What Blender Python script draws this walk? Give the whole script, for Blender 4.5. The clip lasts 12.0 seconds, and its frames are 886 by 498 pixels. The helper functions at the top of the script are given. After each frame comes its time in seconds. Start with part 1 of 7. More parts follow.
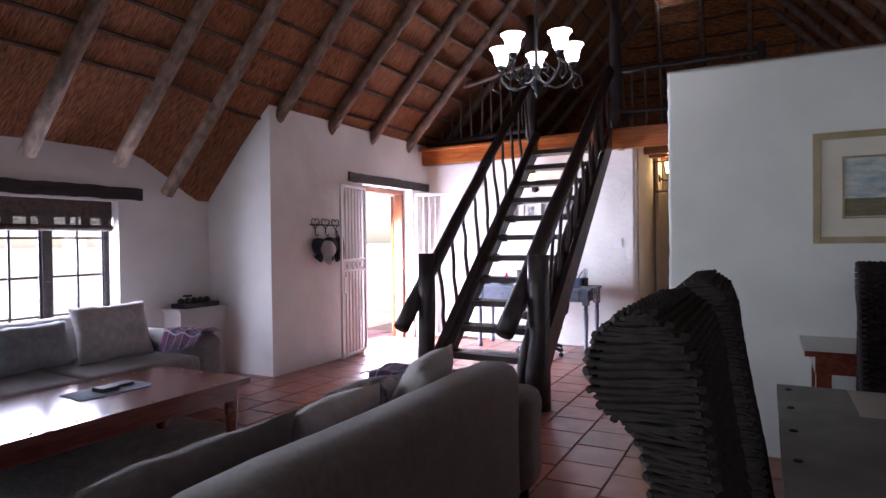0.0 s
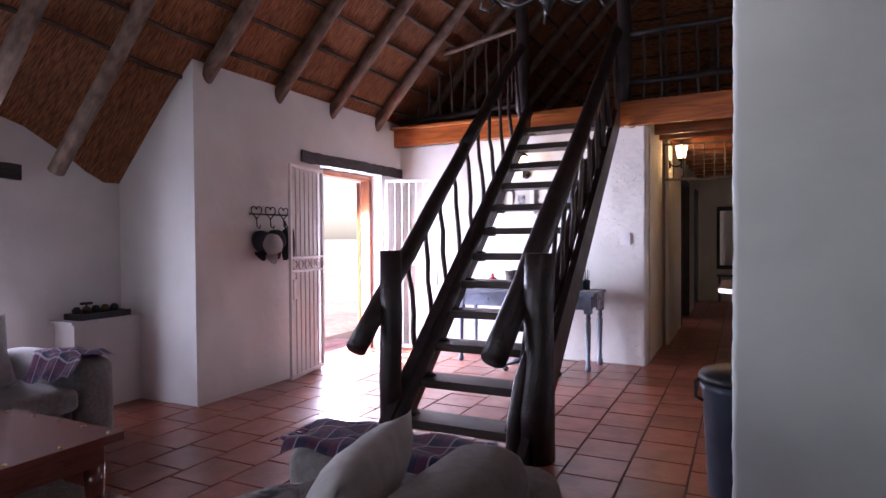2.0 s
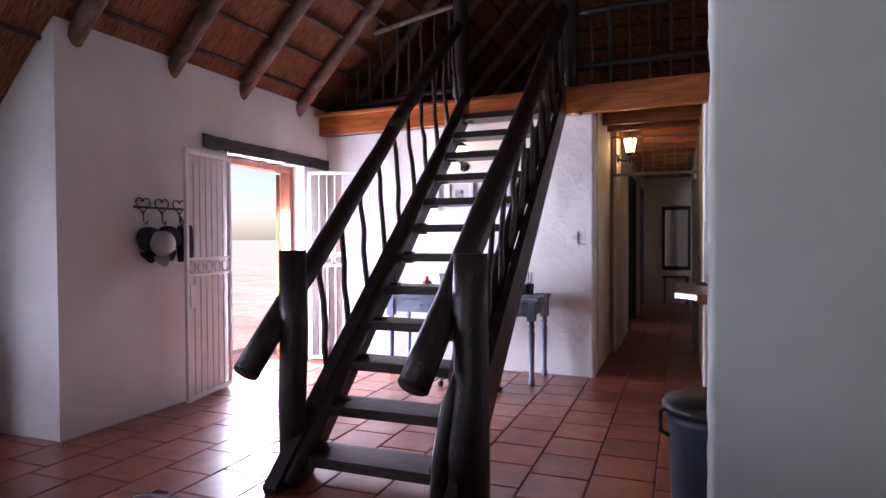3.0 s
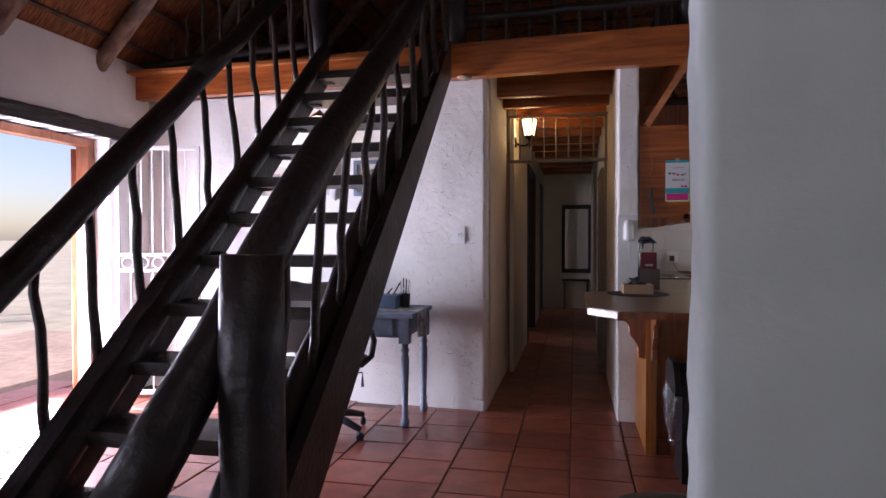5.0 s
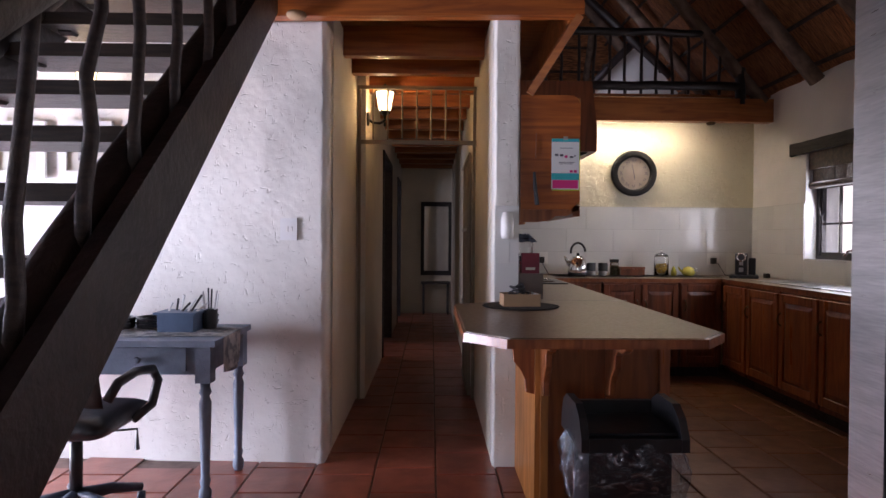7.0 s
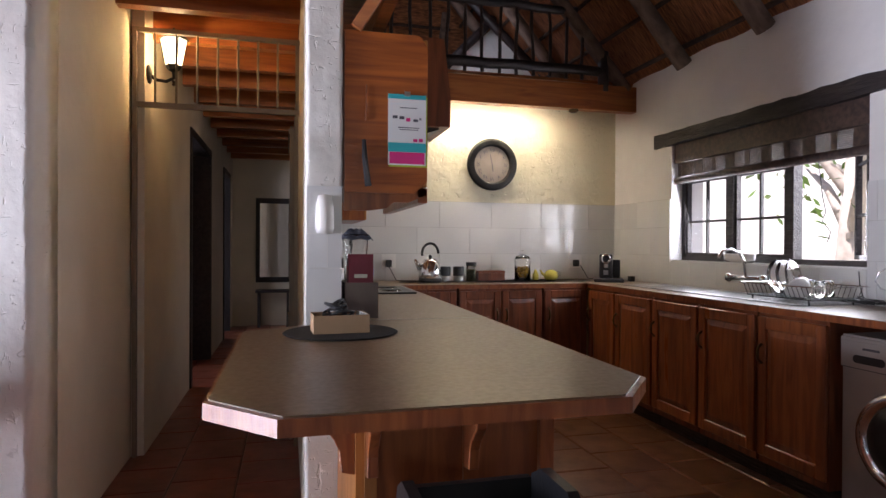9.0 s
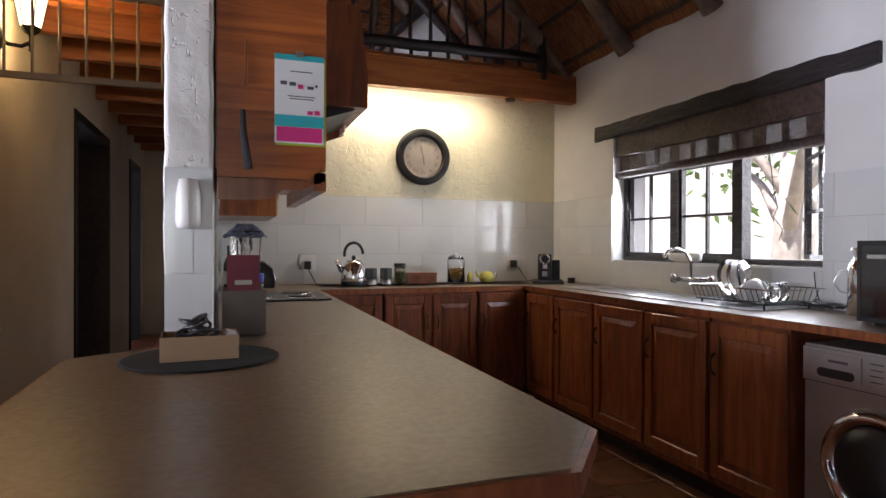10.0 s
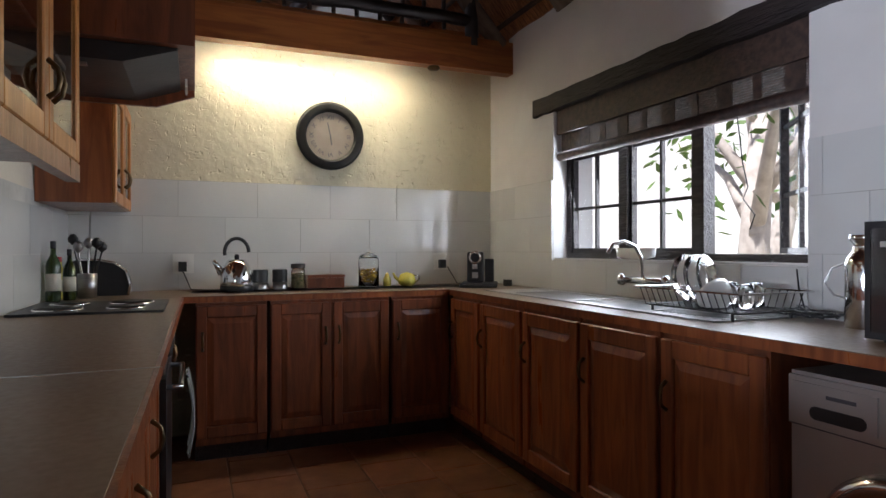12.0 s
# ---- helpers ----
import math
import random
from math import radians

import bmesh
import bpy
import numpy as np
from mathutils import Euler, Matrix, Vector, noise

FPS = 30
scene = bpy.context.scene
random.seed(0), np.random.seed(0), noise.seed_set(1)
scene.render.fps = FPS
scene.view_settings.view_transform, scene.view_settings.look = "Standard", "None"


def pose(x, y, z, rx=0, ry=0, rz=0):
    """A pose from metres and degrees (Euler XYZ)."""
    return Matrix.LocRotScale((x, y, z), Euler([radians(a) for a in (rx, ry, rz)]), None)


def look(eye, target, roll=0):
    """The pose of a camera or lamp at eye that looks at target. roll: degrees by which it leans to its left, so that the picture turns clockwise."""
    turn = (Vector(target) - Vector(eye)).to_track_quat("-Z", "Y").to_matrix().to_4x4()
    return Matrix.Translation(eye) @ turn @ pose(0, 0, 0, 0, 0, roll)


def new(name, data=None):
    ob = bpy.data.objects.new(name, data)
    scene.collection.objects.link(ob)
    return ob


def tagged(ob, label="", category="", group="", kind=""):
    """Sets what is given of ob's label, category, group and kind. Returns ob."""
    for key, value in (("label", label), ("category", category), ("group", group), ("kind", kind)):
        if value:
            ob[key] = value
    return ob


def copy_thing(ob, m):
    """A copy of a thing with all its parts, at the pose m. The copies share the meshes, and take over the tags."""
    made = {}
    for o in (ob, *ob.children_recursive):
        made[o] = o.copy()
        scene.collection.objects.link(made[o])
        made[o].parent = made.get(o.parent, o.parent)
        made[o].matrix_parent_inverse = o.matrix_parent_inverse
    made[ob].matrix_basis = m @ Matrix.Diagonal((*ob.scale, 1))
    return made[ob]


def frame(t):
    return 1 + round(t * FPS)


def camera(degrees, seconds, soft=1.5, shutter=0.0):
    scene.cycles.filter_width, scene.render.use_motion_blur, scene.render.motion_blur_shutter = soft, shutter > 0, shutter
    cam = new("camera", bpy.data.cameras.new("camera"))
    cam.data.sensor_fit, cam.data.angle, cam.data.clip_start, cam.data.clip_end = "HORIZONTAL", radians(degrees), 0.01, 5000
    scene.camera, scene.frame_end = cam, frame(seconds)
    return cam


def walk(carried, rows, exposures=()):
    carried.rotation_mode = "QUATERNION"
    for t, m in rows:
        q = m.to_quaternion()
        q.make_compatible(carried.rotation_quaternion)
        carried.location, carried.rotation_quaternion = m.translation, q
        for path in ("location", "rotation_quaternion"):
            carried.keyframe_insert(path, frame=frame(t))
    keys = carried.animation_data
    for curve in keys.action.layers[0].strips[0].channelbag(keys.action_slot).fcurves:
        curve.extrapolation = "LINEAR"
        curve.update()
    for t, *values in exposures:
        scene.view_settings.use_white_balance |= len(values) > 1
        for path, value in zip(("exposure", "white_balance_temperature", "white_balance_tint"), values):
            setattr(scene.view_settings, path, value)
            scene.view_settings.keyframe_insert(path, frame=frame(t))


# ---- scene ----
import itertools

cam = camera(72.1, 12.0)
PATH = [
    (0, (1.434, 1.224, 1.376), (0.496, 2.99, 1.351), -0.7),
    (0.5, (1.305, 1.498, 1.377), (0.363, 3.262, 1.35), -0.6),
    (1, (1.157, 1.77, 1.358), (0.221, 3.537, 1.33), -0.6),
    (1.5, (1.028, 2.085, 1.348), (0.109, 3.861, 1.32), -0.6),
    (2, (0.898, 2.405, 1.357), (0.014, 4.199, 1.319), -0.4),
    (2.5, (0.825, 2.745, 1.326), (0.008, 4.57, 1.291), -0.3),
    (3, (0.756, 3.115, 1.334), (0.03, 4.978, 1.298), -0.3),
    (5, (0.652, 4.462, 1.298), (0.229, 6.416, 1.266), -0.0),
    (5.5, (0.623, 4.747, 1.291), (0.303, 6.721, 1.259), -0.0),
    (6, (0.61, 5.038, 1.27), (0.398, 7.026, 1.243), 0.1),
    (6.5, (0.599, 5.3, 1.272), (0.503, 7.297, 1.244), 0.2),
    (7, (0.599, 5.544, 1.272), (0.637, 7.544, 1.244), 0.4),
    (9, (0.882, 6.537, 1.241), (1.377, 8.475, 1.229), 0.3),
    (9.5, (0.999, 6.755, 1.24), (1.584, 8.667, 1.23), 0.3),
    (10, (1.122, 6.951, 1.235), (1.798, 8.834, 1.225), 0.2),
    (10.5, (1.295, 7.128, 1.224), (2.032, 8.987, 1.217), 0.1),
    (11, (1.481, 7.284, 1.228), (2.24, 9.135, 1.221), -0.0),
    (11.5, (1.643, 7.432, 1.214), (2.403, 9.282, 1.209), -0.1),
    (12, (1.791, 7.572, 1.188), (2.551, 9.421, 1.189), -0.1),
]
EXPOSURES = [
    (0, 0.80, 6150, 27),
    (3, 0.38, 6150, 33),
    (5, 0.09, 6300, 30),
    (7, 0.34, 6350, 28),
    (9.5, 0.84, 6400, 21),
    (12, 0.52, 6100, 15),
]
walk(cam, [(t, look(eye, target, roll)) for t, eye, target, roll in PATH], EXPOSURES)

# ---- light ----
world = bpy.data.worlds.new("sky")
scene.world = world
world.use_nodes = True
wn = world.node_tree.nodes
sky = wn.new("ShaderNodeTexSky")
sky.sky_type = "NISHITA"
sky.sun_disc = False
sky.sun_elevation = radians(58)
sky.sun_rotation = radians(250)
wn["Background"].inputs[1].default_value = 0.15
world.node_tree.links.new(sky.outputs[0], wn["Background"].inputs[0])


def lamp(name, kind, m, power, color=(1, 1, 1), size=(1, 1), spread=180):
    data = bpy.data.lights.new(name, kind)
    data.energy, data.color = power, color
    if kind == "AREA":
        data.shape, data.size, data.size_y = "RECTANGLE", size[0], size[1]
        data.spread = radians(spread)
    elif kind == "SUN":
        data.angle = radians(0.5)
    else:
        data.shadow_soft_size = size[0]
    ob = new(name, data)
    ob.matrix_world = m
    return ob


DAY = (0.80, 0.88, 1.0)
sun_from = Vector((math.sin(radians(250)) * math.cos(radians(58)), math.cos(radians(250)) * math.cos(radians(58)), math.sin(radians(58))))
lamp("sun", "SUN", look(sun_from * 20, (0, 0, 0)), 5.0, (1, 0.95, 0.88))
lamp("door_daylight", "AREA", look((-3.5, 8.15, 0.85), (0, 8.0, 0.5)), 215, DAY, (1.1, 1.6))
lamp("living_window_daylight", "AREA", look((-4.35, 4.05, 1.2), (0, 4.0, 0.9)), 112, DAY, (1.6, 1.0))
lamp("kitchen_window_daylight", "AREA", look((4.15, 10.04, 1.55), (1, 9.6, 0.8)), 33, (0.9, 0.97, 1.0), (1.7, 0.85))
# South area lamp is added fill for the partition; its opening is assumed, never seen.
lamp("south_window_daylight", "AREA", look((-0.9, -1.5, 1.4), (2.3, 5.5, 2.1)), 16, (0.86, 1.0, 0.92), (2.2, 1.3), 100)
# Weak east lamp added to brighten the kitchen side; no source is known there.
lamp("east_window_daylight", "AREA", look((4.1, 7.0, 1.6), (0, 7.2, 1.2)), 4, (0.85, 0.95, 1.0), (0.7, 0.9))
lamp("kitchen_tube_light", "AREA", look((2.6, 11.6, 2.44), (2.62, 11.75, 1.4)), 7, (1, 0.90, 0.62), (1.3, 0.06))
lamp("passage_bulb", "POINT", pose(0.195, 10.50, 2.38), 6, (1, 0.66, 0.25), (0.02, 0.02))
lamp("desk_bulb", "POINT", pose(-1.32, 8.95, 2.19), 1.6, (1, 0.70, 0.30), (0.02, 0.02))

# ---- helpers of this place ----
ORIGIN = {}
RNG = random.Random(7)


def thing(name, base=(0, 0, 0), label="", category="", group="", kind=""):
    ob = new(name)
    ob.empty_display_size = 0.1
    ob.location = base
    ORIGIN[ob] = Vector(base)
    return tagged(ob, label, category, group, kind)


def part(name, bm, material, parent=None, label="", bevel=0.0, smooth=False, seg=1, kind="", category="", group=""):
    if bevel:
        edges = [e for e in bm.edges if len(e.link_faces) == 2 and e.calc_face_angle(0) > 0.6]
        bmesh.ops.bevel(bm, geom=edges, offset=bevel, segments=seg, affect="EDGES", profile=0.6)
    origin = Vector((0, 0, 0))
    p = parent
    while p is not None:
        origin = ORIGIN.get(p, origin)
        p = p.parent
    if origin.length > 0:
        bmesh.ops.translate(bm, verts=bm.verts, vec=-origin)
    bmesh.ops.recalc_face_normals(bm, faces=bm.faces)
    mesh = bpy.data.meshes.new(name)
    bm.to_mesh(mesh)
    bm.free()
    mesh.materials.append(material)
    if smooth:
        mesh.polygons.foreach_set("use_smooth", [True] * len(mesh.polygons))
    ob = new(name, mesh)
    if parent is not None:
        ob.parent = parent
    return tagged(ob, label, category, group, kind)


def box(x0, x1, y0, y1, z0, z1, bm=None):
    bm = bm or bmesh.new()
    v = [bm.verts.new(p) for p in itertools.product((x0, x1), (y0, y1), (z0, z1))]
    for f in ((0, 1, 3, 2), (4, 6, 7, 5), (0, 4, 5, 1), (2, 3, 7, 6), (0, 2, 6, 4), (1, 5, 7, 3)):
        bm.faces.new([v[i] for i in f])
    return bm


def prism(points, direction, bm=None):
    """A solid whose outline is points (3D), pushed along direction."""
    bm = bm or bmesh.new()
    a = [bm.verts.new(p) for p in points]
    b = [bm.verts.new(Vector(p) + Vector(direction)) for p in points]
    bm.faces.new(a)
    bm.faces.new(b[::-1])
    for i in range(len(a)):
        j = (i + 1) % len(a)
        bm.faces.new((a[i], b[i], b[j], a[j]))
    return bm


def pole(points, radii, seg=10, bm=None, rough=0.0, squash=1.0):
    bm = bm or bmesh.new()
    points = [Vector(p) for p in points]
    if isinstance(radii, (int, float)):
        radii = [radii] * len(points)
    rings = []
    ref = None
    for i, p in enumerate(points):
        d = (points[min(i + 1, len(points) - 1)] - points[max(i - 1, 0)]).normalized()
        if ref is None:
            ref = d.orthogonal().normalized()
        ref = (ref - d * ref.dot(d)).normalized()
        side = d.cross(ref)
        ring = []
        for k in range(seg):
            a = 2 * math.pi * k / seg
            r = radii[i] * (1 + rough * RNG.uniform(-1, 1))
            ring.append(bm.verts.new(p + ref * math.cos(a) * r + side * math.sin(a) * r * squash))
        rings.append(ring)
    for a, b in zip(rings, rings[1:]):
        for k in range(seg):
            bm.faces.new((a[k], a[(k + 1) % seg], b[(k + 1) % seg], b[k]))
    bm.faces.new(rings[0][::-1])
    bm.faces.new(rings[-1])
    return bm


def wavy(a, b, n, amount, r0, r1, seg=8, rough=0.05, bm=None):
    a, b = Vector(a), Vector(b)
    pts, rad = [], []
    for i in range(n + 1):
        u = i / n
        k = 0 if i in (0, n) else 1
        pts.append(a.lerp(b, u) + Vector([RNG.uniform(-1, 1) * amount * k for _ in range(3)]))
        rad.append(r0 + (r1 - r0) * u)
    return pole(pts, rad, seg, bm, rough)


def lathe(profile, center=(0, 0, 0), seg=20, bm=None):
    bm = bm or bmesh.new()
    c = Vector(center)
    rings = []
    for r, z in profile:
        rings.append([bm.verts.new(c + Vector((r * math.cos(2 * math.pi * k / seg), r * math.sin(2 * math.pi * k / seg), z))) for k in range(seg)])
    for a, b in zip(rings, rings[1:]):
        for k in range(seg):
            bm.faces.new((a[k], a[(k + 1) % seg], b[(k + 1) % seg], b[k]))
    if profile[0][0] > 0.0005:
        bm.faces.new(rings[0][::-1])
    if profile[-1][0] > 0.0005:
        bm.faces.new(rings[-1])
    bmesh.ops.remove_doubles(bm, verts=bm.verts, dist=0.0002)
    return bm


def ring(center, major, minor, axis="z", seg=24, bm=None, arc=1.0, start=0.0):
    pts = []
    for k in range(seg + 1):
        a = start + 2 * math.pi * arc * k / seg
        c, s = major * math.cos(a), major * math.sin(a)
        pts.append(Vector(center) + Vector({"z": (c, s, 0), "x": (0, c, s), "y": (c, 0, s)}[axis]))
    return pole(pts, minor, 8, bm)


def cushion(w, h, t, m, power=4.0, sag=0.1, n=14):
    """A soft pillow w wide, h high and t thick, in the pose m (it stands in its own xz plane)."""
    bm = bmesh.new()
    grid = {}
    for side in (1, -1):
        for i in range(n + 1):
            for j in range(n + 1):
                edge = i in (0, n) or j in (0, n)
                if edge and side == -1:
                    grid[side, i, j] = grid[1, i, j]
                    continue
                u, v = 2 * i / n - 1, 2 * j / n - 1
                puff = ((1 - abs(u) ** power) * (1 - abs(v) ** power)) ** 0.5
                pinch = 1 - 0.07 * (1 - abs(u * v)) * (abs(u) ** 6 + abs(v) ** 6)
                bump = 1 + sag * noise.noise(Vector((u * 1.6 + w * 9, v * 1.6, side * 3 + t)))
                p = Vector((u * w / 2 * pinch, side * puff * t / 2 * bump, v * h / 2 * pinch + 0.012 * noise.noise(Vector((u * 3, v * 3, w)))))
                grid[side, i, j] = bm.verts.new(m @ p)
    for side in (1, -1):
        for i in range(n):
            for j in range(n):
                q = [grid[side, i, j], grid[side, i + 1, j], grid[side, i + 1, j + 1], grid[side, i, j + 1]]
                bm.faces.new(q if side == -1 else q[::-1])
    return bm


def drape(rows, cols, f, thick=0.008):
    """A sheet of cloth: f(u, v) gives places; a second skin thick below closes it."""
    bm = bmesh.new()
    g = [[bm.verts.new(f(i / rows, j / cols)) for j in range(cols + 1)] for i in range(rows + 1)]
    faces = [bm.faces.new((g[i][j], g[i + 1][j], g[i + 1][j + 1], g[i][j + 1])) for i in range(rows) for j in range(cols)]
    bmesh.ops.solidify(bm, geom=faces, thickness=thick)
    return bm


# ---- materials ----
def mat(name, c1, c2=None, rough=0.6, metal=0.0, scale=6.0, stretch=(1, 1, 1), bump=0.15, bscale=60.0, fine=None, rand=0.0, coat=0.0, contrast=(0.35, 0.65), dist=0.01, sheen=0.0, wave=False, vary=0.13):
    m = bpy.data.materials.new(name)
    m.use_nodes = True
    t = m.node_tree
    n, l = t.nodes, t.links
    b = n["Principled BSDF"]
    c2 = c2 or tuple(v * 0.75 for v in c1)
    tc = n.new("ShaderNodeTexCoord")
    mp = n.new("ShaderNodeMapping")
    mp.inputs["Scale"].default_value = stretch
    l.new(tc.outputs["Object"], mp.inputs[0])
    if rand:
        oi = n.new("ShaderNodeObjectInfo")
        ad = n.new("ShaderNodeVectorMath")
        ad.operation = "ADD"
        mul = n.new("ShaderNodeMath")
        mul.operation = "MULTIPLY"
        mul.inputs[1].default_value = 37.0
        l.new(oi.outputs["Random"], mul.inputs[0])
        l.new(mp.outputs[0], ad.inputs[0])
        l.new(mul.outputs[0], ad.inputs[1])
        vec = ad.outputs[0]
    else:
        vec = mp.outputs[0]
    a = n.new("ShaderNodeTexNoise")
    a.inputs["Scale"].default_value = scale
    a.inputs["Detail"].default_value = 5
    a.inputs["Distortion"].default_value = 1.2 if wave else 0.2
    l.new(vec, a.inputs["Vector"])
    ramp = n.new("ShaderNodeValToRGB")
    ramp.color_ramp.elements[0].position, ramp.color_ramp.elements[1].position = contrast
    ramp.color_ramp.elements[0].color = (*c1, 1)
    ramp.color_ramp.elements[1].color = (*c2, 1)
    l.new(a.outputs[0], ramp.inputs[0])
    big = n.new("ShaderNodeTexNoise")
    big.inputs["Scale"].default_value = scale * 0.17
    big.inputs["Detail"].default_value = 3
    l.new(vec, big.inputs["Vector"])
    hs = n.new("ShaderNodeHueSaturation")
    mr = n.new("ShaderNodeMapRange")
    mr.inputs[1].default_value, mr.inputs[2].default_value = 0.3, 0.7
    mr.inputs[3].default_value, mr.inputs[4].default_value = 1 - vary, 1 + vary
    l.new(big.outputs[0], mr.inputs[0])
    value = mr.outputs[0]
    if rand:
        r2 = n.new("ShaderNodeMapRange")
        r2.inputs[3].default_value, r2.inputs[4].default_value = 1 - rand, 1 + rand
        l.new(oi.outputs["Random"], r2.inputs[0])
        mm = n.new("ShaderNodeMath")
        mm.operation = "MULTIPLY"
        l.new(value, mm.inputs[0])
        l.new(r2.outputs[0], mm.inputs[1])
        value = mm.outputs[0]
    l.new(value, hs.inputs["Value"])
    l.new(ramp.outputs[0], hs.inputs["Color"])
    l.new(hs.outputs[0], b.inputs["Base Color"])
    rr = n.new("ShaderNodeMapRange")
    rr.inputs[3].default_value, rr.inputs[4].default_value = max(rough - 0.08, 0.02), min(rough + 0.1, 1)
    l.new(a.outputs[0], rr.inputs[0])
    l.new(rr.outputs[0], b.inputs["Roughness"])
    b.inputs["Metallic"].default_value = metal
    b.inputs["Coat Weight"].default_value = coat
    b.inputs["Coat Roughness"].default_value = 0.15
    if sheen:
        b.inputs["Sheen Weight"].default_value = sheen
    if bump:
        f = n.new("ShaderNodeTexNoise")
        f.inputs["Scale"].default_value = bscale
        f.inputs["Detail"].default_value = 4
        l.new(vec, f.inputs["Vector"])
        bp = n.new("ShaderNodeBump")
        bp.inputs["Strength"].default_value = bump
        bp.inputs["Distance"].default_value = dist
        l.new(f.outputs[0], bp.inputs["Height"])
        l.new(bp.outputs[0], b.inputs["Normal"])
    return m


def plaster(name, c, strokes):
    """Hand-thrown plaster: low mounds, and ridges that a trowel left."""
    m = mat(name, c, tuple(v * 0.93 for v in c), rough=0.85, scale=3.0, bump=0.0)
    t = m.node_tree
    n, l = t.nodes, t.links
    tc = n["Texture Coordinate"]
    mound = n.new("ShaderNodeTexNoise")
    mound.inputs["Scale"].default_value, mound.inputs["Detail"].default_value = 3.5, 3
    grit = n.new("ShaderNodeTexNoise")
    grit.inputs["Scale"].default_value, grit.inputs["Detail"].default_value = 120, 2
    fine = n.new("ShaderNodeTexNoise")
    fine.inputs["Scale"].default_value, fine.inputs["Detail"].default_value = 26, 5
    for x in (mound, grit, fine):
        l.new(tc.outputs["Object"], x.inputs["Vector"])
    total = None
    for stretch, low, high in (((55, 55, 17), 0.65, 0.76), ((14, 14, 50), 0.66, 0.77), ((27, 27, 27), 0.66, 0.72)):
        mp = n.new("ShaderNodeMapping")
        mp.inputs["Scale"].default_value = stretch
        mp.inputs["Rotation"].default_value = (0.25, 0.3, 0.1)
        marks = n.new("ShaderNodeTexNoise")
        marks.inputs["Scale"].default_value, marks.inputs["Detail"].default_value, marks.inputs["Distortion"].default_value = 1.0, 3, 0.5
        cut = n.new("ShaderNodeMapRange")
        cut.inputs[1].default_value, cut.inputs[2].default_value = low, high
        l.new(tc.outputs["Object"], mp.inputs[0])
        l.new(mp.outputs[0], marks.inputs["Vector"])
        l.new(marks.outputs[0], cut.inputs[0])
        if total is None:
            total = cut.outputs[0]
        else:
            most = n.new("ShaderNodeMath")
            most.operation = "MAXIMUM"
            l.new(total, most.inputs[0])
            l.new(cut.outputs[0], most.inputs[1])
            total = most.outputs[0]
    b1, b2, b3, b4 = [n.new("ShaderNodeBump") for _ in range(4)]
    rough = strokes > 0.3
    for bp, src, st, d in ((b1, mound.outputs[0], 0.4 if rough else 0.22, 0.06), (b2, total, strokes if rough else strokes * 0.3, -0.010), (b3, fine.outputs[0], strokes * 0.5, 0.010), (b4, grit.outputs[0], 0.1, 0.005)):
        bp.inputs["Strength"].default_value, bp.inputs["Distance"].default_value = st, d
        l.new(src, bp.inputs["Height"])
    l.new(b1.outputs[0], b2.inputs["Normal"])
    l.new(b2.outputs[0], b3.inputs["Normal"])
    l.new(b3.outputs[0], b4.inputs["Normal"])
    l.new(b4.outputs[0], n["Principled BSDF"].inputs["Normal"])
    return m


def emission(name, c, strength):
    m = bpy.data.materials.new(name)
    m.use_nodes = True
    b = m.node_tree.nodes["Principled BSDF"]
    b.inputs["Base Color"].default_value = (*c, 1)
    b.inputs["Emission Color"].default_value = (*c, 1)
    b.inputs["Emission Strength"].default_value = strength
    return m


def glass(name, c=(1, 1, 1), rough=0.0):
    m = bpy.data.materials.new(name)
    m.use_nodes = True
    b = m.node_tree.nodes["Principled BSDF"]
    b.inputs["Base Color"].default_value = (*c, 1)
    b.inputs["Transmission Weight"].default_value = 1
    b.inputs["Roughness"].default_value = rough
    b.inputs["IOR"].default_value = 1.45
    return m


def plaid(name, base, c2, c3, freq=14.0):
    m = mat(name, base, base, rough=0.95, bump=0.5, bscale=400, sheen=0.3)
    t = m.node_tree
    n, l = t.nodes, t.links
    tc = n["Texture Coordinate"]
    sep = n.new("ShaderNodeSeparateXYZ")
    l.new(tc.outputs["Object"], sep.inputs[0])
    last = None
    col = n.new("ShaderNodeRGB")
    col.outputs[0].default_value = (*base, 1)
    last = col.outputs[0]
    for axis, f, limit, c in ((0, freq, 0.5, c2), (1, freq, 0.5, c2), (0, freq * 1.0, 0.93, c3), (1, freq * 1.0, 0.93, c3)):
        mu = n.new("ShaderNodeMath")
        mu.operation = "MULTIPLY"
        mu.inputs[1].default_value = f
        l.new(sep.outputs[axis], mu.inputs[0])
        fr = n.new("ShaderNodeMath")
        fr.operation = "FRACT"
        l.new(mu.outputs[0], fr.inputs[0])
        gt = n.new("ShaderNodeMath")
        gt.operation = "GREATER_THAN"
        gt.inputs[1].default_value = limit
        l.new(fr.outputs[0], gt.inputs[0])
        sc = n.new("ShaderNodeMath")
        sc.operation = "MULTIPLY"
        sc.inputs[1].default_value = 0.55
        l.new(gt.outputs[0], sc.inputs[0])
        mx = n.new("ShaderNodeMix")
        mx.data_type = "RGBA"
        l.new(sc.outputs[0], mx.inputs["Factor"])
        l.new(last, mx.inputs["A"])
        mx.inputs["B"].default_value = (*c, 1)
        last = mx.outputs["Result"]
    l.new(last, n["Principled BSDF"].inputs["Base Color"])
    return m


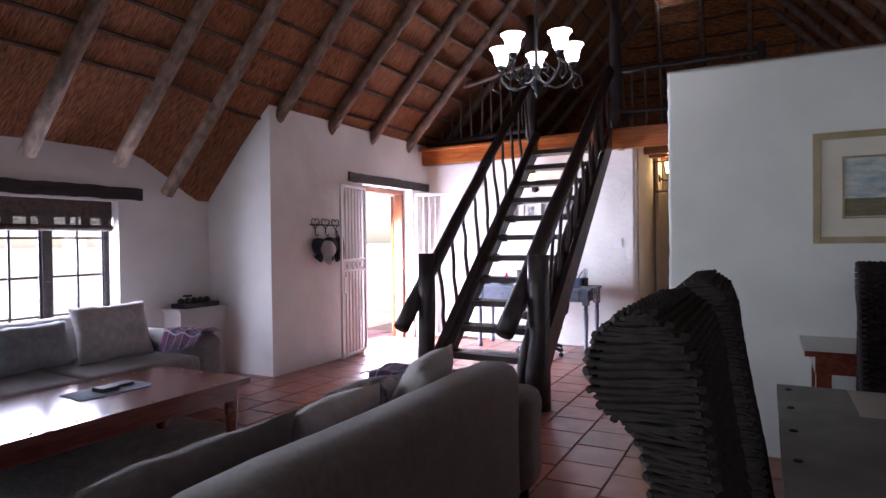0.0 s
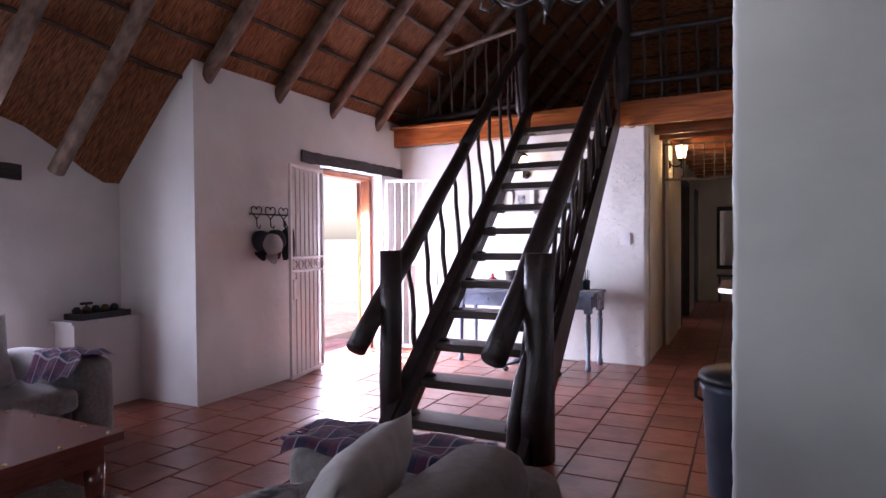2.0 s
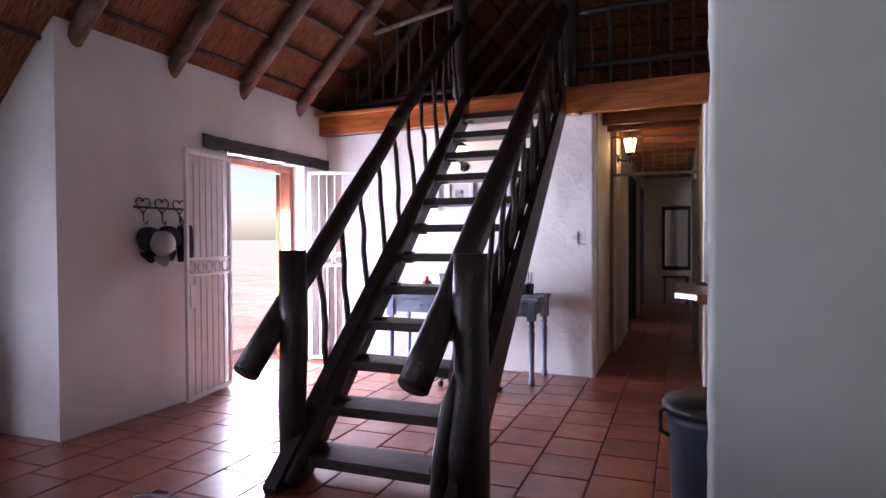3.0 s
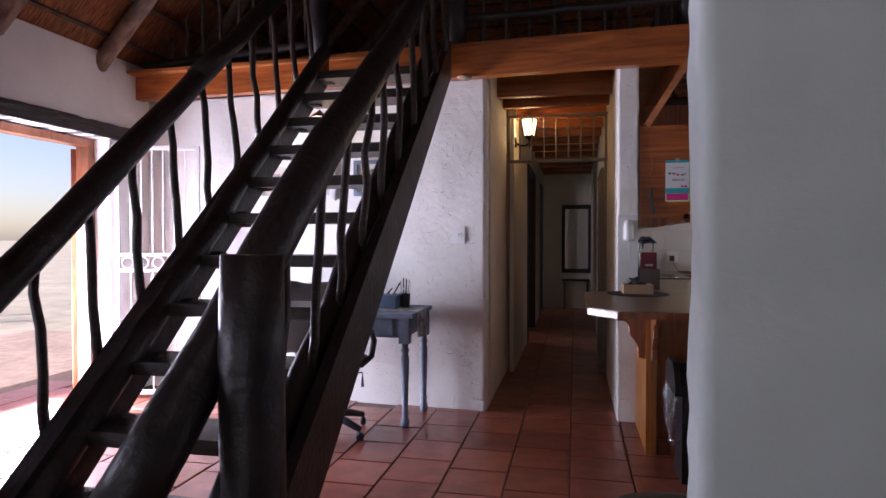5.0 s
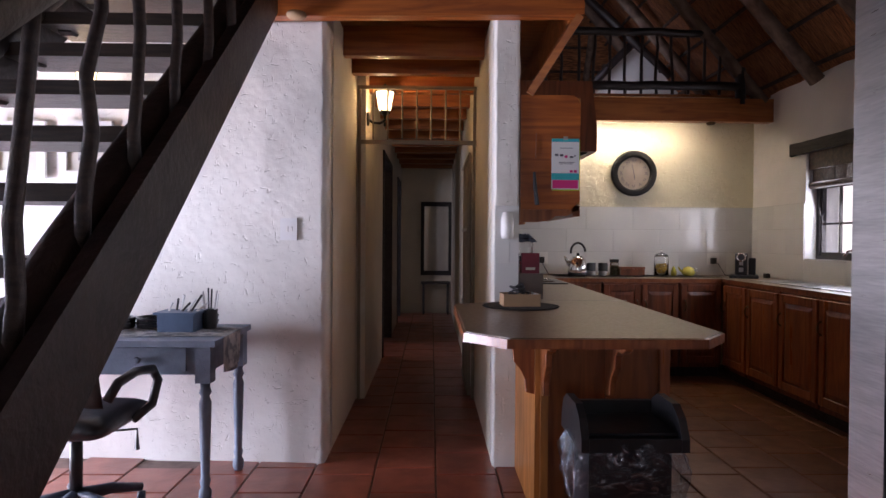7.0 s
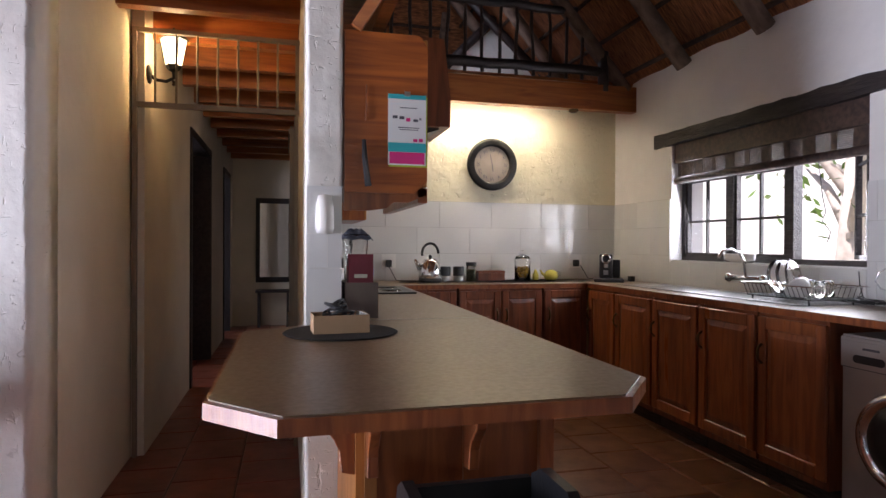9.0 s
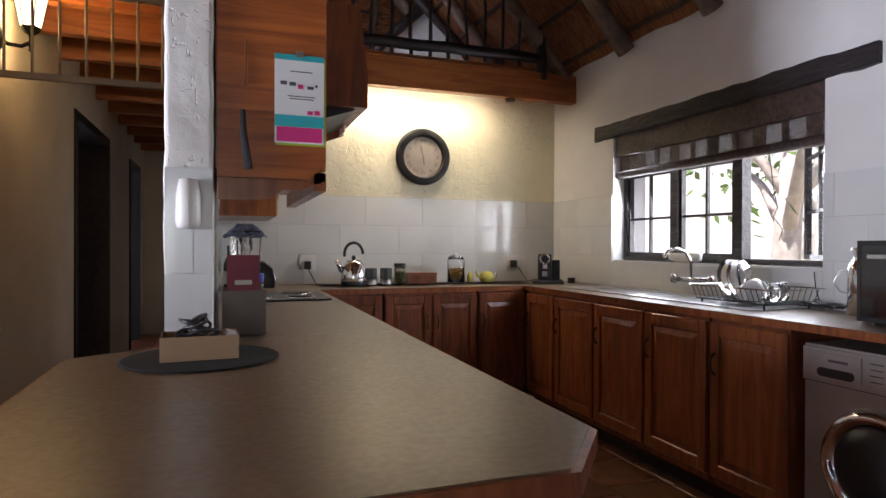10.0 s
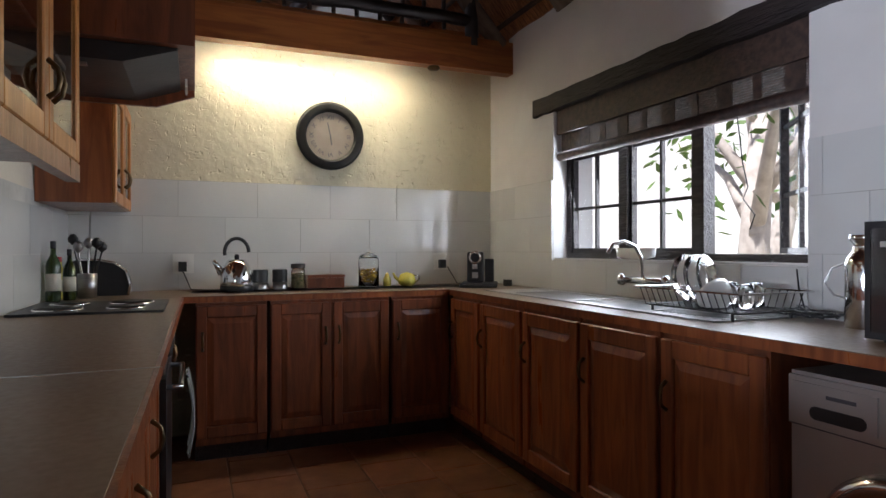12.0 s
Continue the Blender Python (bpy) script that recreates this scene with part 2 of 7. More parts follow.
M_WALL = plaster("white_plaster", (0.74, 0.72, 0.70), 0.12)
M_ROUGH = plaster("rough_plaster", (0.74, 0.72, 0.68), 0.5)
M_CREAM = plaster("cream_plaster", (0.76, 0.70, 0.52), 0.85)
M_PASS = plaster("passage_plaster", (0.66, 0.60, 0.50), 0.2)
M_GREEN = plaster("partition_plaster", (0.64, 0.68, 0.66), 0.15)
M_GROUT = mat("grout", (0.17, 0.115, 0.095), rough=0.9, scale=20)
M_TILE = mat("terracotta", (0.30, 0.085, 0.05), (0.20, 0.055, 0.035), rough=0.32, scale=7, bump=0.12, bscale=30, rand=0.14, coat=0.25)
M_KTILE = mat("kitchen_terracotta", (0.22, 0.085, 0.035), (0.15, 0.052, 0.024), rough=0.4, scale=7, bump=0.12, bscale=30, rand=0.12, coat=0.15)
M_WTILE = mat("white_glazed_tile", (0.72, 0.72, 0.70), (0.66, 0.66, 0.65), rough=0.08, scale=2, bump=0.03, bscale=6, rand=0.012, coat=0.3, vary=0.02)
M_WGROUT = mat("tile_grout", (0.52, 0.51, 0.48), rough=0.9)
M_THATCH = mat("thatch", (0.56, 0.21, 0.08), (0.13, 0.045, 0.020), rough=0.95, scale=5, stretch=(2.2, 22, 2.2), bump=1.0, bscale=16, dist=0.04, contrast=(0.36, 0.68))
M_POLE = mat("rafter_bark", (0.20, 0.13, 0.092), (0.09, 0.056, 0.040), rough=0.85, scale=9, stretch=(1, 3, 1), bump=0.5, bscale=30)
M_BATTEN = mat("batten_wood", (0.10, 0.055, 0.035), (0.04, 0.022, 0.015), rough=0.9, scale=9, bump=0.4)
M_DARK = mat("creosoted_wood", (0.028, 0.018, 0.017), (0.012, 0.008, 0.009), rough=0.45, scale=9, stretch=(1, 1, 1), bump=0.5, bscale=35)
M_TREAD = mat("tread_wood", (0.055, 0.032, 0.024), (0.025, 0.015, 0.012), rough=0.42, scale=6, stretch=(1, 9, 9), bump=0.3, bscale=40)
M_LINTEL = mat("lintel_wood", (0.030, 0.022, 0.022), (0.014, 0.010, 0.011), rough=0.6, scale=8, stretch=(4, 0.6, 4), bump=0.6, bscale=20, dist=0.02)
M_PINE = mat("oiled_pine", (0.44, 0.12, 0.022), (0.22, 0.05, 0.010), rough=0.35, scale=3.2, stretch=(0.5, 6, 6), bump=0.15, bscale=30, coat=0.2, wave=True)
M_PINEY = mat("oiled_pine_joist", (0.40, 0.13, 0.03), (0.24, 0.065, 0.016), rough=0.4, scale=3.2, stretch=(0.5, 6, 6), bump=0.15, bscale=30, wave=True)
M_CAB = mat("cabinet_wood", (0.34, 0.105, 0.033), (0.19, 0.050, 0.017), rough=0.3, scale=4.0, stretch=(5, 5, 0.55), bump=0.12, bscale=30, coat=0.35, wave=True, rand=0.08)
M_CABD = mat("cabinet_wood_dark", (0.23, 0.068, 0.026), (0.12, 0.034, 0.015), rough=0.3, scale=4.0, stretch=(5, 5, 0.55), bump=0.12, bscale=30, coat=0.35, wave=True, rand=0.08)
M_CABY = mat("cabinet_pine_light", (0.50, 0.20, 0.045), (0.32, 0.12, 0.026), rough=0.4, scale=4.0, stretch=(5, 5, 0.55), bump=0.1, bscale=30, coat=0.12, wave=True)
M_TOP = mat("worktop_laminate", (0.20, 0.135, 0.083), (0.17, 0.112, 0.069), rough=0.33, scale=60, bump=0.02, bscale=300, dist=0.002, vary=0.05)
M_FAB = mat("sofa_cloth", (0.23, 0.205, 0.20), (0.17, 0.15, 0.15), rough=0.95, scale=40, bump=0.4, bscale=350, sheen=0.4)
M_FABL = mat("cushion_cloth", (0.50, 0.47, 0.46), (0.38, 0.36, 0.36), rough=0.95, scale=20, bump=0.5, bscale=300, sheen=0.4)
M_FABG = mat("grey_cushion_cloth", (0.30, 0.32, 0.34), (0.22, 0.24, 0.26), rough=0.95, scale=20, bump=0.5, bscale=300, sheen=0.4)
M_FABD = mat("dark_brown_cushion_cloth", (0.12, 0.10, 0.10), (0.08, 0.07, 0.07), rough=0.95, scale=20, bump=0.5, bscale=300, sheen=0.3)
M_FLOWER = mat("printed_cushion_cloth", (0.40, 0.38, 0.38), (0.12, 0.11, 0.13), rough=0.95, scale=16, bump=0.4, bscale=300, contrast=(0.5, 0.6))
M_PLAID = plaid("plaid_wool", (0.035, 0.028, 0.10), (0.24, 0.045, 0.11), (0.75, 0.70, 0.85), 11.0)
M_MAHOG = mat("polished_red_wood", (0.19, 0.045, 0.028), (0.11, 0.024, 0.016), rough=0.17, scale=4, stretch=(5, 0.7, 5), bump=0.05, coat=0.6, wave=True)
M_STUD = mat("brass", (0.55, 0.38, 0.16), rough=0.3, metal=1)
M_OLDBRASS = mat("antique_brass", (0.16, 0.11, 0.06), rough=0.35, metal=1)
M_IRON = mat("black_iron", (0.02, 0.02, 0.022), (0.035, 0.033, 0.03), rough=0.4, metal=0.6, bump=0.2)
M_CHROME = mat("chrome", (0.75, 0.75, 0.76), (0.7, 0.7, 0.7), rough=0.08, metal=1, bump=0)
M_STEEL = mat("brushed_steel", (0.50, 0.50, 0.50), (0.42, 0.42, 0.43), rough=0.3, metal=1, scale=30, stretch=(1, 1, 12), bump=0.05)
M_WHITE = mat("white_enamel", (0.75, 0.73, 0.72), (0.68, 0.66, 0.66), rough=0.4, scale=10, bump=0.1)
M_PLASTIC = mat("white_plastic", (0.78, 0.77, 0.74), (0.74, 0.73, 0.70), rough=0.3, bump=0.02)
M_BLACK = mat("black_plastic", (0.016, 0.016, 0.018), (0.022, 0.022, 0.024), rough=0.35, bump=0.1)
M_BLUEP = mat("slate_blue_plastic", (0.045, 0.06, 0.085), (0.035, 0.045, 0.07), rough=0.45, bump=0.1)
M_GREYP = mat("blue_grey_paint", (0.21, 0.26, 0.34), (0.16, 0.20, 0.27), rough=0.55, scale=12, bump=0.2)
M_GLASS = glass("clear_glass")
M_PANE = bpy.data.materials.new("window_glass")
M_PANE.use_nodes = True
_n, _l = M_PANE.node_tree.nodes, M_PANE.node_tree.links
_mix, _tr, _gl = _n.new("ShaderNodeMixShader"), _n.new("ShaderNodeBsdfTransparent"), _n.new("ShaderNodeBsdfGlossy")
_gl.inputs["Roughness"].default_value = 0.02
_mix.inputs[0].default_value = 0.05
_l.new(_tr.outputs[0], _mix.inputs[1])
_l.new(_gl.outputs[0], _mix.inputs[2])
_l.new(_mix.outputs[0], _n["Material Output"].inputs["Surface"])
M_BOTTLE = glass("green_glass", (0.1, 0.16, 0.08))
M_WICKER = mat("dark_wicker", (0.020, 0.012, 0.010), (0.008, 0.005, 0.0045), rough=0.8, scale=40, bump=0.3, bscale=150, dist=0.004)
M_CARD = mat("brown_card", (0.42, 0.27, 0.16), (0.36, 0.23, 0.13), rough=0.85, bump=0.1)
M_PAPER = mat("paper", (0.78, 0.78, 0.77), (0.74, 0.74, 0.74), rough=0.8, bump=0.02)
M_TEAL = mat("teal_print", (0.02, 0.42, 0.46), (0.02, 0.38, 0.42), rough=0.5, bump=0)
M_PINK = mat("pink_print", (0.72, 0.03, 0.22), (0.66, 0.03, 0.20), rough=0.5, bump=0)
M_INK = mat("grey_ink", (0.10, 0.10, 0.12), rough=0.6, bump=0)
M_RUG = mat("shaggy_white_rug", (0.62, 0.58, 0.54), (0.45, 0.42, 0.40), rough=1.0, scale=30, bump=1.0, bscale=90, dist=0.03)
M_MATB = mat("black_felt", (0.012, 0.011, 0.011), rough=0.95, bump=0.3, bscale=200)
M_MATC = mat("place_mat", (0.20, 0.24, 0.28), (0.16, 0.19, 0.23), rough=0.9, scale=60, bump=0.4, bscale=300)
M_GROUND = mat("dry_ground", (0.50, 0.45, 0.36), (0.40, 0.36, 0.26), rough=0.95, scale=3, bump=0.4)
M_PAVE = mat("patio_brick", (0.48, 0.36, 0.29), (0.38, 0.28, 0.22), rough=0.9, scale=10, bump=0.3)
M_LEAF = mat("leaves", (0.12, 0.22, 0.04), (0.07, 0.14, 0.02), rough=0.6, scale=3, bump=0.1)
M_TRUNK = mat("pale_bark", (0.58, 0.53, 0.48), (0.40, 0.35, 0.31), rough=0.9, scale=6, bump=0.4)
M_BAMBOO = mat("dark_bamboo", (0.075, 0.042, 0.032), (0.035, 0.020, 0.017), rough=0.6, scale=30, bump=0.3)
M_SHADE = emission("lit_frosted_glass", (1.0, 0.97, 0.95), 7.0)
M_LAMPG = emission("lit_amber_glass", (1.0, 0.74, 0.34), 28.0)
M_GLOW = emission("glowing_lantern_glass", (1.0, 0.78, 0.42), 4.5)
M_TUBE = emission("lit_tube", (1.0, 0.92, 0.7), 12.0)
M_GOLD = mat("champagne_gilt", (0.38, 0.31, 0.19), (0.27, 0.22, 0.13), rough=0.4, metal=0.5, bump=0.2)
M_LINEN = mat("linen_mount", (0.60, 0.58, 0.50), (0.56, 0.54, 0.47), rough=0.9, bump=0.1)

# ---- structure ----
RIDGE, HIGH, PITCH = 0.45, 6.55, 1.08
X0, X1, Y0, Y1 = -3.97, 3.93, -1.2, 16.3


def roof_z(x, y=9.0):
    z = HIGH - PITCH * abs(x - RIDGE)
    if x > 3.0:
        z -= 0.14 * (x - 3.0)
    if x < -2.6:
        k = min(1.0, (-2.6 - x) / 1.37) ** 1.3
        e = min(1.0, max(0.0, (5.85 - y) / 0.9))
        z += 0.43 * k * e * e * (3 - 2 * e)
    return z


def wall(name, x0, x1, y0, y1, z0, z1, m, parent=None, bevel=0.012):
    return part(name, box(x0, x1, y0, y1, z0, z1), m, parent, bevel=bevel, seg=2, kind="" if parent else "structure")


def worn_wall(name, outline, z0, z1, m, amount=0.006):
    """A plastered wall with an uneven outline; the corners given close together wander most."""
    bm = bmesh.new()
    rings = []
    n = round((z1 - z0) / 0.03)
    for i in range(n + 1):
        z = z0 + (z1 - z0) * i / n
        row = []
        for k, (x, y) in enumerate(outline):
            near = min(math.dist((x, y), outline[k - 1]), math.dist((x, y), outline[(k + 1) % len(outline)]))
            a = amount if near < 0.06 else 0.0
            d = noise.noise_vector(Vector((x * 9, y * 9, z * 13))) * a + noise.noise_vector(Vector((x * 3 + 7, y * 3, z * 3.5))) * a * 0.8
            row.append(bm.verts.new((x + d.x, y + d.y, z)))
        rings.append(row)
    for a, b in zip(rings, rings[1:]):
        for k in range(len(outline)):
            j = (k + 1) % len(outline)
            bm.faces.new((a[k], a[j], b[j], b[k]))
    bm.faces.new(rings[0])
    bm.faces.new(rings[-1])
    ob = part(name, bm, m, smooth=True, kind="structure")
    ob.modifiers.new("flat_faces", "WEIGHTED_NORMAL").weight = 90
    return ob


def corner(x, y, sx, sy, r):
    """Four points that round a corner at (x, y); sx and sy point into the wall."""
    return [(x + sx * r * (1 - math.sin(a)), y + sy * r * (1 - math.cos(a))) for a in [radians(30 * k) for k in range(4)]]


part("floor", box(X0 - 0.3, X1 + 0.3, Y0 - 0.3, Y1 + 0.3, -0.2, -0.010), M_GROUT, kind="structure")
part("ground", box(-600, 600, -600, 600, -0.5, -0.22), M_GROUND, kind="structure")
part("pavement", box(-7.2, X0 - 0.3, 3.0, 12, -0.21, -0.05), M_PAVE, kind="structure")

# living room window wall
wall("wall_west", X0 - 0.3, X0, Y0, 3.2, -0.15, 2.42, M_WALL)
wall("wall_west_sill", X0 - 0.3, X0, 3.2, 4.87, -0.15, 0.42, M_WALL)
wall("wall_west_head", X0 - 0.3, X0, 3.2, 4.87, 1.79, 2.42, M_WALL)
wall("wall_west_end", X0 - 0.3, X0, 4.87, 5.92, -0.15, 2.30, M_WALL)
part("wall_return", prism([(-3.06, 5.92, -0.15), (-3.06, 5.92, 2.80), (X0, 5.92, 2.0), (-4.5, 5.92, 1.55), (-4.5, 5.92, -0.15)], (0, 0.28, 0)), M_WALL, bevel=0.02, seg=3, kind="structure")
wall("wall_door_near", -3.36, -3.06, 6.20, 7.55, -0.15, 2.80, M_WALL)
wall("wall_door_head", -3.36, -3.06, 7.55, 8.75, 2.12, 2.80, M_WALL)
wall("wall_door_far", -3.36, -3.06, 8.75, 9.45, -0.15, 2.80, M_WALL)
worn_wall("wall_desk", [(-3.06, 9.22), (-0.09, 9.008)] + corner(0, 9.0, -1, 1, 0.03) + [(0, 9.10), (0, 9.25), (-3.06, 9.45)], -0.15, 2.52, M_ROUGH, 0.007)
wall("wall_passage_west", -0.25, 0.0, 9.25, 10.42, -0.15, 2.68, M_PASS)
wall("wall_passage_a", -0.25, 0.07, 10.42, 12.12, -0.15, 2.68, M_PASS)
wall("wall_passage_a_head", -0.25, 0.07, 12.12, 13.55, 2.25, 2.68, M_PASS)
wall("wall_passage_b", -0.25, 0.07, 13.55, 14.9, -0.15, 2.68, M_PASS)
wall("wall_passage_b_head", -0.25, 0.07, 14.9, 15.8, 2.25, 2.68, M_PASS)
wall("wall_passage_c", -0.25, 0.07, 15.8, Y1, -0.15, 2.68, M_PASS)
wall("wall_bedroom", -2.6, -2.4, 9.5, Y1, -0.15, 2.7, M_WALL)
wall("wall_passage_end", -2.4, X1, Y1, Y1 + 0.25, -0.15, 5.9, M_PASS)
worn_wall("pillar", corner(0.95, 8.95, 1, 1, 0.015)[::-1] + corner(1.09, 8.95, -1, 1, 0.015) + [(1.09, 9.12), (0.95, 9.12)], -0.15, 2.66, M_ROUGH, 0.0045)
wall("wall_passage_east", 0.95, 1.09, 9.12, Y1, -0.15, 2.62, M_PASS, bevel=0.004)
wall("wall_kitchen_north", 1.09, X1, 11.80, 12.05, -0.15, 2.66, M_CREAM)
wall("wall_east_a", X1, X1 + 0.3, 10.91, Y1, -0.15, 2.80, M_WALL)
wall("wall_east_sill", X1, X1 + 0.3, 9.16, 10.91, -0.15, 1.12, M_WALL)
wall("wall_east_head", X1, X1 + 0.3, 9.16, 10.91, 2.08, 2.80, M_WALL)
wall("wall_east_b", X1, X1 + 0.3, 7.4, 9.16, -0.15, 2.80, M_WALL)
# Sill and head of an added, unseen opening for the east fill.
wall("wall_east_c", X1, X1 + 0.3, 6.6, 7.4, -0.15, 1.1, M_WALL)
wall("wall_east_d", X1, X1 + 0.3, 6.6, 7.4, 2.1, 2.80, M_WALL)
wall("wall_east_e", X1, X1 + 0.3, Y0, 6.6, -0.15, 2.80, M_WALL)
worn_wall("partition", [(X1, 5.54), (0.94, 5.54)] + corner(0.855, 5.54, 1, 1, 0.025) + corner(0.855, 5.66, 1, -1, 0.025)[::-1] + [(0.94, 5.66), (X1, 5.66)], -0.15, 2.49, M_GREEN, 0.007)
# Unseen gap in the south wall, left so the added fill can enter.
wall("wall_south_a", X0 - 0.3, -2.0, Y0 - 0.25, Y0, -0.15, 2.2, M_WALL)
wall("wall_south_b", 0.2, X1 + 0.3, Y0 - 0.25, Y0, -0.15, 2.2, M_WALL)
wall("wall_south_sill", -2.0, 0.2, Y0 - 0.25, Y0, -0.15, 0.75, M_WALL)
part("gable_south", prism([(X0 - 0.3, Y0, 2.2), (RIDGE, Y0, 6.9), (X1 + 0.3, Y0, 2.7), (X1 + 0.3, Y0, 2.2)], (0, -0.25, 0)), M_WALL, kind="structure")
part("gable_north", prism([(X0 - 0.3, Y1 + 0.25, 2.6), (RIDGE, Y1 + 0.25, 6.9), (X1 + 0.3, Y1 + 0.25, 2.6)], (0, 0.2, 0)), M_WALL, kind="structure")
wall("wall_outer_west", -3.36, -3.1, 9.45, Y1, -0.15, 2.75, M_WALL)

# thatched roof: one sheet a side, lumpy underneath
def roof_side(name, xs, ya, yb):
    bm = bmesh.new()
    n = round((yb - ya) / 0.16)
    ys = [ya + (yb - ya) * i / n for i in range(n + 1)]
    low, top = [], []
    for x in xs:
        low.append([bm.verts.new((x, y, roof_z(x, y) + 0.03 * noise.noise(Vector((x * 3, y * 3, 1))) + 0.07)) for y in ys])
        top.append([bm.verts.new((x, y, roof_z(x, y) + 0.55)) for y in ys])
    for g, flip in ((low, True), (top, False)):
        for a, b in zip(g, g[1:]):
            for j in range(len(ys) - 1):
                f = (a[j], b[j], b[j + 1], a[j + 1])
                bm.faces.new(f if flip else f[::-1])
    for i in (0, -1):
        for j in range(len(ys) - 1):
            bm.faces.new((low[i][j], top[i][j], top[i][j + 1], low[i][j + 1]))
    return part(name, bm, M_THATCH, smooth=False, kind="structure")


def steps(a, b, n):
    return [a + (b - a) * i / n for i in range(n + 1)]


roof_side("ceiling_thatch_west", steps(-4.40, RIDGE, 44), Y0 - 0.4, 6.10)
roof_side("ceiling_thatch_entrance", steps(-3.55, RIDGE, 38), 6.10, Y1 + 0.5)
roof_side("ceiling_thatch_east", steps(RIDGE, 4.35, 38), Y0 - 0.4, Y1 + 0.5)


def rafter(side, y, foot, drop=0.0):
    top = Vector((RIDGE, y + RNG.uniform(-0.02, 0.02), roof_z(RIDGE) - 0.03))
    lo = Vector((foot, y, HIGH - PITCH * abs(foot - RIDGE) - 0.03 + drop))
    part("rafter", wavy(lo, top, 7, 0.012, 0.064, 0.05, 10, 0.05), M_POLE, roof_frame, smooth=True)


roof_frame = thing("roof_timbers", (RIDGE, 8, 5.8), kind="structure")
for y in (-0.52, 0.22, 0.96, 1.70, 2.44, 3.18, 3.92, 4.69, 5.30):
    rafter(-1, y, -3.68 if y < 5 else -3.84, 0.05 if y < 5 else 0.0)
for y in (6.08, 6.94, 7.78, 8.68, 9.6, 10.4, 11.3, 12.1, 13.0, 13.9, 14.8, 15.7):
    rafter(-1, y, -3.14)
for y in (-0.5, 0.4, 1.3, 2.2, 3.1, 4.0, 4.9, 5.8, 6.6, 7.4, 8.3, 9.05, 9.83, 10.66, 11.5, 12.3, 13.1, 13.9, 14.7, 15.5):
    rafter(1, y, 3.86, -0.19)
wattle = thing("roof_battens", (RIDGE, 8, 5.8), kind="structure")
for s, n in ((-1, 16), (1, 15)):
    for i in range(n):
        x = RIDGE + s * (0.12 + 0.235 * i)
        pts, bm = [], None
        for j in range(24):
            y = Y0 + (Y1 - Y0) * j / 23
            pts.append((x + RNG.uniform(-0.012, 0.012), y, roof_z(x, y) + 0.045 + RNG.uniform(-0.008, 0.008)))
        part("batten", pole(pts, 0.020, 6), M_BATTEN, wattle)
part("ridge_pole", wavy((RIDGE, Y0, 6.42), (RIDGE, Y1, 6.44), 20, 0.01, 0.07, 0.07), M_POLE, roof_frame)

# hipped far end of the roof, above the loft
part("ceiling_thatch_hip", prism([(-3.5, 14.4, 2.6), (4.3, 14.4, 2.6), (RIDGE, 12.4, 6.6)], (0, 0.3, 0.05)), M_THATCH, kind="structure")
hip = thing("hip_timbers", (RIDGE, 13.5, 4.0), kind="structure")
for i in range(13):
    z = 2.75 + 0.28 * i
    half = 3.5 * (6.45 - z) / 3.85
    y = 14.36 - 2.0 * (z - 2.6) / 4.0
    part("batten", wavy((RIDGE - half, y, z), (RIDGE + half, y, z), 8, 0.012, 0.020, 0.018, 6), M_BATTEN, hip)
for i in range(9):
    x = RIDGE - 3.0 + 0.75 * i
    top = 6.45 - abs(x - RIDGE) * 1.08
    part("rafter", wavy((x, 14.28, 2.65), (x, 14.28 - 2.0 * (top - 2.65) / 4.0, top), 6, 0.012, 0.055, 0.045, 8), M_POLE, hip, smooth=True)
# Thatch is not cut here; a glowing box carries the daylight of the opening.
part("roof_window", box(-0.14, 0.04, 12.62, 12.66, 5.62, 5.80), emission("skylight_glow", (0.8, 0.9, 1.0), 4.0), kind="structure")

# loft
part("gallery_beam", prism([(-3.06, 9.06, 2.50), (1.42, 8.84, 2.50), (1.42, 8.92, 2.50), (-3.06, 9.15, 2.50)], (0, 0, 0.25)), M_PINE, bevel=0.006, kind="structure")
part("loft_side_beam", box(1.36, 1.43, 8.93, 11.4, 2.50, 2.74), M_PINE, bevel=0.006, kind="structure")
part("kitchen_beam", box(1.10, 3.93, 11.44, 11.53, 2.45, 2.675), M_PINEY, bevel=0.006, kind="structure")
part("loft_edge_strut", pole([(1.40, 8.86, 2.50), (1.14, 8.93, 2.09)], 0.03, 4), M_PINEY, kind="structure")
loft = thing("loft_floor", (0, 12, 2.7), kind="structure")
yy = 8.95
while yy < 16.2:
    part("loft_board", box(-3.3, 1.40 if yy < 11.5 else X1, yy, yy + 0.146, 2.70, 2.725), M_PINEY, loft)
    yy += 0.15
for i, y in enumerate([9.62, 10.05, 10.62, 11.15, 11.7, 12.3, 12.9, 13.5, 14.1, 14.7, 15.3, 15.9]):
    part("joist", box(0.005 if y < 10.42 else 0.075, 0.945, y, y + 0.075, 2.50, 2.695), M_PINEY, loft, bevel=0.005)

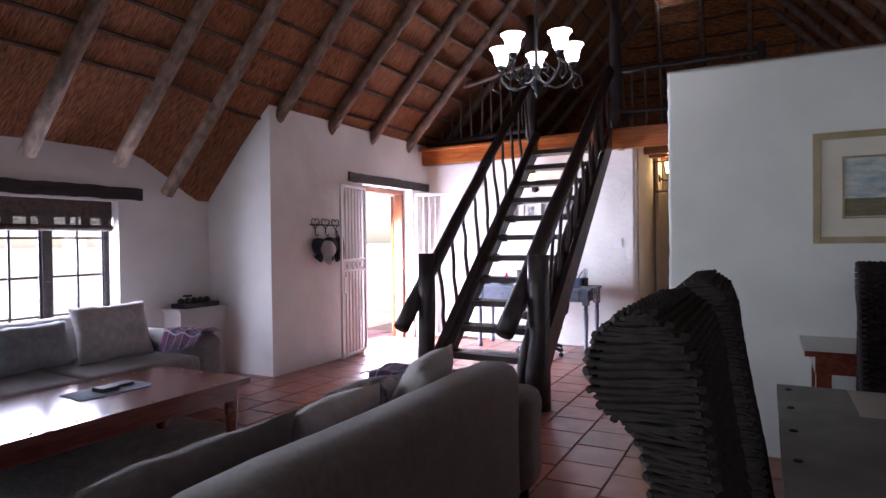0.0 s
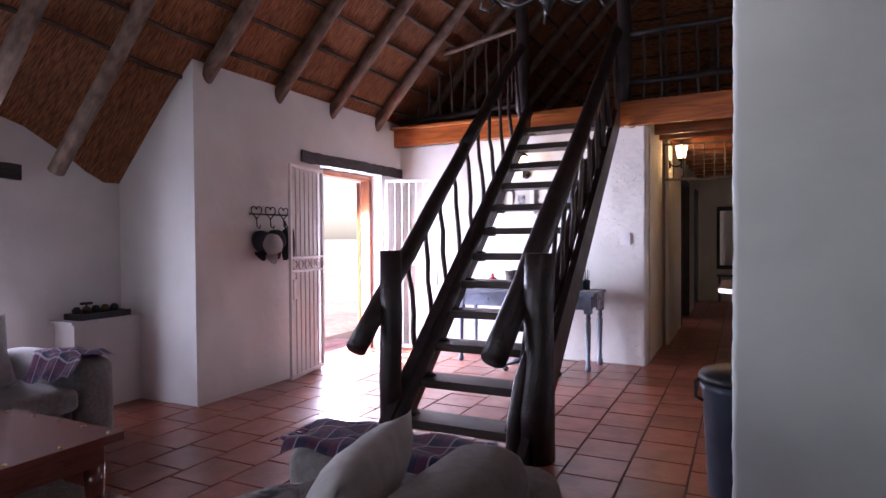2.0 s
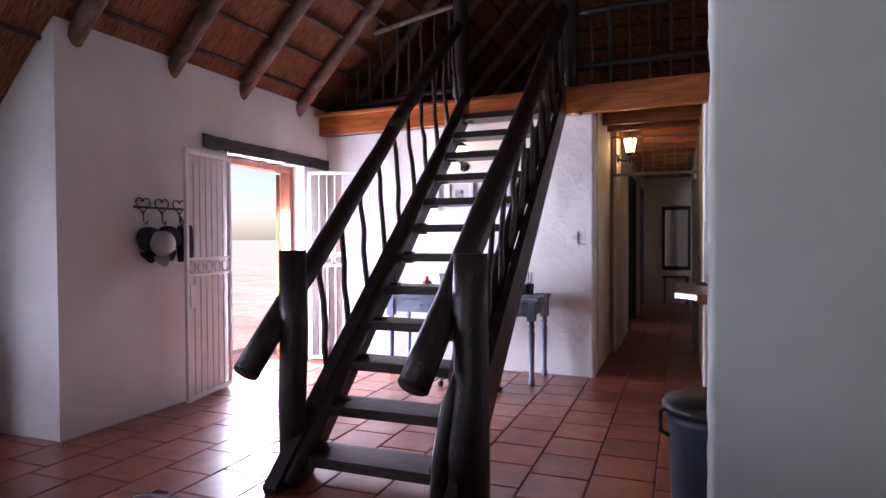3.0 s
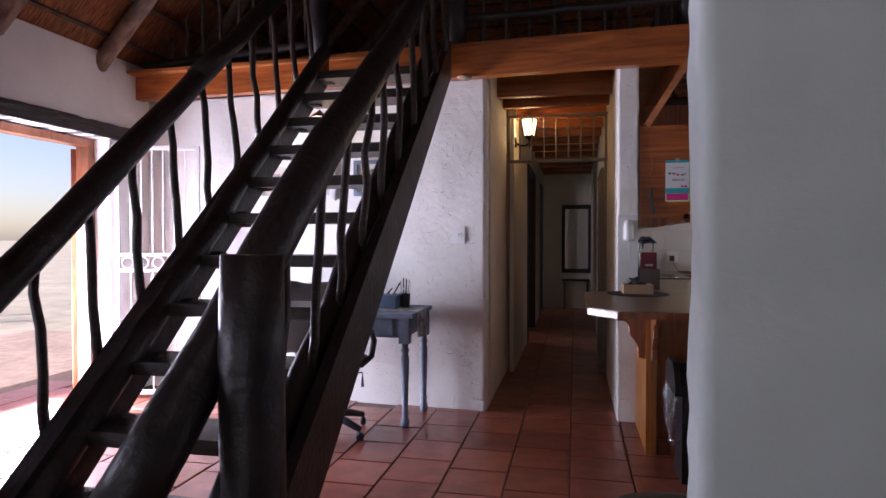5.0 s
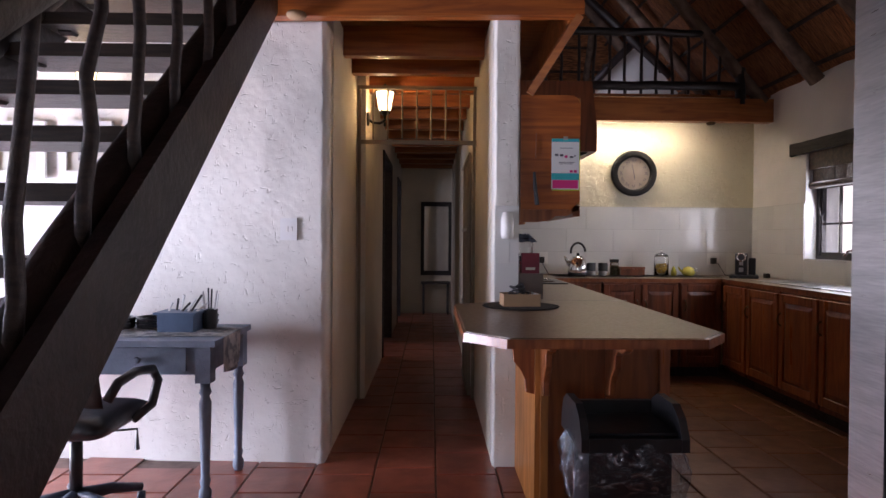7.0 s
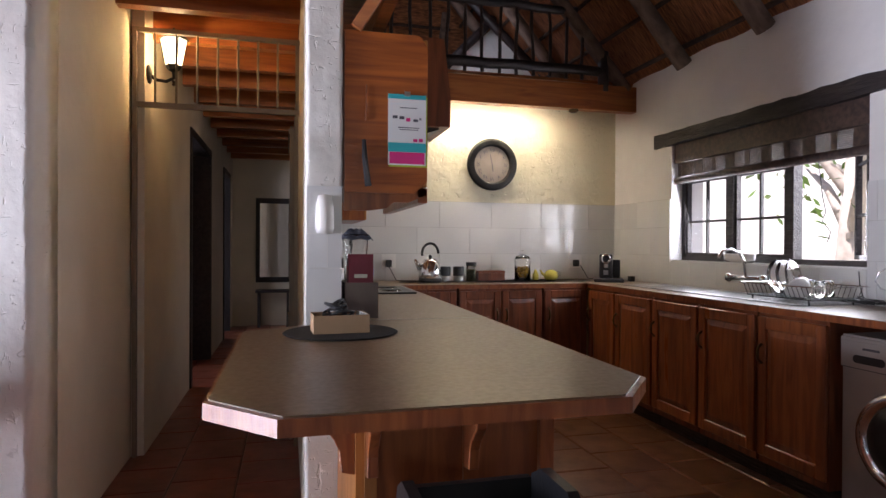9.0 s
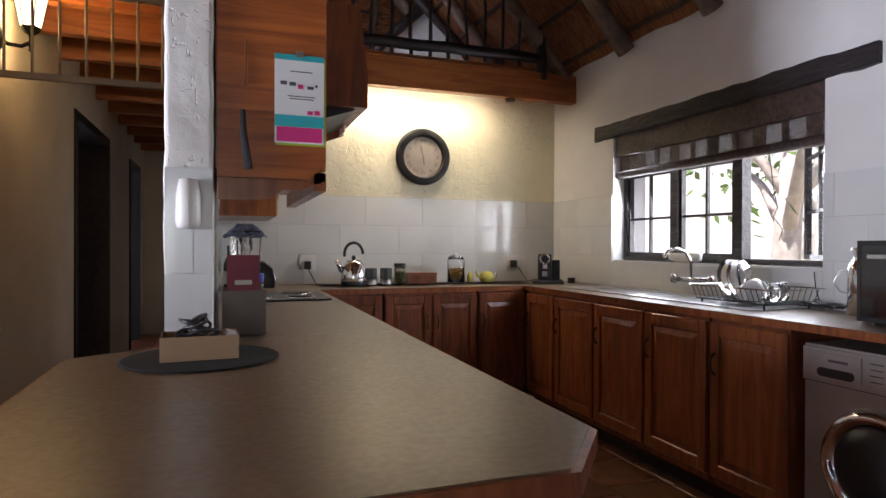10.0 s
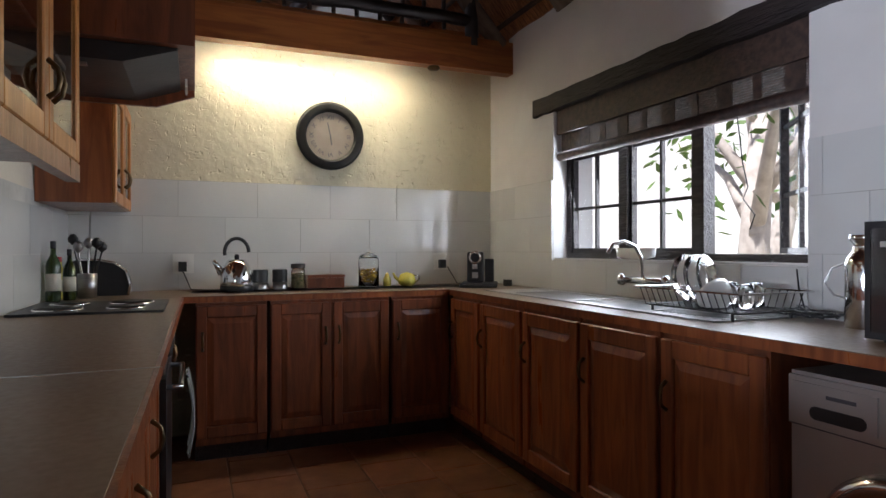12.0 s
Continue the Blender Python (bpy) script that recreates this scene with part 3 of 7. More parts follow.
# windows
def casement_window(name, x, y0, y1, z0, z1, edges, cols, rows, m, out, hinged=None):
    w = thing(name, (x, (y0 + y1) / 2, z0), kind="structure")
    t = 0.045
    part("window_frame", box(x - 0.03, x + 0.03, y0, y0 + t, z0, z1, box(x - 0.03, x + 0.03, y1 - t, y1, z0, z1, box(x - 0.03, x + 0.03, y0 + t, y1 - t, z0, z0 + t, box(x - 0.03, x + 0.03, y0 + t, y1 - t, z1 - t, z1)))), m, w)
    for b in range(len(edges) - 1):
        a, c = edges[b], edges[b + 1]
        if b:
            part("mullion", box(x - 0.035, x + 0.035, a - 0.036, a + 0.036, z0 + t, z1 - t), m, w, bevel=0.004)
        turn = Matrix.Identity(4)
        if hinged == b:
            turn = Matrix.Translation((x, a + 0.04, 0)) @ Matrix.Rotation(radians(38 * out), 4, "Z") @ Matrix.Translation((-x, -a - 0.04, 0))
        a, c = a + 0.03, c - 0.03
        bm = bmesh.new()
        s = 0.028
        for q in ((a, a + s, z0 + t, z1 - t), (c - s, c, z0 + t, z1 - t), (a + s, c - s, z0 + t, z0 + t + s), (a + s, c - s, z1 - t - s, z1 - t)):
            box(x - 0.018, x + 0.018, q[0], q[1], q[2], q[3], bm)
        bmesh.ops.transform(bm, matrix=turn, verts=bm.verts)
        sash = part("sash", bm, m, w)
        for i in range(1, cols):
            yb = a + (c - a) * i / cols
            bm = box(x - 0.011, x + 0.011, yb - 0.009, yb + 0.009, z0 + t, z1 - t)
            bmesh.ops.transform(bm, matrix=turn, verts=bm.verts)
            part("glazing_bar", bm, m, sash)
        for j in range(1, rows):
            zb = z0 + (z1 - z0) * j / rows
            bm = box(x - 0.009, x + 0.009, a, c, zb - 0.009, zb + 0.009)
            bmesh.ops.transform(bm, matrix=turn, verts=bm.verts)
            part("glazing_bar", bm, m, sash)
        bm = box(x - 0.002, x + 0.002, a + 0.01, c - 0.01, z0 + t, z1 - t)
        bmesh.ops.transform(bm, matrix=turn, verts=bm.verts)
        pane = part("pane", bm, M_PANE, w)
        pane.visible_shadow = False
    return w


def blind(name, x, y0, y1, top, bottom, folds):
    b = thing(name, (x, (y0 + y1) / 2, top), "dark brown woven bamboo roman blind, half rolled up over the window", "blind")
    n = int((top - bottom) / 0.011)
    for i in range(n):
        z = top - (top - bottom) * (i + 0.5) / n
        h = 0.0054 if z > top - (top - bottom) * 0.5 else 0.0049
        part("slat", box(x - 0.003, x + 0.003, y0, y1, z - h, z + h), M_BAMBOO, b)
    for k in range(10):
        yk = y0 + (y1 - y0) * (k + 0.5) / 10
        w = 0.022 if k % 2 else 0.045
        part("tape", box(x - 0.006, x - 0.0035, yk - w, yk + w, bottom, top), M_BAMBOO, b)
    part("valance", box(x - 0.03, x - 0.012, y0 - 0.01, y1 + 0.01, top - 0.16, top), M_BAMBOO, b)
    part("rolled_hem", pole([(x - 0.01, y0, bottom - 0.02), (x - 0.01, y1, bottom - 0.02)], 0.03, 10), M_BAMBOO, b, smooth=True)
    return b


def lintel(y0, y1, z0, z1, x0, x1):
    bm = bmesh.new()
    n = 24
    rings = []
    for i in range(n + 1):
        y = y0 + (y1 - y0) * i / n
        j = [RNG.uniform(-0.006, 0.006) for _ in range(4)]
        rings.append([bm.verts.new(p) for p in ((x0, y, z0 + j[0]), (x1, y, z0 + j[1]), (x1 + j[2], y, z1 + j[1]), (x0, y, z1 + j[3]))])
    for a, b in zip(rings, rings[1:]):
        for k in range(4):
            bm.faces.new((a[k], b[k], b[(k + 1) % 4], a[(k + 1) % 4]))
    bm.faces.new(rings[0])
    bm.faces.new(rings[-1])
    return part("lintel", bm, M_LINTEL, kind="structure", bevel=0.006)


casement_window("window_1", -4.16, 3.2, 4.87, 0.42, 1.79, (3.2, 3.72, 4.30, 4.87), 2, 4, M_LINTEL, 1)
blind("roman_blind", -4.06, 3.22, 4.86, 1.79, 1.56, 3)
lintel(2.9, 5.10, 1.81, 1.925, -4.2, -3.93)
casement_window("window_2", 4.06, 9.16, 10.91, 1.12, 2.08, (9.16, 9.80, 10.35, 10.91), 2, 3, M_LINTEL, -1, hinged=0)
blind("roman_blind", 3.985, 9.17, 10.90, 2.08, 1.80, 3)
lintel(8.88, 11.12, 2.07, 2.175, 3.90, 4.2)
lintel(7.24, 9.22, 2.12, 2.235, -3.33, -3.035)
part("window_sill", box(3.93, 4.025, 9.165, 10.905, 1.121, 1.133), M_WTILE, kind="structure")
# Casement set in the added east opening, out of view.
casement_window("window_3", 4.1, 6.6, 7.4, 1.1, 2.1, (6.6, 7.4), 2, 3, M_LINTEL, 1)

# ---- staircase and gallery ----
def low_edge(y):
    return 2.49 - 0.89 * (8.85 - y)


stairs = thing("staircase", (-0.75, 6.0, 0), "dark creosoted log staircase with open treads rising to the loft", "staircase")
for x0, x1 in ((-0.285, -0.235), (-1.27, -1.19)):
    part("stringer", prism([(x0, 6.05, 0.0), (x0, 5.72, 0.0), (x0, 5.70, 0.04), (x0, 8.85, low_edge(8.85) + 0.26), (x0, 8.85, low_edge(8.85))], (x1 - x0, 0, 0)), M_DARK, stairs, bevel=0.018, seg=2)
part("inner_log", wavy((-0.37, 5.95, low_edge(5.95) + 0.24), (-0.36, 8.83, low_edge(8.83) + 0.24), 12, 0.008, 0.062, 0.055, 12), M_DARK, stairs, smooth=True)
part("side_log", wavy((-1.21, 5.82, low_edge(5.82) + 0.22), (-1.21, 8.83, low_edge(8.83) + 0.26), 12, 0.008, 0.066, 0.055, 12), M_DARK, stairs, smooth=True)
for k in range(12):
    z = 0.14 + 0.216 * k
    y = 8.85 - (2.49 + 0.14 - z) / 0.89
    bm = box(-1.19, -0.29, y - 0.12, y + 0.13, z - 0.055, z)
    part("tread", bm, M_TREAD, stairs, bevel=0.012, seg=2)
    part("tenon", pole([(-1.16, y, z - 0.028), (-1.10, y, z - 0.028)], 0.045, 10), M_DARK, stairs)
part("newel_post", pole([(-0.24, 5.95, 0), (-0.23, 5.96, 0.3), (-0.21, 5.98, 0.62), (-0.22, 5.99, 0.95), (-0.215, 5.99, 1.255)], [0.125, 0.112, 0.088, 0.09, 0.086], 16, rough=0.03), M_DARK, stairs, smooth=True)
part("newel_fork", pole([(-0.33, 5.86, 0), (-0.34, 5.90, 0.25), (-0.31, 5.93, 0.5), (-0.27, 5.96, 0.66)], [0.06, 0.05, 0.045, 0.03], 10, rough=0.05), M_DARK, stairs, smooth=True)
part("newel_post", pole([(-1.27, 5.99, 0), (-1.28, 5.99, 0.4), (-1.265, 5.985, 0.8), (-1.27, 5.99, 1.27)], [0.082, 0.078, 0.08, 0.076], 16, rough=0.03), M_DARK, stairs, smooth=True)
RIGHT_LOG = [(5.69, -0.40, 0.64), (5.85, -0.385, 0.80), (6.05, -0.355, 1.01), (6.25, -0.325, 1.24), (6.45, -0.295, 1.47), (6.65, -0.28, 1.66), (6.95, -0.27, 1.90), (7.25, -0.28, 2.11), (7.60, -0.30, 2.35), (8.3, -0.29, 2.94), (9.0, -0.27, 3.53)]
for name, xa, xb in (("left", -1.355, -1.33), ("right", -0.40, -0.27)):
    def rail_z(y):
        return 0.69 + 0.88 * (y - 5.75)
    ym = 7.55
    xm = xa + (xb - xa) * 0.55
    if name == "left":
        part("handrail", wavy((xa, 5.69, rail_z(5.69)), (xm, ym + 0.1, rail_z(ym + 0.1) + 0.01), 9, 0.007, 0.072, 0.055, 14, 0.03), M_DARK, stairs, smooth=True)
        part("handrail", wavy((xm, ym - 0.15, rail_z(ym - 0.15) + 0.03), (xb, 9.0, rail_z(9.0) - 0.02), 8, 0.007, 0.056, 0.048, 14, 0.03), M_DARK, stairs, smooth=True)
    else:
        part("handrail", pole([(x, y, z) for y, x, z in RIGHT_LOG], [0.078, 0.08, 0.076, 0.08, 0.077, 0.075, 0.07, 0.072, 0.064, 0.058, 0.05], 16, rough=0.03), M_DARK, stairs, smooth=True)
    for i in range(11):
        y = 6.12 + 0.262 * i
        x = xa + (xb - xa) * (i / 11)
        top = (x, y + RNG.uniform(-0.02, 0.02), rail_z(y))
        if name == "right":
            j = max(k for k in range(len(RIGHT_LOG) - 1) if RIGHT_LOG[k][0] <= y)
            (y0, x0, z0), (y1, x1, z1) = RIGHT_LOG[j], RIGHT_LOG[j + 1]
            f = (y - y0) / (y1 - y0)
            top = (x0 + (x1 - x0) * f, y, z0 + (z1 - z0) * f)
        part("baluster", wavy((x + (0.06 if name == "left" else 0.03), y, low_edge(y) + 0.20), top, 5, 0.014, 0.021, 0.017, 8, 0.08), M_TREAD, stairs, smooth=True)
for x in (-0.22, -1.33):
    part("top_post", wavy((x, 8.97, 2.76), (x + 0.01, 8.97, 4.35), 6, 0.01, 0.075, 0.07, 12, 0.04), M_DARK, stairs, smooth=True)

gallery = thing("gallery_railing", (-2.2, 9.1, 2.75), "dark pole railing of thin wavy sticks above the pine beam", "railing")
part("bottom_rail", wavy((-3.0, 9.12, 2.80), (-1.36, 9.04, 2.86), 8, 0.012, 0.045, 0.04, 10), M_DARK, gallery, smooth=True)
part("top_rail", wavy((-2.35, 9.08, 3.58), (-1.36, 9.04, 3.74), 5, 0.008, 0.03, 0.028, 8), M_POLE, gallery, smooth=True)
for i in range(9):
    x = -2.72 + 0.155 * i
    top = min(3.60 + 0.155 * (x + 2.35), roof_z(x) - 0.1)
    part("stick", wavy((x, 9.08, 2.84), (x + RNG.uniform(-0.02, 0.02), 9.08, top), 4, 0.012, 0.016, 0.014, 7, 0.08), M_TREAD, gallery)
gallery2 = thing("gallery_railing", (0.5, 8.95, 2.75), "dark pole railing beside the stair head over the passage", "railing")
part("bottom_rail", wavy((-0.16, 8.95, 2.94), (1.40, 8.93, 2.96), 8, 0.012, 0.035, 0.035, 10), M_DARK, gallery2, smooth=True)
part("top_rail", wavy((-0.16, 8.95, 3.44), (1.40, 8.93, 3.46), 8, 0.012, 0.035, 0.03, 10), M_DARK, gallery2, smooth=True)
part("post", wavy((1.40, 8.93, 2.76), (1.40, 8.93, 3.55), 4, 0.005, 0.05, 0.045, 10), M_DARK, gallery2, smooth=True)
for i in range(8):
    x = -0.02 + 0.175 * i
    part("stick", wavy((x, 8.95, 2.76), (x + RNG.uniform(-0.02, 0.02), 8.94, 3.46), 4, 0.012, 0.018, 0.015, 7, 0.08), M_TREAD, gallery2)
gallery3 = thing("gallery_railing", (1.4, 10.2, 2.75), "dark pole railing along the loft edge over the kitchen", "railing")
for z in (2.94, 3.45):
    part("rail", wavy((1.42, 9.0, z), (1.42, 11.4, z), 8, 0.012, 0.035, 0.033, 10), M_DARK, gallery3, smooth=True)
for i in range(13):
    part("stick", wavy((1.42, 9.1 + 0.18 * i, 2.76), (1.42, 9.1 + 0.18 * i, 3.45), 4, 0.012, 0.016, 0.014, 7, 0.08), M_TREAD, gallery3)
gallery4 = thing("gallery_railing", (2.7, 11.5, 2.62), "dark pole railing on the pine beam above the kitchen wall", "railing")
part("rail", wavy((1.45, 11.48, 2.80), (3.62, 11.48, 2.80), 10, 0.01, 0.048, 0.042, 10), M_DARK, gallery4, smooth=True)
part("rail", wavy((1.45, 11.48, 3.32), (3.35, 11.48, 3.32), 10, 0.01, 0.04, 0.036, 10), M_DARK, gallery4, smooth=True)
for i in range(13):
    x = 1.55 + 0.155 * i
    part("stick", wavy((x, 11.48, 2.72), (x + RNG.uniform(-0.015, 0.015), 11.48, min(3.32, roof_z(x) - 0.05)), 4, 0.01, 0.016, 0.014, 7, 0.08), M_TREAD, gallery4)
part("post", wavy((3.62, 11.48, 2.62), (3.62, 11.48, 2.98), 3, 0.004, 0.05, 0.045, 10), M_DARK, gallery4, smooth=True)
part("loft_dormer_wall", prism([(2.45, 13.0, 2.73), (2.62, 13.0, 3.22), (3.08, 13.0, 3.66), (3.42, 13.0, 3.36), (3.60, 13.0, 3.50), (3.78, 13.0, 3.36), (3.95, 13.0, 3.10), (3.95, 13.0, 2.73)], (0, 0.1, 0)), M_WALL, kind="structure")
braces = thing("loft_braces", (3.0, 12.8, 3.4), kind="structure")
for p, q in (((2.95, 12.85, 4.15), (3.72, 12.85, 3.0)), ((2.2, 12.85, 2.80), (3.05, 12.85, 3.72)), ((3.2, 12.8, 3.9), (3.95, 12.8, 2.95)), ((2.3, 12.8, 4.3), (3.45, 12.8, 3.25))):
    part("brace", wavy(p, q, 6, 0.012, 0.05, 0.045, 9), M_DARK, braces, smooth=True)
# Area lamp hung unseen in the loft to whiten the dormer wall; no window here.
lamp("loft_window_daylight", "AREA", look((2.3, 12.2, 3.3), (3.0, 13.0, 3.0)), 3, DAY, (0.6, 0.6))

# ---- entrance ----
door_frame = thing("door_1", (-3.2, 8.15, 0), kind="structure")
for y in (7.555, 8.685):
    part("jamb", box(-3.32, -3.20, y, y + 0.06, 0, 2.11), M_CAB, door_frame, bevel=0.004)
part("head", box(-3.32, -3.20, 7.615, 8.685, 2.05, 2.11), M_CAB, door_frame, bevel=0.004)


def door_leaf(hinge, angle, w=0.53, h=2.03):
    m = Matrix.Translation(hinge) @ Matrix.Rotation(radians(angle), 4, "Z")
    leaf = thing("door_leaf", hinge, "reddish timber stable door leaf with glazed panes, standing open outside", "door")

    def put(name, bm, material):
        bmesh.ops.transform(bm, matrix=m, verts=bm.verts)
        return part(name, bm, material, leaf, bevel=0.003 if material is not M_PANE else 0)
    for a, b, c, d in ((0, 0.08, 0, h), (w - 0.08, w, 0, h), (0.08, w - 0.08, 0, 0.2), (0.08, w - 0.08, h - 0.09, h), (0.08, w - 0.08, 0.85, 0.97)):
        put("stile", box(a, b, -0.02, 0.02, c, d), M_CAB)
    put("panel", box(0.08, w - 0.08, -0.008, 0.008, 0.2, 0.85), M_CAB)
    put("pane", box(0.08, w - 0.08, -0.003, 0.003, 0.97, h - 0.09), M_PANE).visible_shadow = False
    put("glazing_bar", box(w / 2 - 0.012, w / 2 + 0.012, -0.012, 0.012, 0.97, h - 0.09), M_CAB)
    for j in (1, 2, 3):
        put("glazing_bar", box(0.08, w - 0.08, -0.011, 0.011, 0.96 + 0.24 * j, 0.98 + 0.24 * j), M_CAB)


door_leaf((-3.38, 8.72, 0.01), 118)
door_leaf((-3.38, 7.58, 0.01), 228)


def security_gate(hinge, far, label):
    h, f = Vector((*hinge, 0)), Vector((*far, 0))
    w = (f - h).length
    m = Matrix.Translation(h) @ Matrix.Rotation(math.atan2(f.y - h.y, f.x - h.x), 4, "Z")
    gate = thing("security_gate", h, label, "gate")

    def put(name, bm, lab="", **k):
        bmesh.ops.transform(bm, matrix=m, verts=bm.verts)
        part(name, bm, M_WHITE, gate, lab, **k)
    for a, b, c, d in ((0, 0.035, 0.03, 2.06), (w - 0.035, w, 0.03, 2.06), (0.035, w - 0.035, 0.03, 0.065), (0.035, w - 0.035, 2.025, 2.06), (0.035, w - 0.035, 1.16, 1.185), (0.035, w - 0.035, 1.03, 1.055)):
        put("frame_bar", box(a, b, -0.014, 0.014, c, d), bevel=0.003)
    n = 7
    for i in range(1, n):
        x = 0.035 + (w - 0.07) * i / n
        for c, d in ((0.065, 1.03), (1.185, 2.025)):
            put("bar", pole([(x, 0, c), (x, 0, d)], 0.0065, 6))
    for i in range(5):
        x = 0.035 + (w - 0.07) * (i + 0.5) / 5
        put("scroll_ring", ring((x, 0, 1.107), 0.045, 0.006, "y", 16), smooth=True)
    put("lock_box", box(w - 0.10, w - 0.035, -0.022, 0.022, 0.78, 0.97), bevel=0.004)


security_gate((-3.02, 7.53), (-2.89, 6.86), "white painted steel security gate, open against the wall")
security_gate((-3.0, 8.74), (-2.35, 8.92), "white painted steel security gate, open beside the desk")

hooks = thing("hook_rail", (-3.05, 6.78, 1.6), "dark iron row of heart-shaped coat hooks on the wall", "hooks")
part("rail", box(-3.058, -3.046, 6.52, 7.06, 1.572, 1.588), M_IRON, hooks)
for i in range(3):
    y = 6.60 + 0.18 * i
    pts = []
    for k in range(25):
        a = 2 * math.pi * k / 24
        pts.append((-3.045, y + 0.0042 * 16 * math.sin(a) ** 3, 1.60 + 0.0042 * (13 * math.cos(a) - 5 * math.cos(2 * a) - 2 * math.cos(3 * a) - math.cos(4 * a))))
    part("heart", pole(pts, 0.005, 6), M_IRON, hooks)
    part("hook", pole([(-3.045, y, 1.55), (-3.04, y, 1.47), (-3.01, y, 1.45), (-3.0, y, 1.48)], 0.005, 6), M_IRON, hooks)


def cap(p, m, label, tall=0.12):
    c = thing("cap", p, label, "cap")
    x, y, z = p
    crown = lathe([(0.10, 0), (0.098, 0.03), (0.085, 0.07), (0.05, 0.098), (0.0, 0.108)], seg=20)
    bmesh.ops.transform(crown, matrix=Matrix.Translation((x, y, z)) @ Matrix.Rotation(radians(78), 4, "Y"), verts=crown.verts)
    part("crown", crown, m, c, smooth=True)
    brim = drape(6, 10, lambda u, v: Vector((x + 0.015 + 0.03 * math.sin(math.pi * v), y - 0.08 + 0.16 * v, z - 0.09 - 0.085 * u * math.sin(math.pi * (0.08 + 0.84 * v)))), 0.004)
    part("brim", brim, m, c, smooth=True)


M_CAPG = mat("grey_cotton", (0.46, 0.44, 0.44), rough=0.95, bump=0.3, bscale=300)
M_CAPN = mat("dark_blue_cotton", (0.025, 0.03, 0.045), rough=0.95, bump=0.3, bscale=300)
cap((-3.03, 6.62, 1.33), M_CAPN, "dark cotton cap hanging on the iron hooks")
cap((-2.94, 6.66, 1.30), M_CAPG, "grey cotton cap with a curved brim hanging on the hooks")
cap((-3.02, 6.80, 1.34), M_CAPN, "dark cotton cap hanging on the iron hooks")
bag = thing("hanging_bag", (-3.0, 6.95, 1.36), "dark cloth bag hanging from a hook behind the gate", "bag")
part("body", cushion(0.15, 0.30, 0.09, Matrix.Translation((-2.99, 6.96, 1.30)) @ Matrix.Rotation(radians(90), 4, "Z"), 3), M_CAPN, bag, smooth=True)
part("strap", pole([(-3.0, 6.93, 1.43), (-3.02, 6.95, 1.52), (-3.0, 6.98, 1.43)], 0.006, 6), M_CAPN, bag)

# ---- desk under the stairs ----
desk = thing("desk", (-1.15, 8.68, 0), "blue-grey painted writing desk with turned legs", "desk")
part("top", box(-1.97, -0.41, 8.40, 8.97, 0.765, 0.795), M_GREYP, desk, bevel=0.006)
part("apron_front", box(-1.86, -0.505, 8.475, 8.497, 0.62, 0.765), M_GREYP, desk)
part("apron_back", box(-1.86, -0.49, 8.90, 8.92, 0.62, 0.765), M_GREYP, desk)
for x in (-0.50, -1.905):
    part("apron_side", box(x, x + 0.02, 8.52, 8.88, 0.62, 0.765), M_GREYP, desk)
for x in (-0.79, -1.55):
    d = part("drawer", box(x - 0.22, x + 0.22, 8.463, 8.478, 0.64, 0.75), M_GREYP, desk, bevel=0.003)
    kb = lathe([(0.008, 0), (0.008, 0.012), (0.017, 0.022), (0.012, 0.034), (0.0, 0.036)], seg=14)
    bmesh.ops.transform(kb, matrix=Matrix.Translation((x, 8.463, 0.695)) @ Matrix.Rotation(radians(90), 4, "X"), verts=kb.verts)
    part("knob", kb, M_GREYP, d)
LEG = [(0.022, 0), (0.03, 0.02), (0.03, 0.05), (0.019, 0.07), (0.026, 0.10), (0.020, 0.12), (0.026, 0.34), (0.029, 0.48), (0.019, 0.51), (0.03, 0.53), (0.022, 0.55), (0.024, 0.58)]
for x, y in ((-0.49, 8.50), (-0.46, 8.91), (-1.89, 8.50), (-1.89, 8.91)):
    leg = part("leg", lathe(LEG, (x, y, 0), 14), M_GREYP, desk, smooth=True)
    part("leg_block", box(x - 0.036, x + 0.036, y - 0.036, y + 0.036, 0.58, 0.764), M_GREYP, desk, bevel=0.003)
M_LACE = mat("patterned_runner", (0.62, 0.62, 0.62), (0.30, 0.31, 0.34), rough=0.95, scale=22, bump=0.4, bscale=200, contrast=(0.45, 0.55))
runner = drape(30, 8, lambda u, v: Vector((-1.5 + 1.10 * min(u, 0.985) + (0.012 if u > 0.98 else 0) + 0.02 * max(0, u - 0.985) , 8.50 + 0.30 * v + 0.012 * math.sin(u * 9), 0.800 + 0.002 * math.sin(u * 40 + v * 9))), 0.003)
part("table_runner", runner, M_LACE, None, "pale patterned cloth runner along the desk top", smooth=True, category="cloth")
hang = drape(10, 10, lambda u, v: Vector((-0.396 + 0.012 * math.sin(v * 12) * u, 8.48 + 0.26 * v, 0.800 - 0.19 * u * (1 - 0.25 * abs(v - 0.5)))), 0.003)
part("cloth_end", hang, M_LACE, None, "pale patterned cloth end hanging over the desk edge", smooth=True, category="cloth")
tub = thing("tub", (-0.78, 8.70, 0.80), "small blue-grey plastic tub of odds and ends on the desk", "tub")
M_TUB = mat("tub_plastic", (0.10, 0.16, 0.26), rough=0.45)
part("body", prism([(-0.87, 8.63, 0.80), (-0.69, 8.63, 0.80), (-0.69, 8.77, 0.80), (-0.87, 8.77, 0.80)], (0, 0, 0.09)), M_TUB, tub, bevel=0.008)
part("rim", box(-0.885, -0.675, 8.615, 8.785, 0.888, 0.90), M_TUB, tub, bevel=0.004)
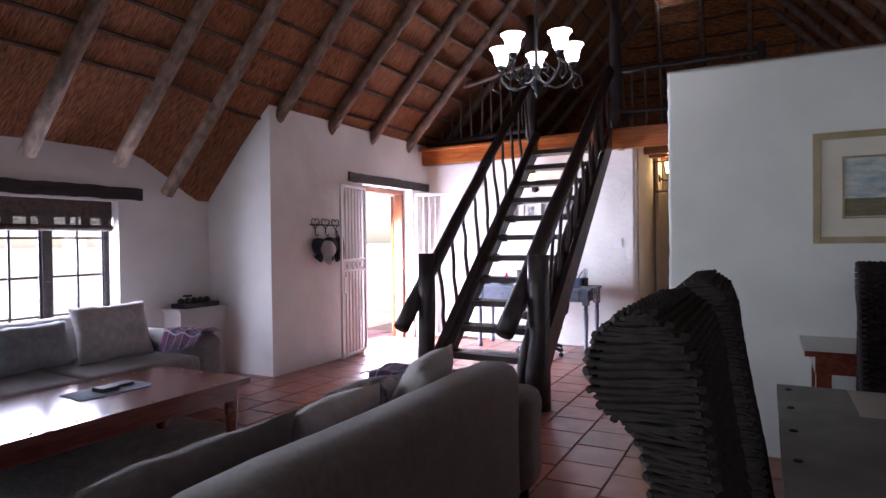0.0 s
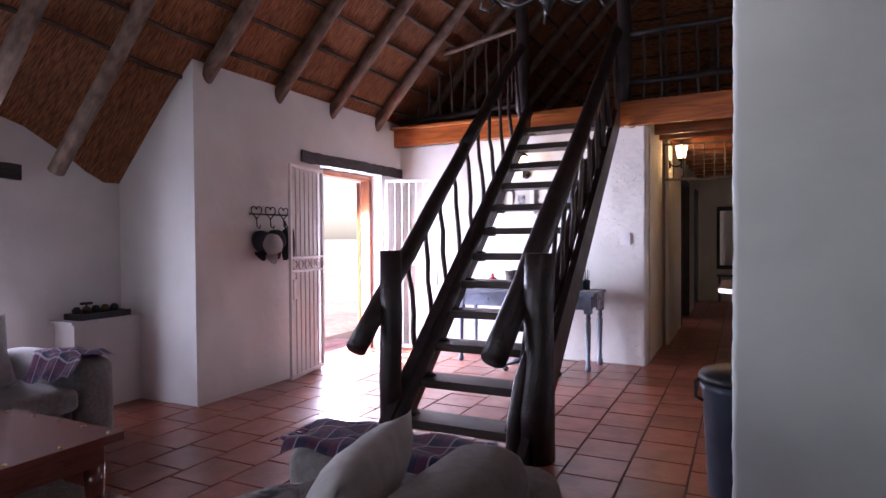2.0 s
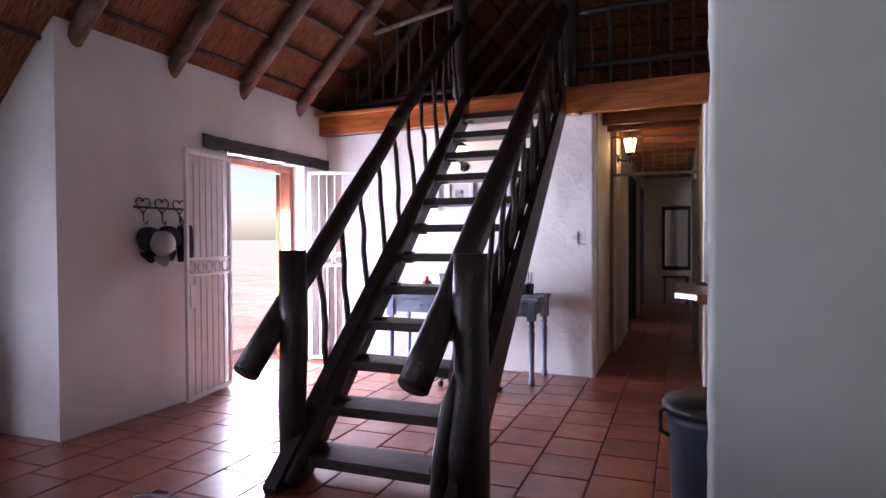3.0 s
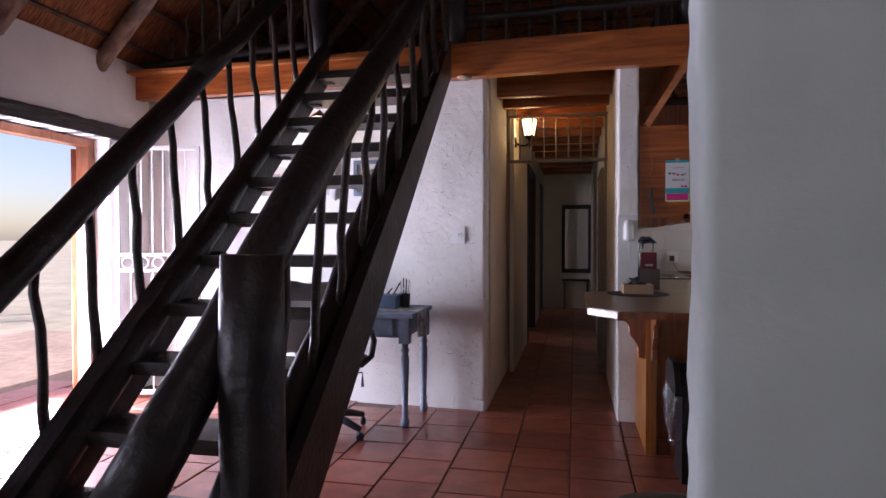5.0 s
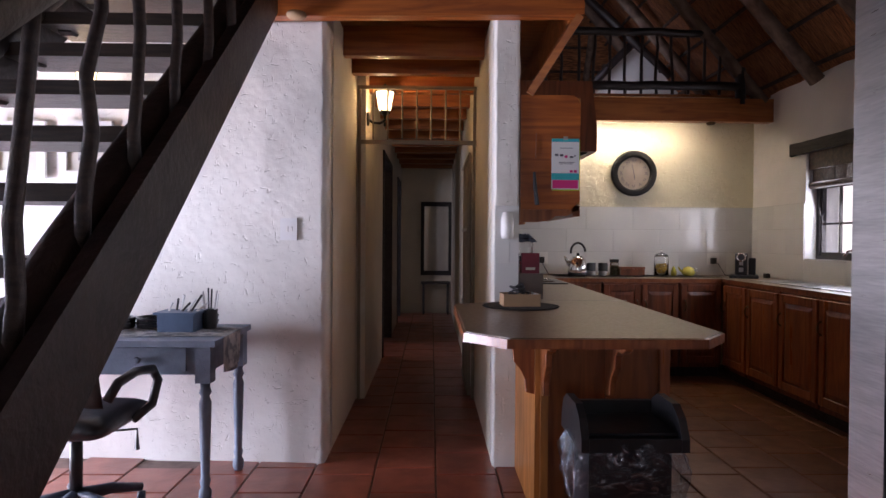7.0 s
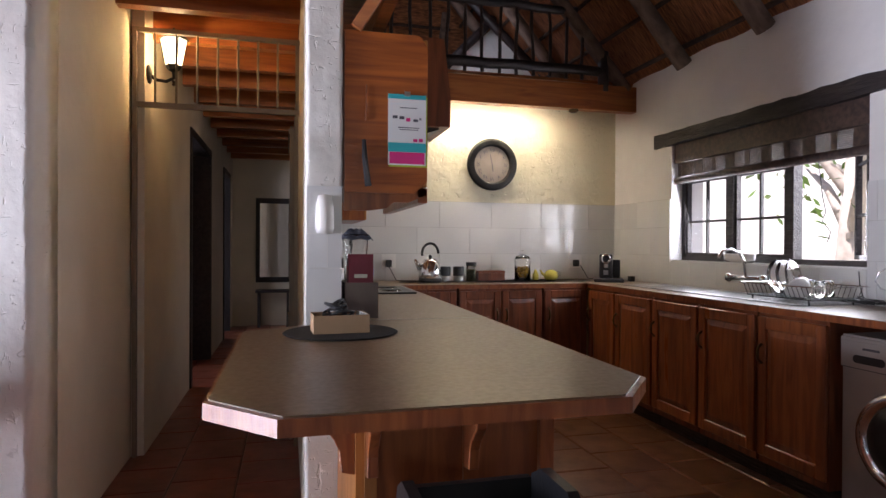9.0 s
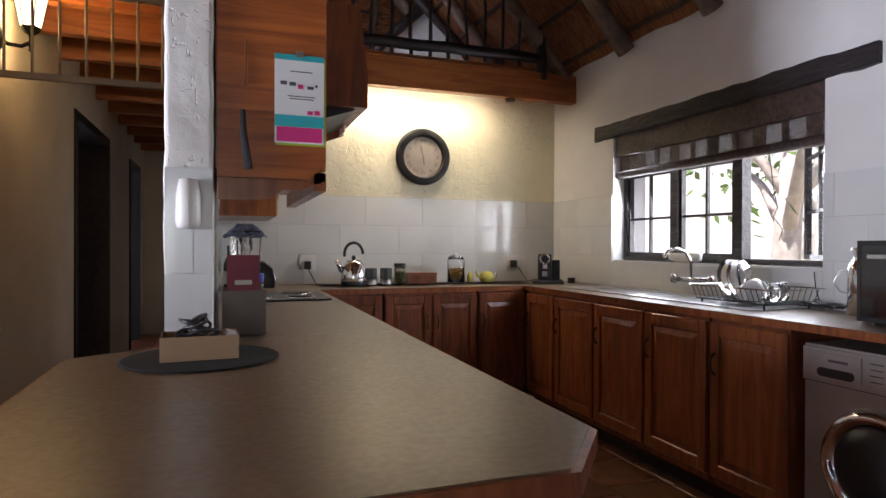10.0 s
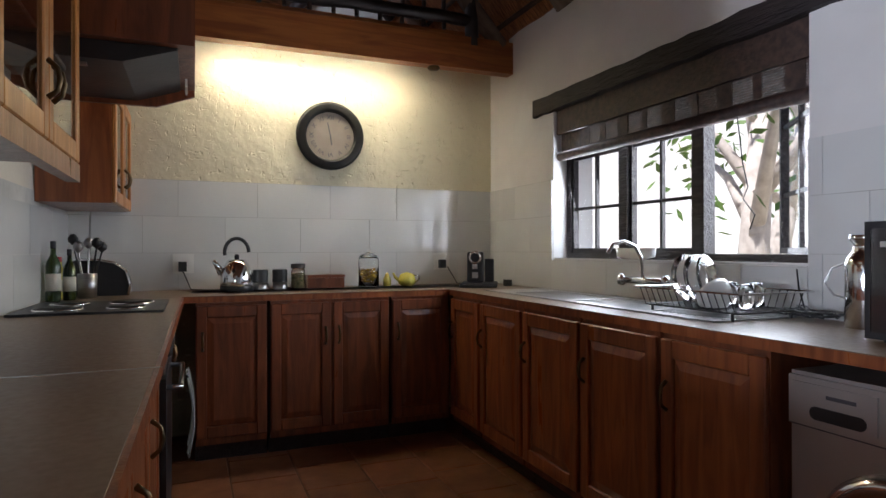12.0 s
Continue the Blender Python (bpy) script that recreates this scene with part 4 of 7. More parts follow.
for i in range(7):
    part("pen", pole([(-0.84 + 0.025 * i, 8.70 + RNG.uniform(-0.04, 0.04), 0.90), (-0.83 + 0.03 * i, 8.72, 0.94 + 0.02 * (i % 3))], 0.006, 6), M_BLACK if i % 2 else M_PAPER, tub)
tub.location.x += 0.09
for i, (x, y, r) in enumerate(((-1.02, 8.72, 0.075), (-1.13, 8.66, 0.06), (-0.86, 8.76, 0.07), (-0.62, 8.86, 0.055))):
    t = thing("bundle", (x, y, 0.80), "black cable bundle lying on the desk", "cables")
    for k in range(4):
        part("loop", ring((x, y, 0.815 + 0.014 * k), r + 0.004 * (k % 2), 0.008, "z", 18), M_BLACK, t, smooth=True)
pot = thing("pen_pot", (-0.57, 8.78, 0.80), "dark pot of pens and brushes on the desk", "pot")
part("cup", lathe([(0.035, 0), (0.04, 0.10), (0.036, 0.10), (0.032, 0.01), (0, 0.01)], (-0.57, 8.78, 0.80), 16), M_BLACK, pot)
for i in range(6):
    a = i * 1.05
    part("pen", pole([(-0.57 + 0.02 * math.cos(a), 8.78 + 0.02 * math.sin(a), 0.82), (-0.57 + 0.045 * math.cos(a), 8.78 + 0.045 * math.sin(a), 0.98 + 0.015 * (i % 3))], 0.005, 6), (M_PAPER, M_STEEL, M_BLACK)[i % 3], pot)
red = thing("helmet_dish", (-1.62, 8.72, 0.80), "dark round dish with a red lid on the desk", "dish")
part("dish", lathe([(0.06, 0), (0.13, 0.035), (0.14, 0.05), (0.0, 0.075)], (-1.62, 8.72, 0.80), 24), M_BLACK, red, smooth=True)
M_RED = mat("red_plastic", (0.55, 0.02, 0.03), rough=0.35)
part("lid", lathe([(0.05, 0.0), (0.045, 0.03), (0.018, 0.045), (0.016, 0.08), (0, 0.085)], (-1.60, 8.72, 0.872), 18), M_RED, red, smooth=True)

chair = thing("office_chair", (-1.02, 8.10, 0), "black office chair with looped arms and a five-star castor base", "office chair")
for k in range(5):
    a = radians(72 * k - 20)
    c, s = math.cos(a), math.sin(a)
    leg = part("base_leg", pole([(-1.02, 8.10, 0.13), (-1.02 + 0.15 * c, 8.10 + 0.15 * s, 0.115), (-1.02 + 0.29 * c, 8.10 + 0.29 * s, 0.075)], [0.034, 0.027, 0.02], 8), M_BLUEP, chair, smooth=True)
    cas = lathe([(0.0, -0.018), (0.022, -0.018), (0.028, -0.01), (0.028, 0.01), (0.022, 0.018), (0, 0.018)], seg=14)
    bmesh.ops.transform(cas, matrix=Matrix.Translation((-1.02 + 0.29 * c, 8.10 + 0.29 * s, 0.029)) @ Matrix.Rotation(a + 1.0, 4, "Z") @ Matrix.Rotation(radians(90), 4, "X"), verts=cas.verts)
    part("castor", cas, M_BLUEP, leg)
part("gas_lift", pole([(-1.02, 8.10, 0.11), (-1.02, 8.10, 0.42)], 0.027, 12), M_BLACK, chair, smooth=True)
part("seat", cushion(0.48, 0.47, 0.11, Matrix.Translation((-1.02, 8.10, 0.475)) @ Matrix.Rotation(radians(90), 4, "X"), 5, 0.03), M_BLACK, chair, smooth=True)
part("lever", pole([(-0.98, 8.13, 0.40), (-0.80, 8.2, 0.395), (-0.80, 8.2, 0.30)], [0.006, 0.006, 0.012], 6), M_BLACK, chair)
M_CHB = mat("chair_back_cloth", (0.10, 0.085, 0.08), rough=0.95, bump=0.4, bscale=300)
part("backrest", cushion(0.44, 0.48, 0.09, Matrix.Translation((-1.02, 7.88, 0.80)) @ Matrix.Rotation(radians(8), 4, "X"), 5, 0.03), M_CHB, chair, smooth=True)
part("back_stem", pole([(-1.02, 8.0, 0.42), (-1.02, 7.85, 0.44), (-1.02, 7.83, 0.70)], 0.02, 8), M_BLACK, chair)
for sx in (-1, 1):
    x = -1.02 + sx * 0.27
    part("armrest", pole([(x - sx * 0.05, 8.16, 0.45), (x, 8.24, 0.50), (x, 8.30, 0.60), (x, 8.24, 0.665), (x, 8.08, 0.685), (x, 7.93, 0.67), (x - sx * 0.03, 7.90, 0.60)], 0.021, 10), M_BLACK, chair, smooth=True)

chair.location += Vector((0.05, 0.16, 0))


def picture(y, x0, x1, z0, z1, frame_m, art, label, facing=-1, mount=0.05, w=0.03):
    p = thing("framed_picture", ((x0 + x1) / 2, y, z0), label, "picture")
    for a, b, c, d in ((x0, x0 + w, z0, z1), (x1 - w, x1, z0, z1), (x0 + w, x1 - w, z0, z0 + w), (x0 + w, x1 - w, z1 - w, z1)):
        part("frame", box(a, b, y - 0.025, y - 0.002, c, d), frame_m, p, bevel=0.006, seg=2)
    part("mount", box(x0 + w, x1 - w, y - 0.012, y - 0.004, z0 + w, z1 - w), M_LINEN, p)
    q = w + mount
    part("art", box(x0 + q, x1 - q, y - 0.0145, y - 0.0122, z0 + q, z1 - q), art, p)
    return p


M_ART1 = mat("dark_print", (0.05, 0.05, 0.06), (0.45, 0.43, 0.42), rough=0.6, scale=22, bump=0)
M_ART2 = mat("red_grey_print", (0.40, 0.14, 0.12), (0.42, 0.45, 0.46), rough=0.6, scale=18, bump=0)
picture(9.105, -1.93, -1.62, 1.61, 1.94, M_PAPER, M_ART2, "white-framed print with a wide pale mount on the desk wall", mount=0.06, w=0.045)
picture(9.085, -1.53, -1.23, 1.61, 1.94, M_PAPER, M_ART1, "white-framed print with a wide pale mount on the desk wall", mount=0.06, w=0.045)
picture(9.05, -1.06, -0.80, 1.64, 1.92, M_GREYP, M_ART1, "grey-framed dark print on the desk wall", mount=0.04)

sw = thing("light_switch", (-0.21, 8.99, 1.33), "white double light switch on the rough plaster wall", "light switch")
sw.rotation_euler = (0, 0, radians(-4.1))
part("plate", box(-0.260, -0.162, 9.006, 9.018, 1.268, 1.392), M_PAPER, sw, bevel=0.003)
for x in (-0.226, -0.203):
    part("rocker", box(x, x + 0.014, 9.001, 9.007, 1.315, 1.345), M_PLASTIC, sw, bevel=0.002)
smoke = lathe([(0.05, 0.0), (0.055, -0.012), (0.045, -0.028), (0.0, -0.03)], (-0.14, 8.87, 2.498), 20)
part("smoke_alarm", smoke, M_CARD, None, "small round brown smoke alarm under the beam", smooth=True, category="smoke alarm")

# ---- chandelier ----
CH = Vector((0.17, 4.88, 2.28))
chand = thing("chandelier", CH, "black iron chandelier with five lit frosted bell shades", "chandelier")
part("stem", pole([CH + Vector((0, 0, 0.12)), CH + Vector((0, 0, 0.62))], 0.012, 10), M_IRON, chand)
part("chain", pole([CH + Vector((0, 0, 0.62)), (CH.x, CH.y, roof_z(CH.x) - 0.02)], 0.006, 6), M_IRON, chand)
part("body", lathe([(0.0, 0.0), (0.018, 0.02), (0.01, 0.035), (0.035, 0.06), (0.045, 0.085), (0.03, 0.11), (0.014, 0.13), (0.03, 0.16), (0.02, 0.19), (0.012, 0.20)], CH, 16), M_IRON, chand, smooth=True)
for k in range(5):
    a = radians(72 * k + 37)
    d = Vector((math.cos(a), math.sin(a), 0))
    pts = [CH + d * r + Vector((0, 0, z)) for r, z in ((0.03, 0.09), (0.08, 0.06), (0.13, 0.05), (0.19, 0.075), (0.235, 0.12), (0.235, 0.165), (0.215, 0.18))]
    arm = part("arm", pole(pts, 0.0085, 8), M_IRON, chand, smooth=True)
    sc = [CH + d * r + Vector((0, 0, z)) for r, z in ((0.235, 0.16), (0.29, 0.13), (0.30, 0.075), (0.255, 0.05), (0.235, 0.08), (0.255, 0.10))]
    part("scroll", pole(sc, 0.006, 6), M_IRON, arm, smooth=True)
    sc = [CH + d * r + Vector((0, 0, z)) for r, z in ((0.03, 0.17), (0.09, 0.19), (0.13, 0.15), (0.10, 0.11), (0.07, 0.13))]
    part("scroll", pole(sc, 0.006, 6), M_IRON, arm, smooth=True)
    q = CH + d * 0.235 + Vector((0, 0, 0.185))
    part("holder", lathe([(0.008, 0), (0.022, 0.01), (0.03, 0.03), (0.02, 0.035)], q, 14), M_IRON, arm, smooth=True)
    sh = part("shade", lathe([(0.026, 0.03), (0.040, 0.055), (0.046, 0.09), (0.054, 0.12), (0.073, 0.142), (0.070, 0.142), (0.050, 0.118), (0.042, 0.09), (0.036, 0.055), (0.022, 0.034)], q, 22), M_SHADE, chand, "lit frosted white glass bell shade", smooth=True)

# ---- partition and dining corner ----
M_SKY = mat("painted_landscape", (0.20, 0.30, 0.36), (0.48, 0.50, 0.46), rough=0.7, scale=9, stretch=(1, 1, 3), bump=0.1)
M_FIELD = mat("painted_field", (0.16, 0.13, 0.06), (0.10, 0.10, 0.07), rough=0.7, scale=14, stretch=(1, 1, 4), bump=0.1)
paint = picture(5.538, 1.685, 2.635, 1.335, 1.995, M_GOLD, M_SKY, "gilt-framed oil landscape with a pale mount on the partition", mount=0.118, w=0.04)
part("art_field", box(1.845, 2.475, 5.521, 5.5234, 1.495, 1.60), M_FIELD, paint)
for c, e in ((1.481, 1.491), (1.838, 1.848)):
    part("inner_fillet", box(1.833, 2.487, 5.515, 5.5255, c, e), M_GOLD, paint)
for x in (1.833, 2.477):
    part("inner_fillet", box(x, x + 0.01, 5.515, 5.5255, 1.4915, 1.8375), M_GOLD, paint)

table = thing("side_table", (1.95, 5.2, 0), "reddish carved timber side table against the partition", "table")
part("top", box(1.61, 2.7, 4.95, 5.53, 0.745, 0.775), M_MAHOG, table, bevel=0.006)
part("apron", box(1.66, 2.65, 4.99, 5.49, 0.65, 0.744), M_MAHOG, table, bevel=0.01)
for x, y in ((1.70, 5.03), (2.6, 5.03), (1.70, 5.40), (2.6, 5.40)):
    part("leg", box(x - 0.035, x + 0.035, y - 0.035, y + 0.035, 0, 0.65), M_MAHOG, table, bevel=0.008)
cable = pole([(1.85, 4.93, 0.60), (1.80, 4.92, 0.52), (1.78, 4.95, 0.42), (1.82, 5.0, 0.2), (1.9, 5.1, 0.01)], 0.004, 6)
part("cable", cable, M_BLACK, None, "thin black cable hanging from the side table", category="cable")

dining = thing("dining_table", (2.03, 3.0, 0), "grey-green painted dining table with dark studs", "dining table")
M_DIN = mat("grey_green_paint", (0.16, 0.17, 0.15), (0.12, 0.13, 0.12), rough=0.5, scale=6, bump=0.1)
part("top", box(1.47, 2.6, 1.9, 4.18, 0.71, 0.75), M_DIN, dining, bevel=0.008)
part("end_panel", box(1.60, 2.5, 4.04, 4.06, 0.58, 0.709), M_DIN, dining, bevel=0.004)
part("side_panel", box(1.57, 1.59, 2.1, 4.0, 0.58, 0.709), M_DIN, dining, bevel=0.004)
for x, y in ((1.63, 2.05), (2.45, 2.05), (2.45, 3.98), (1.63, 3.98)):
    part("leg", box(x - 0.045, x + 0.045, y - 0.045, y + 0.045, 0, 0.70), M_DIN, dining, bevel=0.006)
for k in range(7):
    part("stud", lathe([(0.014, 0), (0.010, 0.006), (0, 0.008)], (1.51, 4.08 - 0.30 * k, 0.75), 10), M_IRON, dining)
cloth = drape(12, 12, lambda u, v: Vector((1.72 + 1.1 * u, 3.75 + 0.42 * v - 0.5 * 0, 0.752 + 0.004 * noise.noise(Vector((u * 5, v * 5, 2))))), 0.004)
part("table_cloth", cloth, M_LINEN, None, "cream linen runner lying across the dining table", smooth=True, category="cloth")


def wicker_chair(label):
    """Faces +x; the back curls over behind, towards -x."""
    c = thing("wicker_chair", (0, 0, 0), label, "chair", "wicker chairs round the dining table")
    w = 0.25
    path = [(0.09, 0.44), (0.06, 0.65), (0.03, 0.81), (0.005, 0.95), (-0.01, 1.05), (-0.022, 1.15), (-0.045, 1.215), (-0.09, 1.25), (-0.14, 1.245), (-0.18, 1.21), (-0.197, 1.165), (-0.19, 1.12), (-0.165, 1.085), (-0.125, 1.065), (-0.105, 1.03), (-0.09, 0.96), (-0.07, 0.82), (-0.04, 0.65), (-0.01, 0.44)]
    pts = [Vector((x, 0, z)) for x, z in path]
    dense = []
    for a, b in zip(pts, pts[1:]):
        n = max(2, int((b - a).length / 0.0125))
        dense += [a.lerp(b, i / n) for i in range(n)]
    dense.append(pts[-1])
    bm = bmesh.new()
    for i, p in enumerate(dense):
        a, b = dense[max(i - 1, 0)], dense[min(i + 1, len(dense) - 1)]
        t = (b - a).normalized()
        nn = Vector((t.z, 0, -t.x))
        line = []
        u = i / len(dense)
        ww = w * (1.0 if u < 0.5 else 1.0 + 0.04 * math.sin(u * 9))
        for k in range(23):
            y = -ww + 2 * ww * k / 22
            line.append(p + Vector((0, y, 0)) + nn * (0.007 * (1 if (k + i) % 2 else -1) + 0.0))
        pole(line, 0.0075 + RNG.uniform(-0.001, 0.0015), 5, bm, 0.1)
    n = len(dense)
    crest = min(range(n), key=lambda k: (dense[k] - Vector((-0.12, 0, 1.25))).length)
    for side in (-1, 1):
        for h in range(150):
            u = h / 150
            p, q = dense[round(u * (crest - 1))], dense[round(n - 1 - u * (n - 2 - crest))]
            i = h * 1.7
            y = side * (w - 0.004)
            mid = (p + q) / 2
            pole([p + Vector((0, y, 0)), p.lerp(mid, 0.4) + Vector((0.004 * math.sin(i * 2.1), y + side * 0.005, 0.005 * math.cos(i * 1.7))), mid + Vector((0, y + side * 0.006, 0.004 * math.sin(i))), q.lerp(mid, 0.4) + Vector((0.004 * math.cos(i * 1.3), y + side * 0.005, 0)), q + Vector((0, y, 0))], RNG.uniform(0.004, 0.0052), 5, bm, 0.3)
    part("backrest_weave", bm, M_WICKER, c, kind="stuff")
    part("backrest_core", prism([(x * 0.93, -w + 0.014, z - 0.008) for x, z in path], (0, 2 * w - 0.028, 0)), M_WICKER, c)
    bm = bmesh.new()
    for i in range(26):
        x = 0.0 + 0.019 * i
        line = [Vector((x, -0.25 + 0.5 * k / 20, 0.455 + 0.006 * (1 if (k + i) % 2 else -1))) for k in range(21)]
        pole(line, 0.009, 5, bm, 0.1)
    part("seat_weave", bm, M_WICKER, c, kind="stuff")
    part("seat_base", box(0.0, 0.48, -0.24, 0.24, 0.36, 0.44), M_WICKER, c, bevel=0.02)
    for x in (0.03, 0.45):
        for y in (-0.21, 0.21):
            part("leg", pole([(x, y, 0), (x, y, 0.37)], 0.022, 10), M_WICKER, c, smooth=True)
    return c


wc = wicker_chair("dark woven wicker dining chair with a rolled-over back")
wc.matrix_basis = pose(1.36, 2.50, 0)
for m in (pose(1.365, 3.40, 0, 0, 0, 2), pose(2.06, 4.55, 0, 0, 0, -90)):
    copy_thing(wc, m)

# ---- living corner ----
def sofa(label, base, m, length, arms=(True, True), depth=1.0):
    s = thing("sofa", (0, 0, 0), label, "sofa")
    L = length

    def put(name, bm, mt=M_FAB, **k):
        return part(name, bm, mt, s, **k)
    def soft(x0, x1, y0, y1, z0, z1, r):
        bm = box(x0, x1, y0, y1, z0, z1)
        bmesh.ops.bevel(bm, geom=bm.edges[:], offset=r, segments=4, affect="EDGES", profile=0.5)
        bmesh.ops.subdivide_edges(bm, edges=[e for e in bm.edges if e.calc_length() > 0.25], cuts=6, use_grid_fill=True)
        for v in bm.verts:
            v.co += Vector((0, 0, 1)) * 0.012 * noise.noise(v.co * 3.1) + v.normal * 0.008 * noise.noise(v.co * 5.3)
        return bm
    put("base", soft(0.08, depth - 0.06, 0.02, L - 0.02, 0.06, 0.32, 0.03), smooth=True)
    put("backrest", soft(0.0, 0.24, 0.38, L - 0.24, 0.10, 0.80, 0.085), smooth=True)
    if arms[0]:
        put("armrest", soft(0.02, depth, 0.0, 0.26, 0.08, 0.61, 0.08), smooth=True)
    if arms[1]:
        put("armrest", soft(0.02, depth, L - 0.27, L, 0.08, 0.61, 0.08), smooth=True)
    n = 2
    a, b = 0.25, L - 0.25
    for i in range(n):
        put("seat_cushion", soft(0.22, depth + 0.02, a + (b - a) * i / n + 0.004, a + (b - a) * (i + 1) / n - 0.004, 0.31, 0.46, 0.05), smooth=True)
    for x in (0.1, depth - 0.12):
        for y in (0.12, L - 0.12):
            put("foot", pole([(x, y, 0), (x, y, 0.08)], 0.025, 10), M_BLACK)
    s.matrix_basis = m
    return s


sofa("grey cloth sofa with cushions, back to the dining table", None, pose(0.40, 4.36, 0, 0, 0, 180), 2.5)
sofa("grey cloth sofa with cushions under the window", None, pose(-3.74, 2.58, 0), 2.42)


def loose_cushion(c, w, h, t, rz, lean, m, label):
    pm = Matrix.Translation(c) @ Matrix.Rotation(radians(rz), 4, "Z") @ Matrix.Rotation(radians(lean), 4, "X")
    part("cushion", cushion(w, h, t, pm, 2.8, 0.25), m, None, label, smooth=True, category="cushion")


loose_cushion((-3.22, 4.30, 0.68), 0.62, 0.46, 0.22, 86, -18, M_FABL, "pale crumpled cloth cushion on the window sofa")
loose_cushion((-3.26, 3.72, 0.64), 0.52, 0.34, 0.18, 92, -16, M_FABG, "grey cloth cushion leaning on the window sofa")
loose_cushion((-3.26, 3.18, 0.64), 0.52, 0.34, 0.18, 88, -16, M_FABG, "grey cloth cushion leaning on the window sofa")
loose_cushion((0.02, 3.62, 0.66), 0.54, 0.46, 0.18, 90 + 14, 26, M_FABL, "pale cloth cushion against the sofa back")
loose_cushion((-0.16, 3.36, 0.60), 0.48, 0.42, 0.18, 90 - 10, 30, M_FLOWER, "flower-printed cushion on the sofa seat")
loose_cushion((-0.02, 3.02, 0.62), 0.50, 0.40, 0.20, 90, 20, M_FABL, "beige cloth cushion against the sofa back")
loose_cushion((-0.04, 2.42, 0.60), 0.74, 0.46, 0.20, 90, 20, M_FABD, "dark brown cloth cushion against the sofa back")

throw = drape(26, 26, lambda u, v: Vector((-2.72 - 0.46 * u + 0.02 * math.sin(v * 11), 4.66 + 0.34 * v - 0.06 * u * v, 0.645 - 0.19 * max(0.0, 0.25 - v) * 4 * (0.6 + 0.4 * u) - 0.25 * max(0.0, v - 0.85) + 0.014 * math.sin(u * 14 + v * 6))), 0.008)
part("plaid_throw", throw, M_PLAID, None, "purple and white plaid wool throw over the sofa arm", smooth=True, category="throw")
throw2 = drape(30, 26, lambda u, v: Vector((-0.60 + 0.78 * u - 0.05 * v, 4.10 + 0.27 * v + 0.02 * math.sin(u * 8), 0.640 + 0.010 * math.sin(u * 17 + v * 8) - 0.20 * max(0.0, 0.12 - u) - (0.35 * (0.10 - v) if v < 0.10 else 0))), 0.008)
t2 = part("plaid_throw", throw2, M_PLAID, None, "dark blue plaid wool throw with a fringe on the sofa arm", smooth=True, category="throw")
bm = bmesh.new()
for i in range(26):
    y = 4.14 + 0.29 * i / 25
    a = Vector((-0.60, y, 0.615))
    pole([a, a + Vector((-0.04, RNG.uniform(-0.02, 0.02), 0.004)), a + Vector((-0.075, RNG.uniform(-0.03, 0.03), -0.01))], 0.003, 5, bm)
part("fringe", bm, M_PLAID, t2)

ct = thing("coffee_table", (-2.15, 3.3, 0), "long polished red-brown coffee table with brass studs", "coffee table")
part("top", box(-2.62, -1.72, 2.35, 4.30, 0.415, 0.455), M_MAHOG, ct, bevel=0.006)
part("apron", box(-2.56, -1.78, 2.41, 4.24, 0.31, 0.414), M_MAHOG, ct, bevel=0.004)
for x, y in ((-2.53, 4.21), (-1.81, 4.21), (-2.53, 2.44), (-1.81, 2.44)):
    part("leg", lathe([(0.03, 0), (0.04, 0.05), (0.034, 0.12), (0.045, 0.22), (0.045, 0.31)], (x, y, 0), 14), M_MAHOG, ct, smooth=True)
for i in range(9):
    for x in (-2.58, -1.76):
        part("stud", lathe([(0.011, 0), (0.008, 0.005), (0, 0.007)], (x, 2.45 + 0.225 * i, 0.455), 10), M_STUD, ct)
for x in (-2.36, -2.16, -1.96):
    part("stud", lathe([(0.011, 0), (0.008, 0.005), (0, 0.007)], (x, 4.26, 0.455), 10), M_STUD, ct)
part("place_mat", prism([(-2.40, 3.40, 0.4562), (-2.14, 3.38, 0.4562), (-2.12, 3.82, 0.4562), (-2.18, 3.87, 0.4562), (-2.42, 3.86, 0.4562)], (0, 0, 0.004)), M_MATC, None, "blue-grey woven place mat on the coffee table", category="place mat")
ash = thing("remote_tray", (-2.27, 3.62, 0.4605), "small black dish with a remote on the place mat", "dish")
part("dish", box(-2.31, -2.20, 3.55, 3.66, 0.4605, 0.485), M_BLACK, ash, bevel=0.008)
part("remote", box(-2.30, -2.255, 3.67, 3.80, 0.4605, 0.478), M_BLACK, ash, bevel=0.004)
rug = bmesh.new()
for i in range(60):
    for j in range(70):
        x, y = -2.75 + 1.85 * i / 59, 2.2 + 2.3 * j / 69
        rug.verts.new((x + RNG.uniform(-0.012, 0.012) + 0.03 * math.sin(y * 7) * (i in (0, 59)), y + RNG.uniform(-0.012, 0.012) + 0.02 * math.sin(x * 9) * (j in (0, 69)), 0.004 if i in (0, 59) or j in (0, 69) else 0.02 + RNG.uniform(-0.006, 0.008)))
rug.verts.ensure_lookup_table()
for i in range(59):
    for j in range(69):
        rug.faces.new([rug.verts[k] for k in (i * 70 + j, (i + 1) * 70 + j, (i + 1) * 70 + j + 1, i * 70 + j + 1)])
bmesh.ops.solidify(rug, geom=rug.faces[:], thickness=0.003)
part("rug", rug, M_RUG, None, "shaggy off-white rug under the coffee table", category="rug")

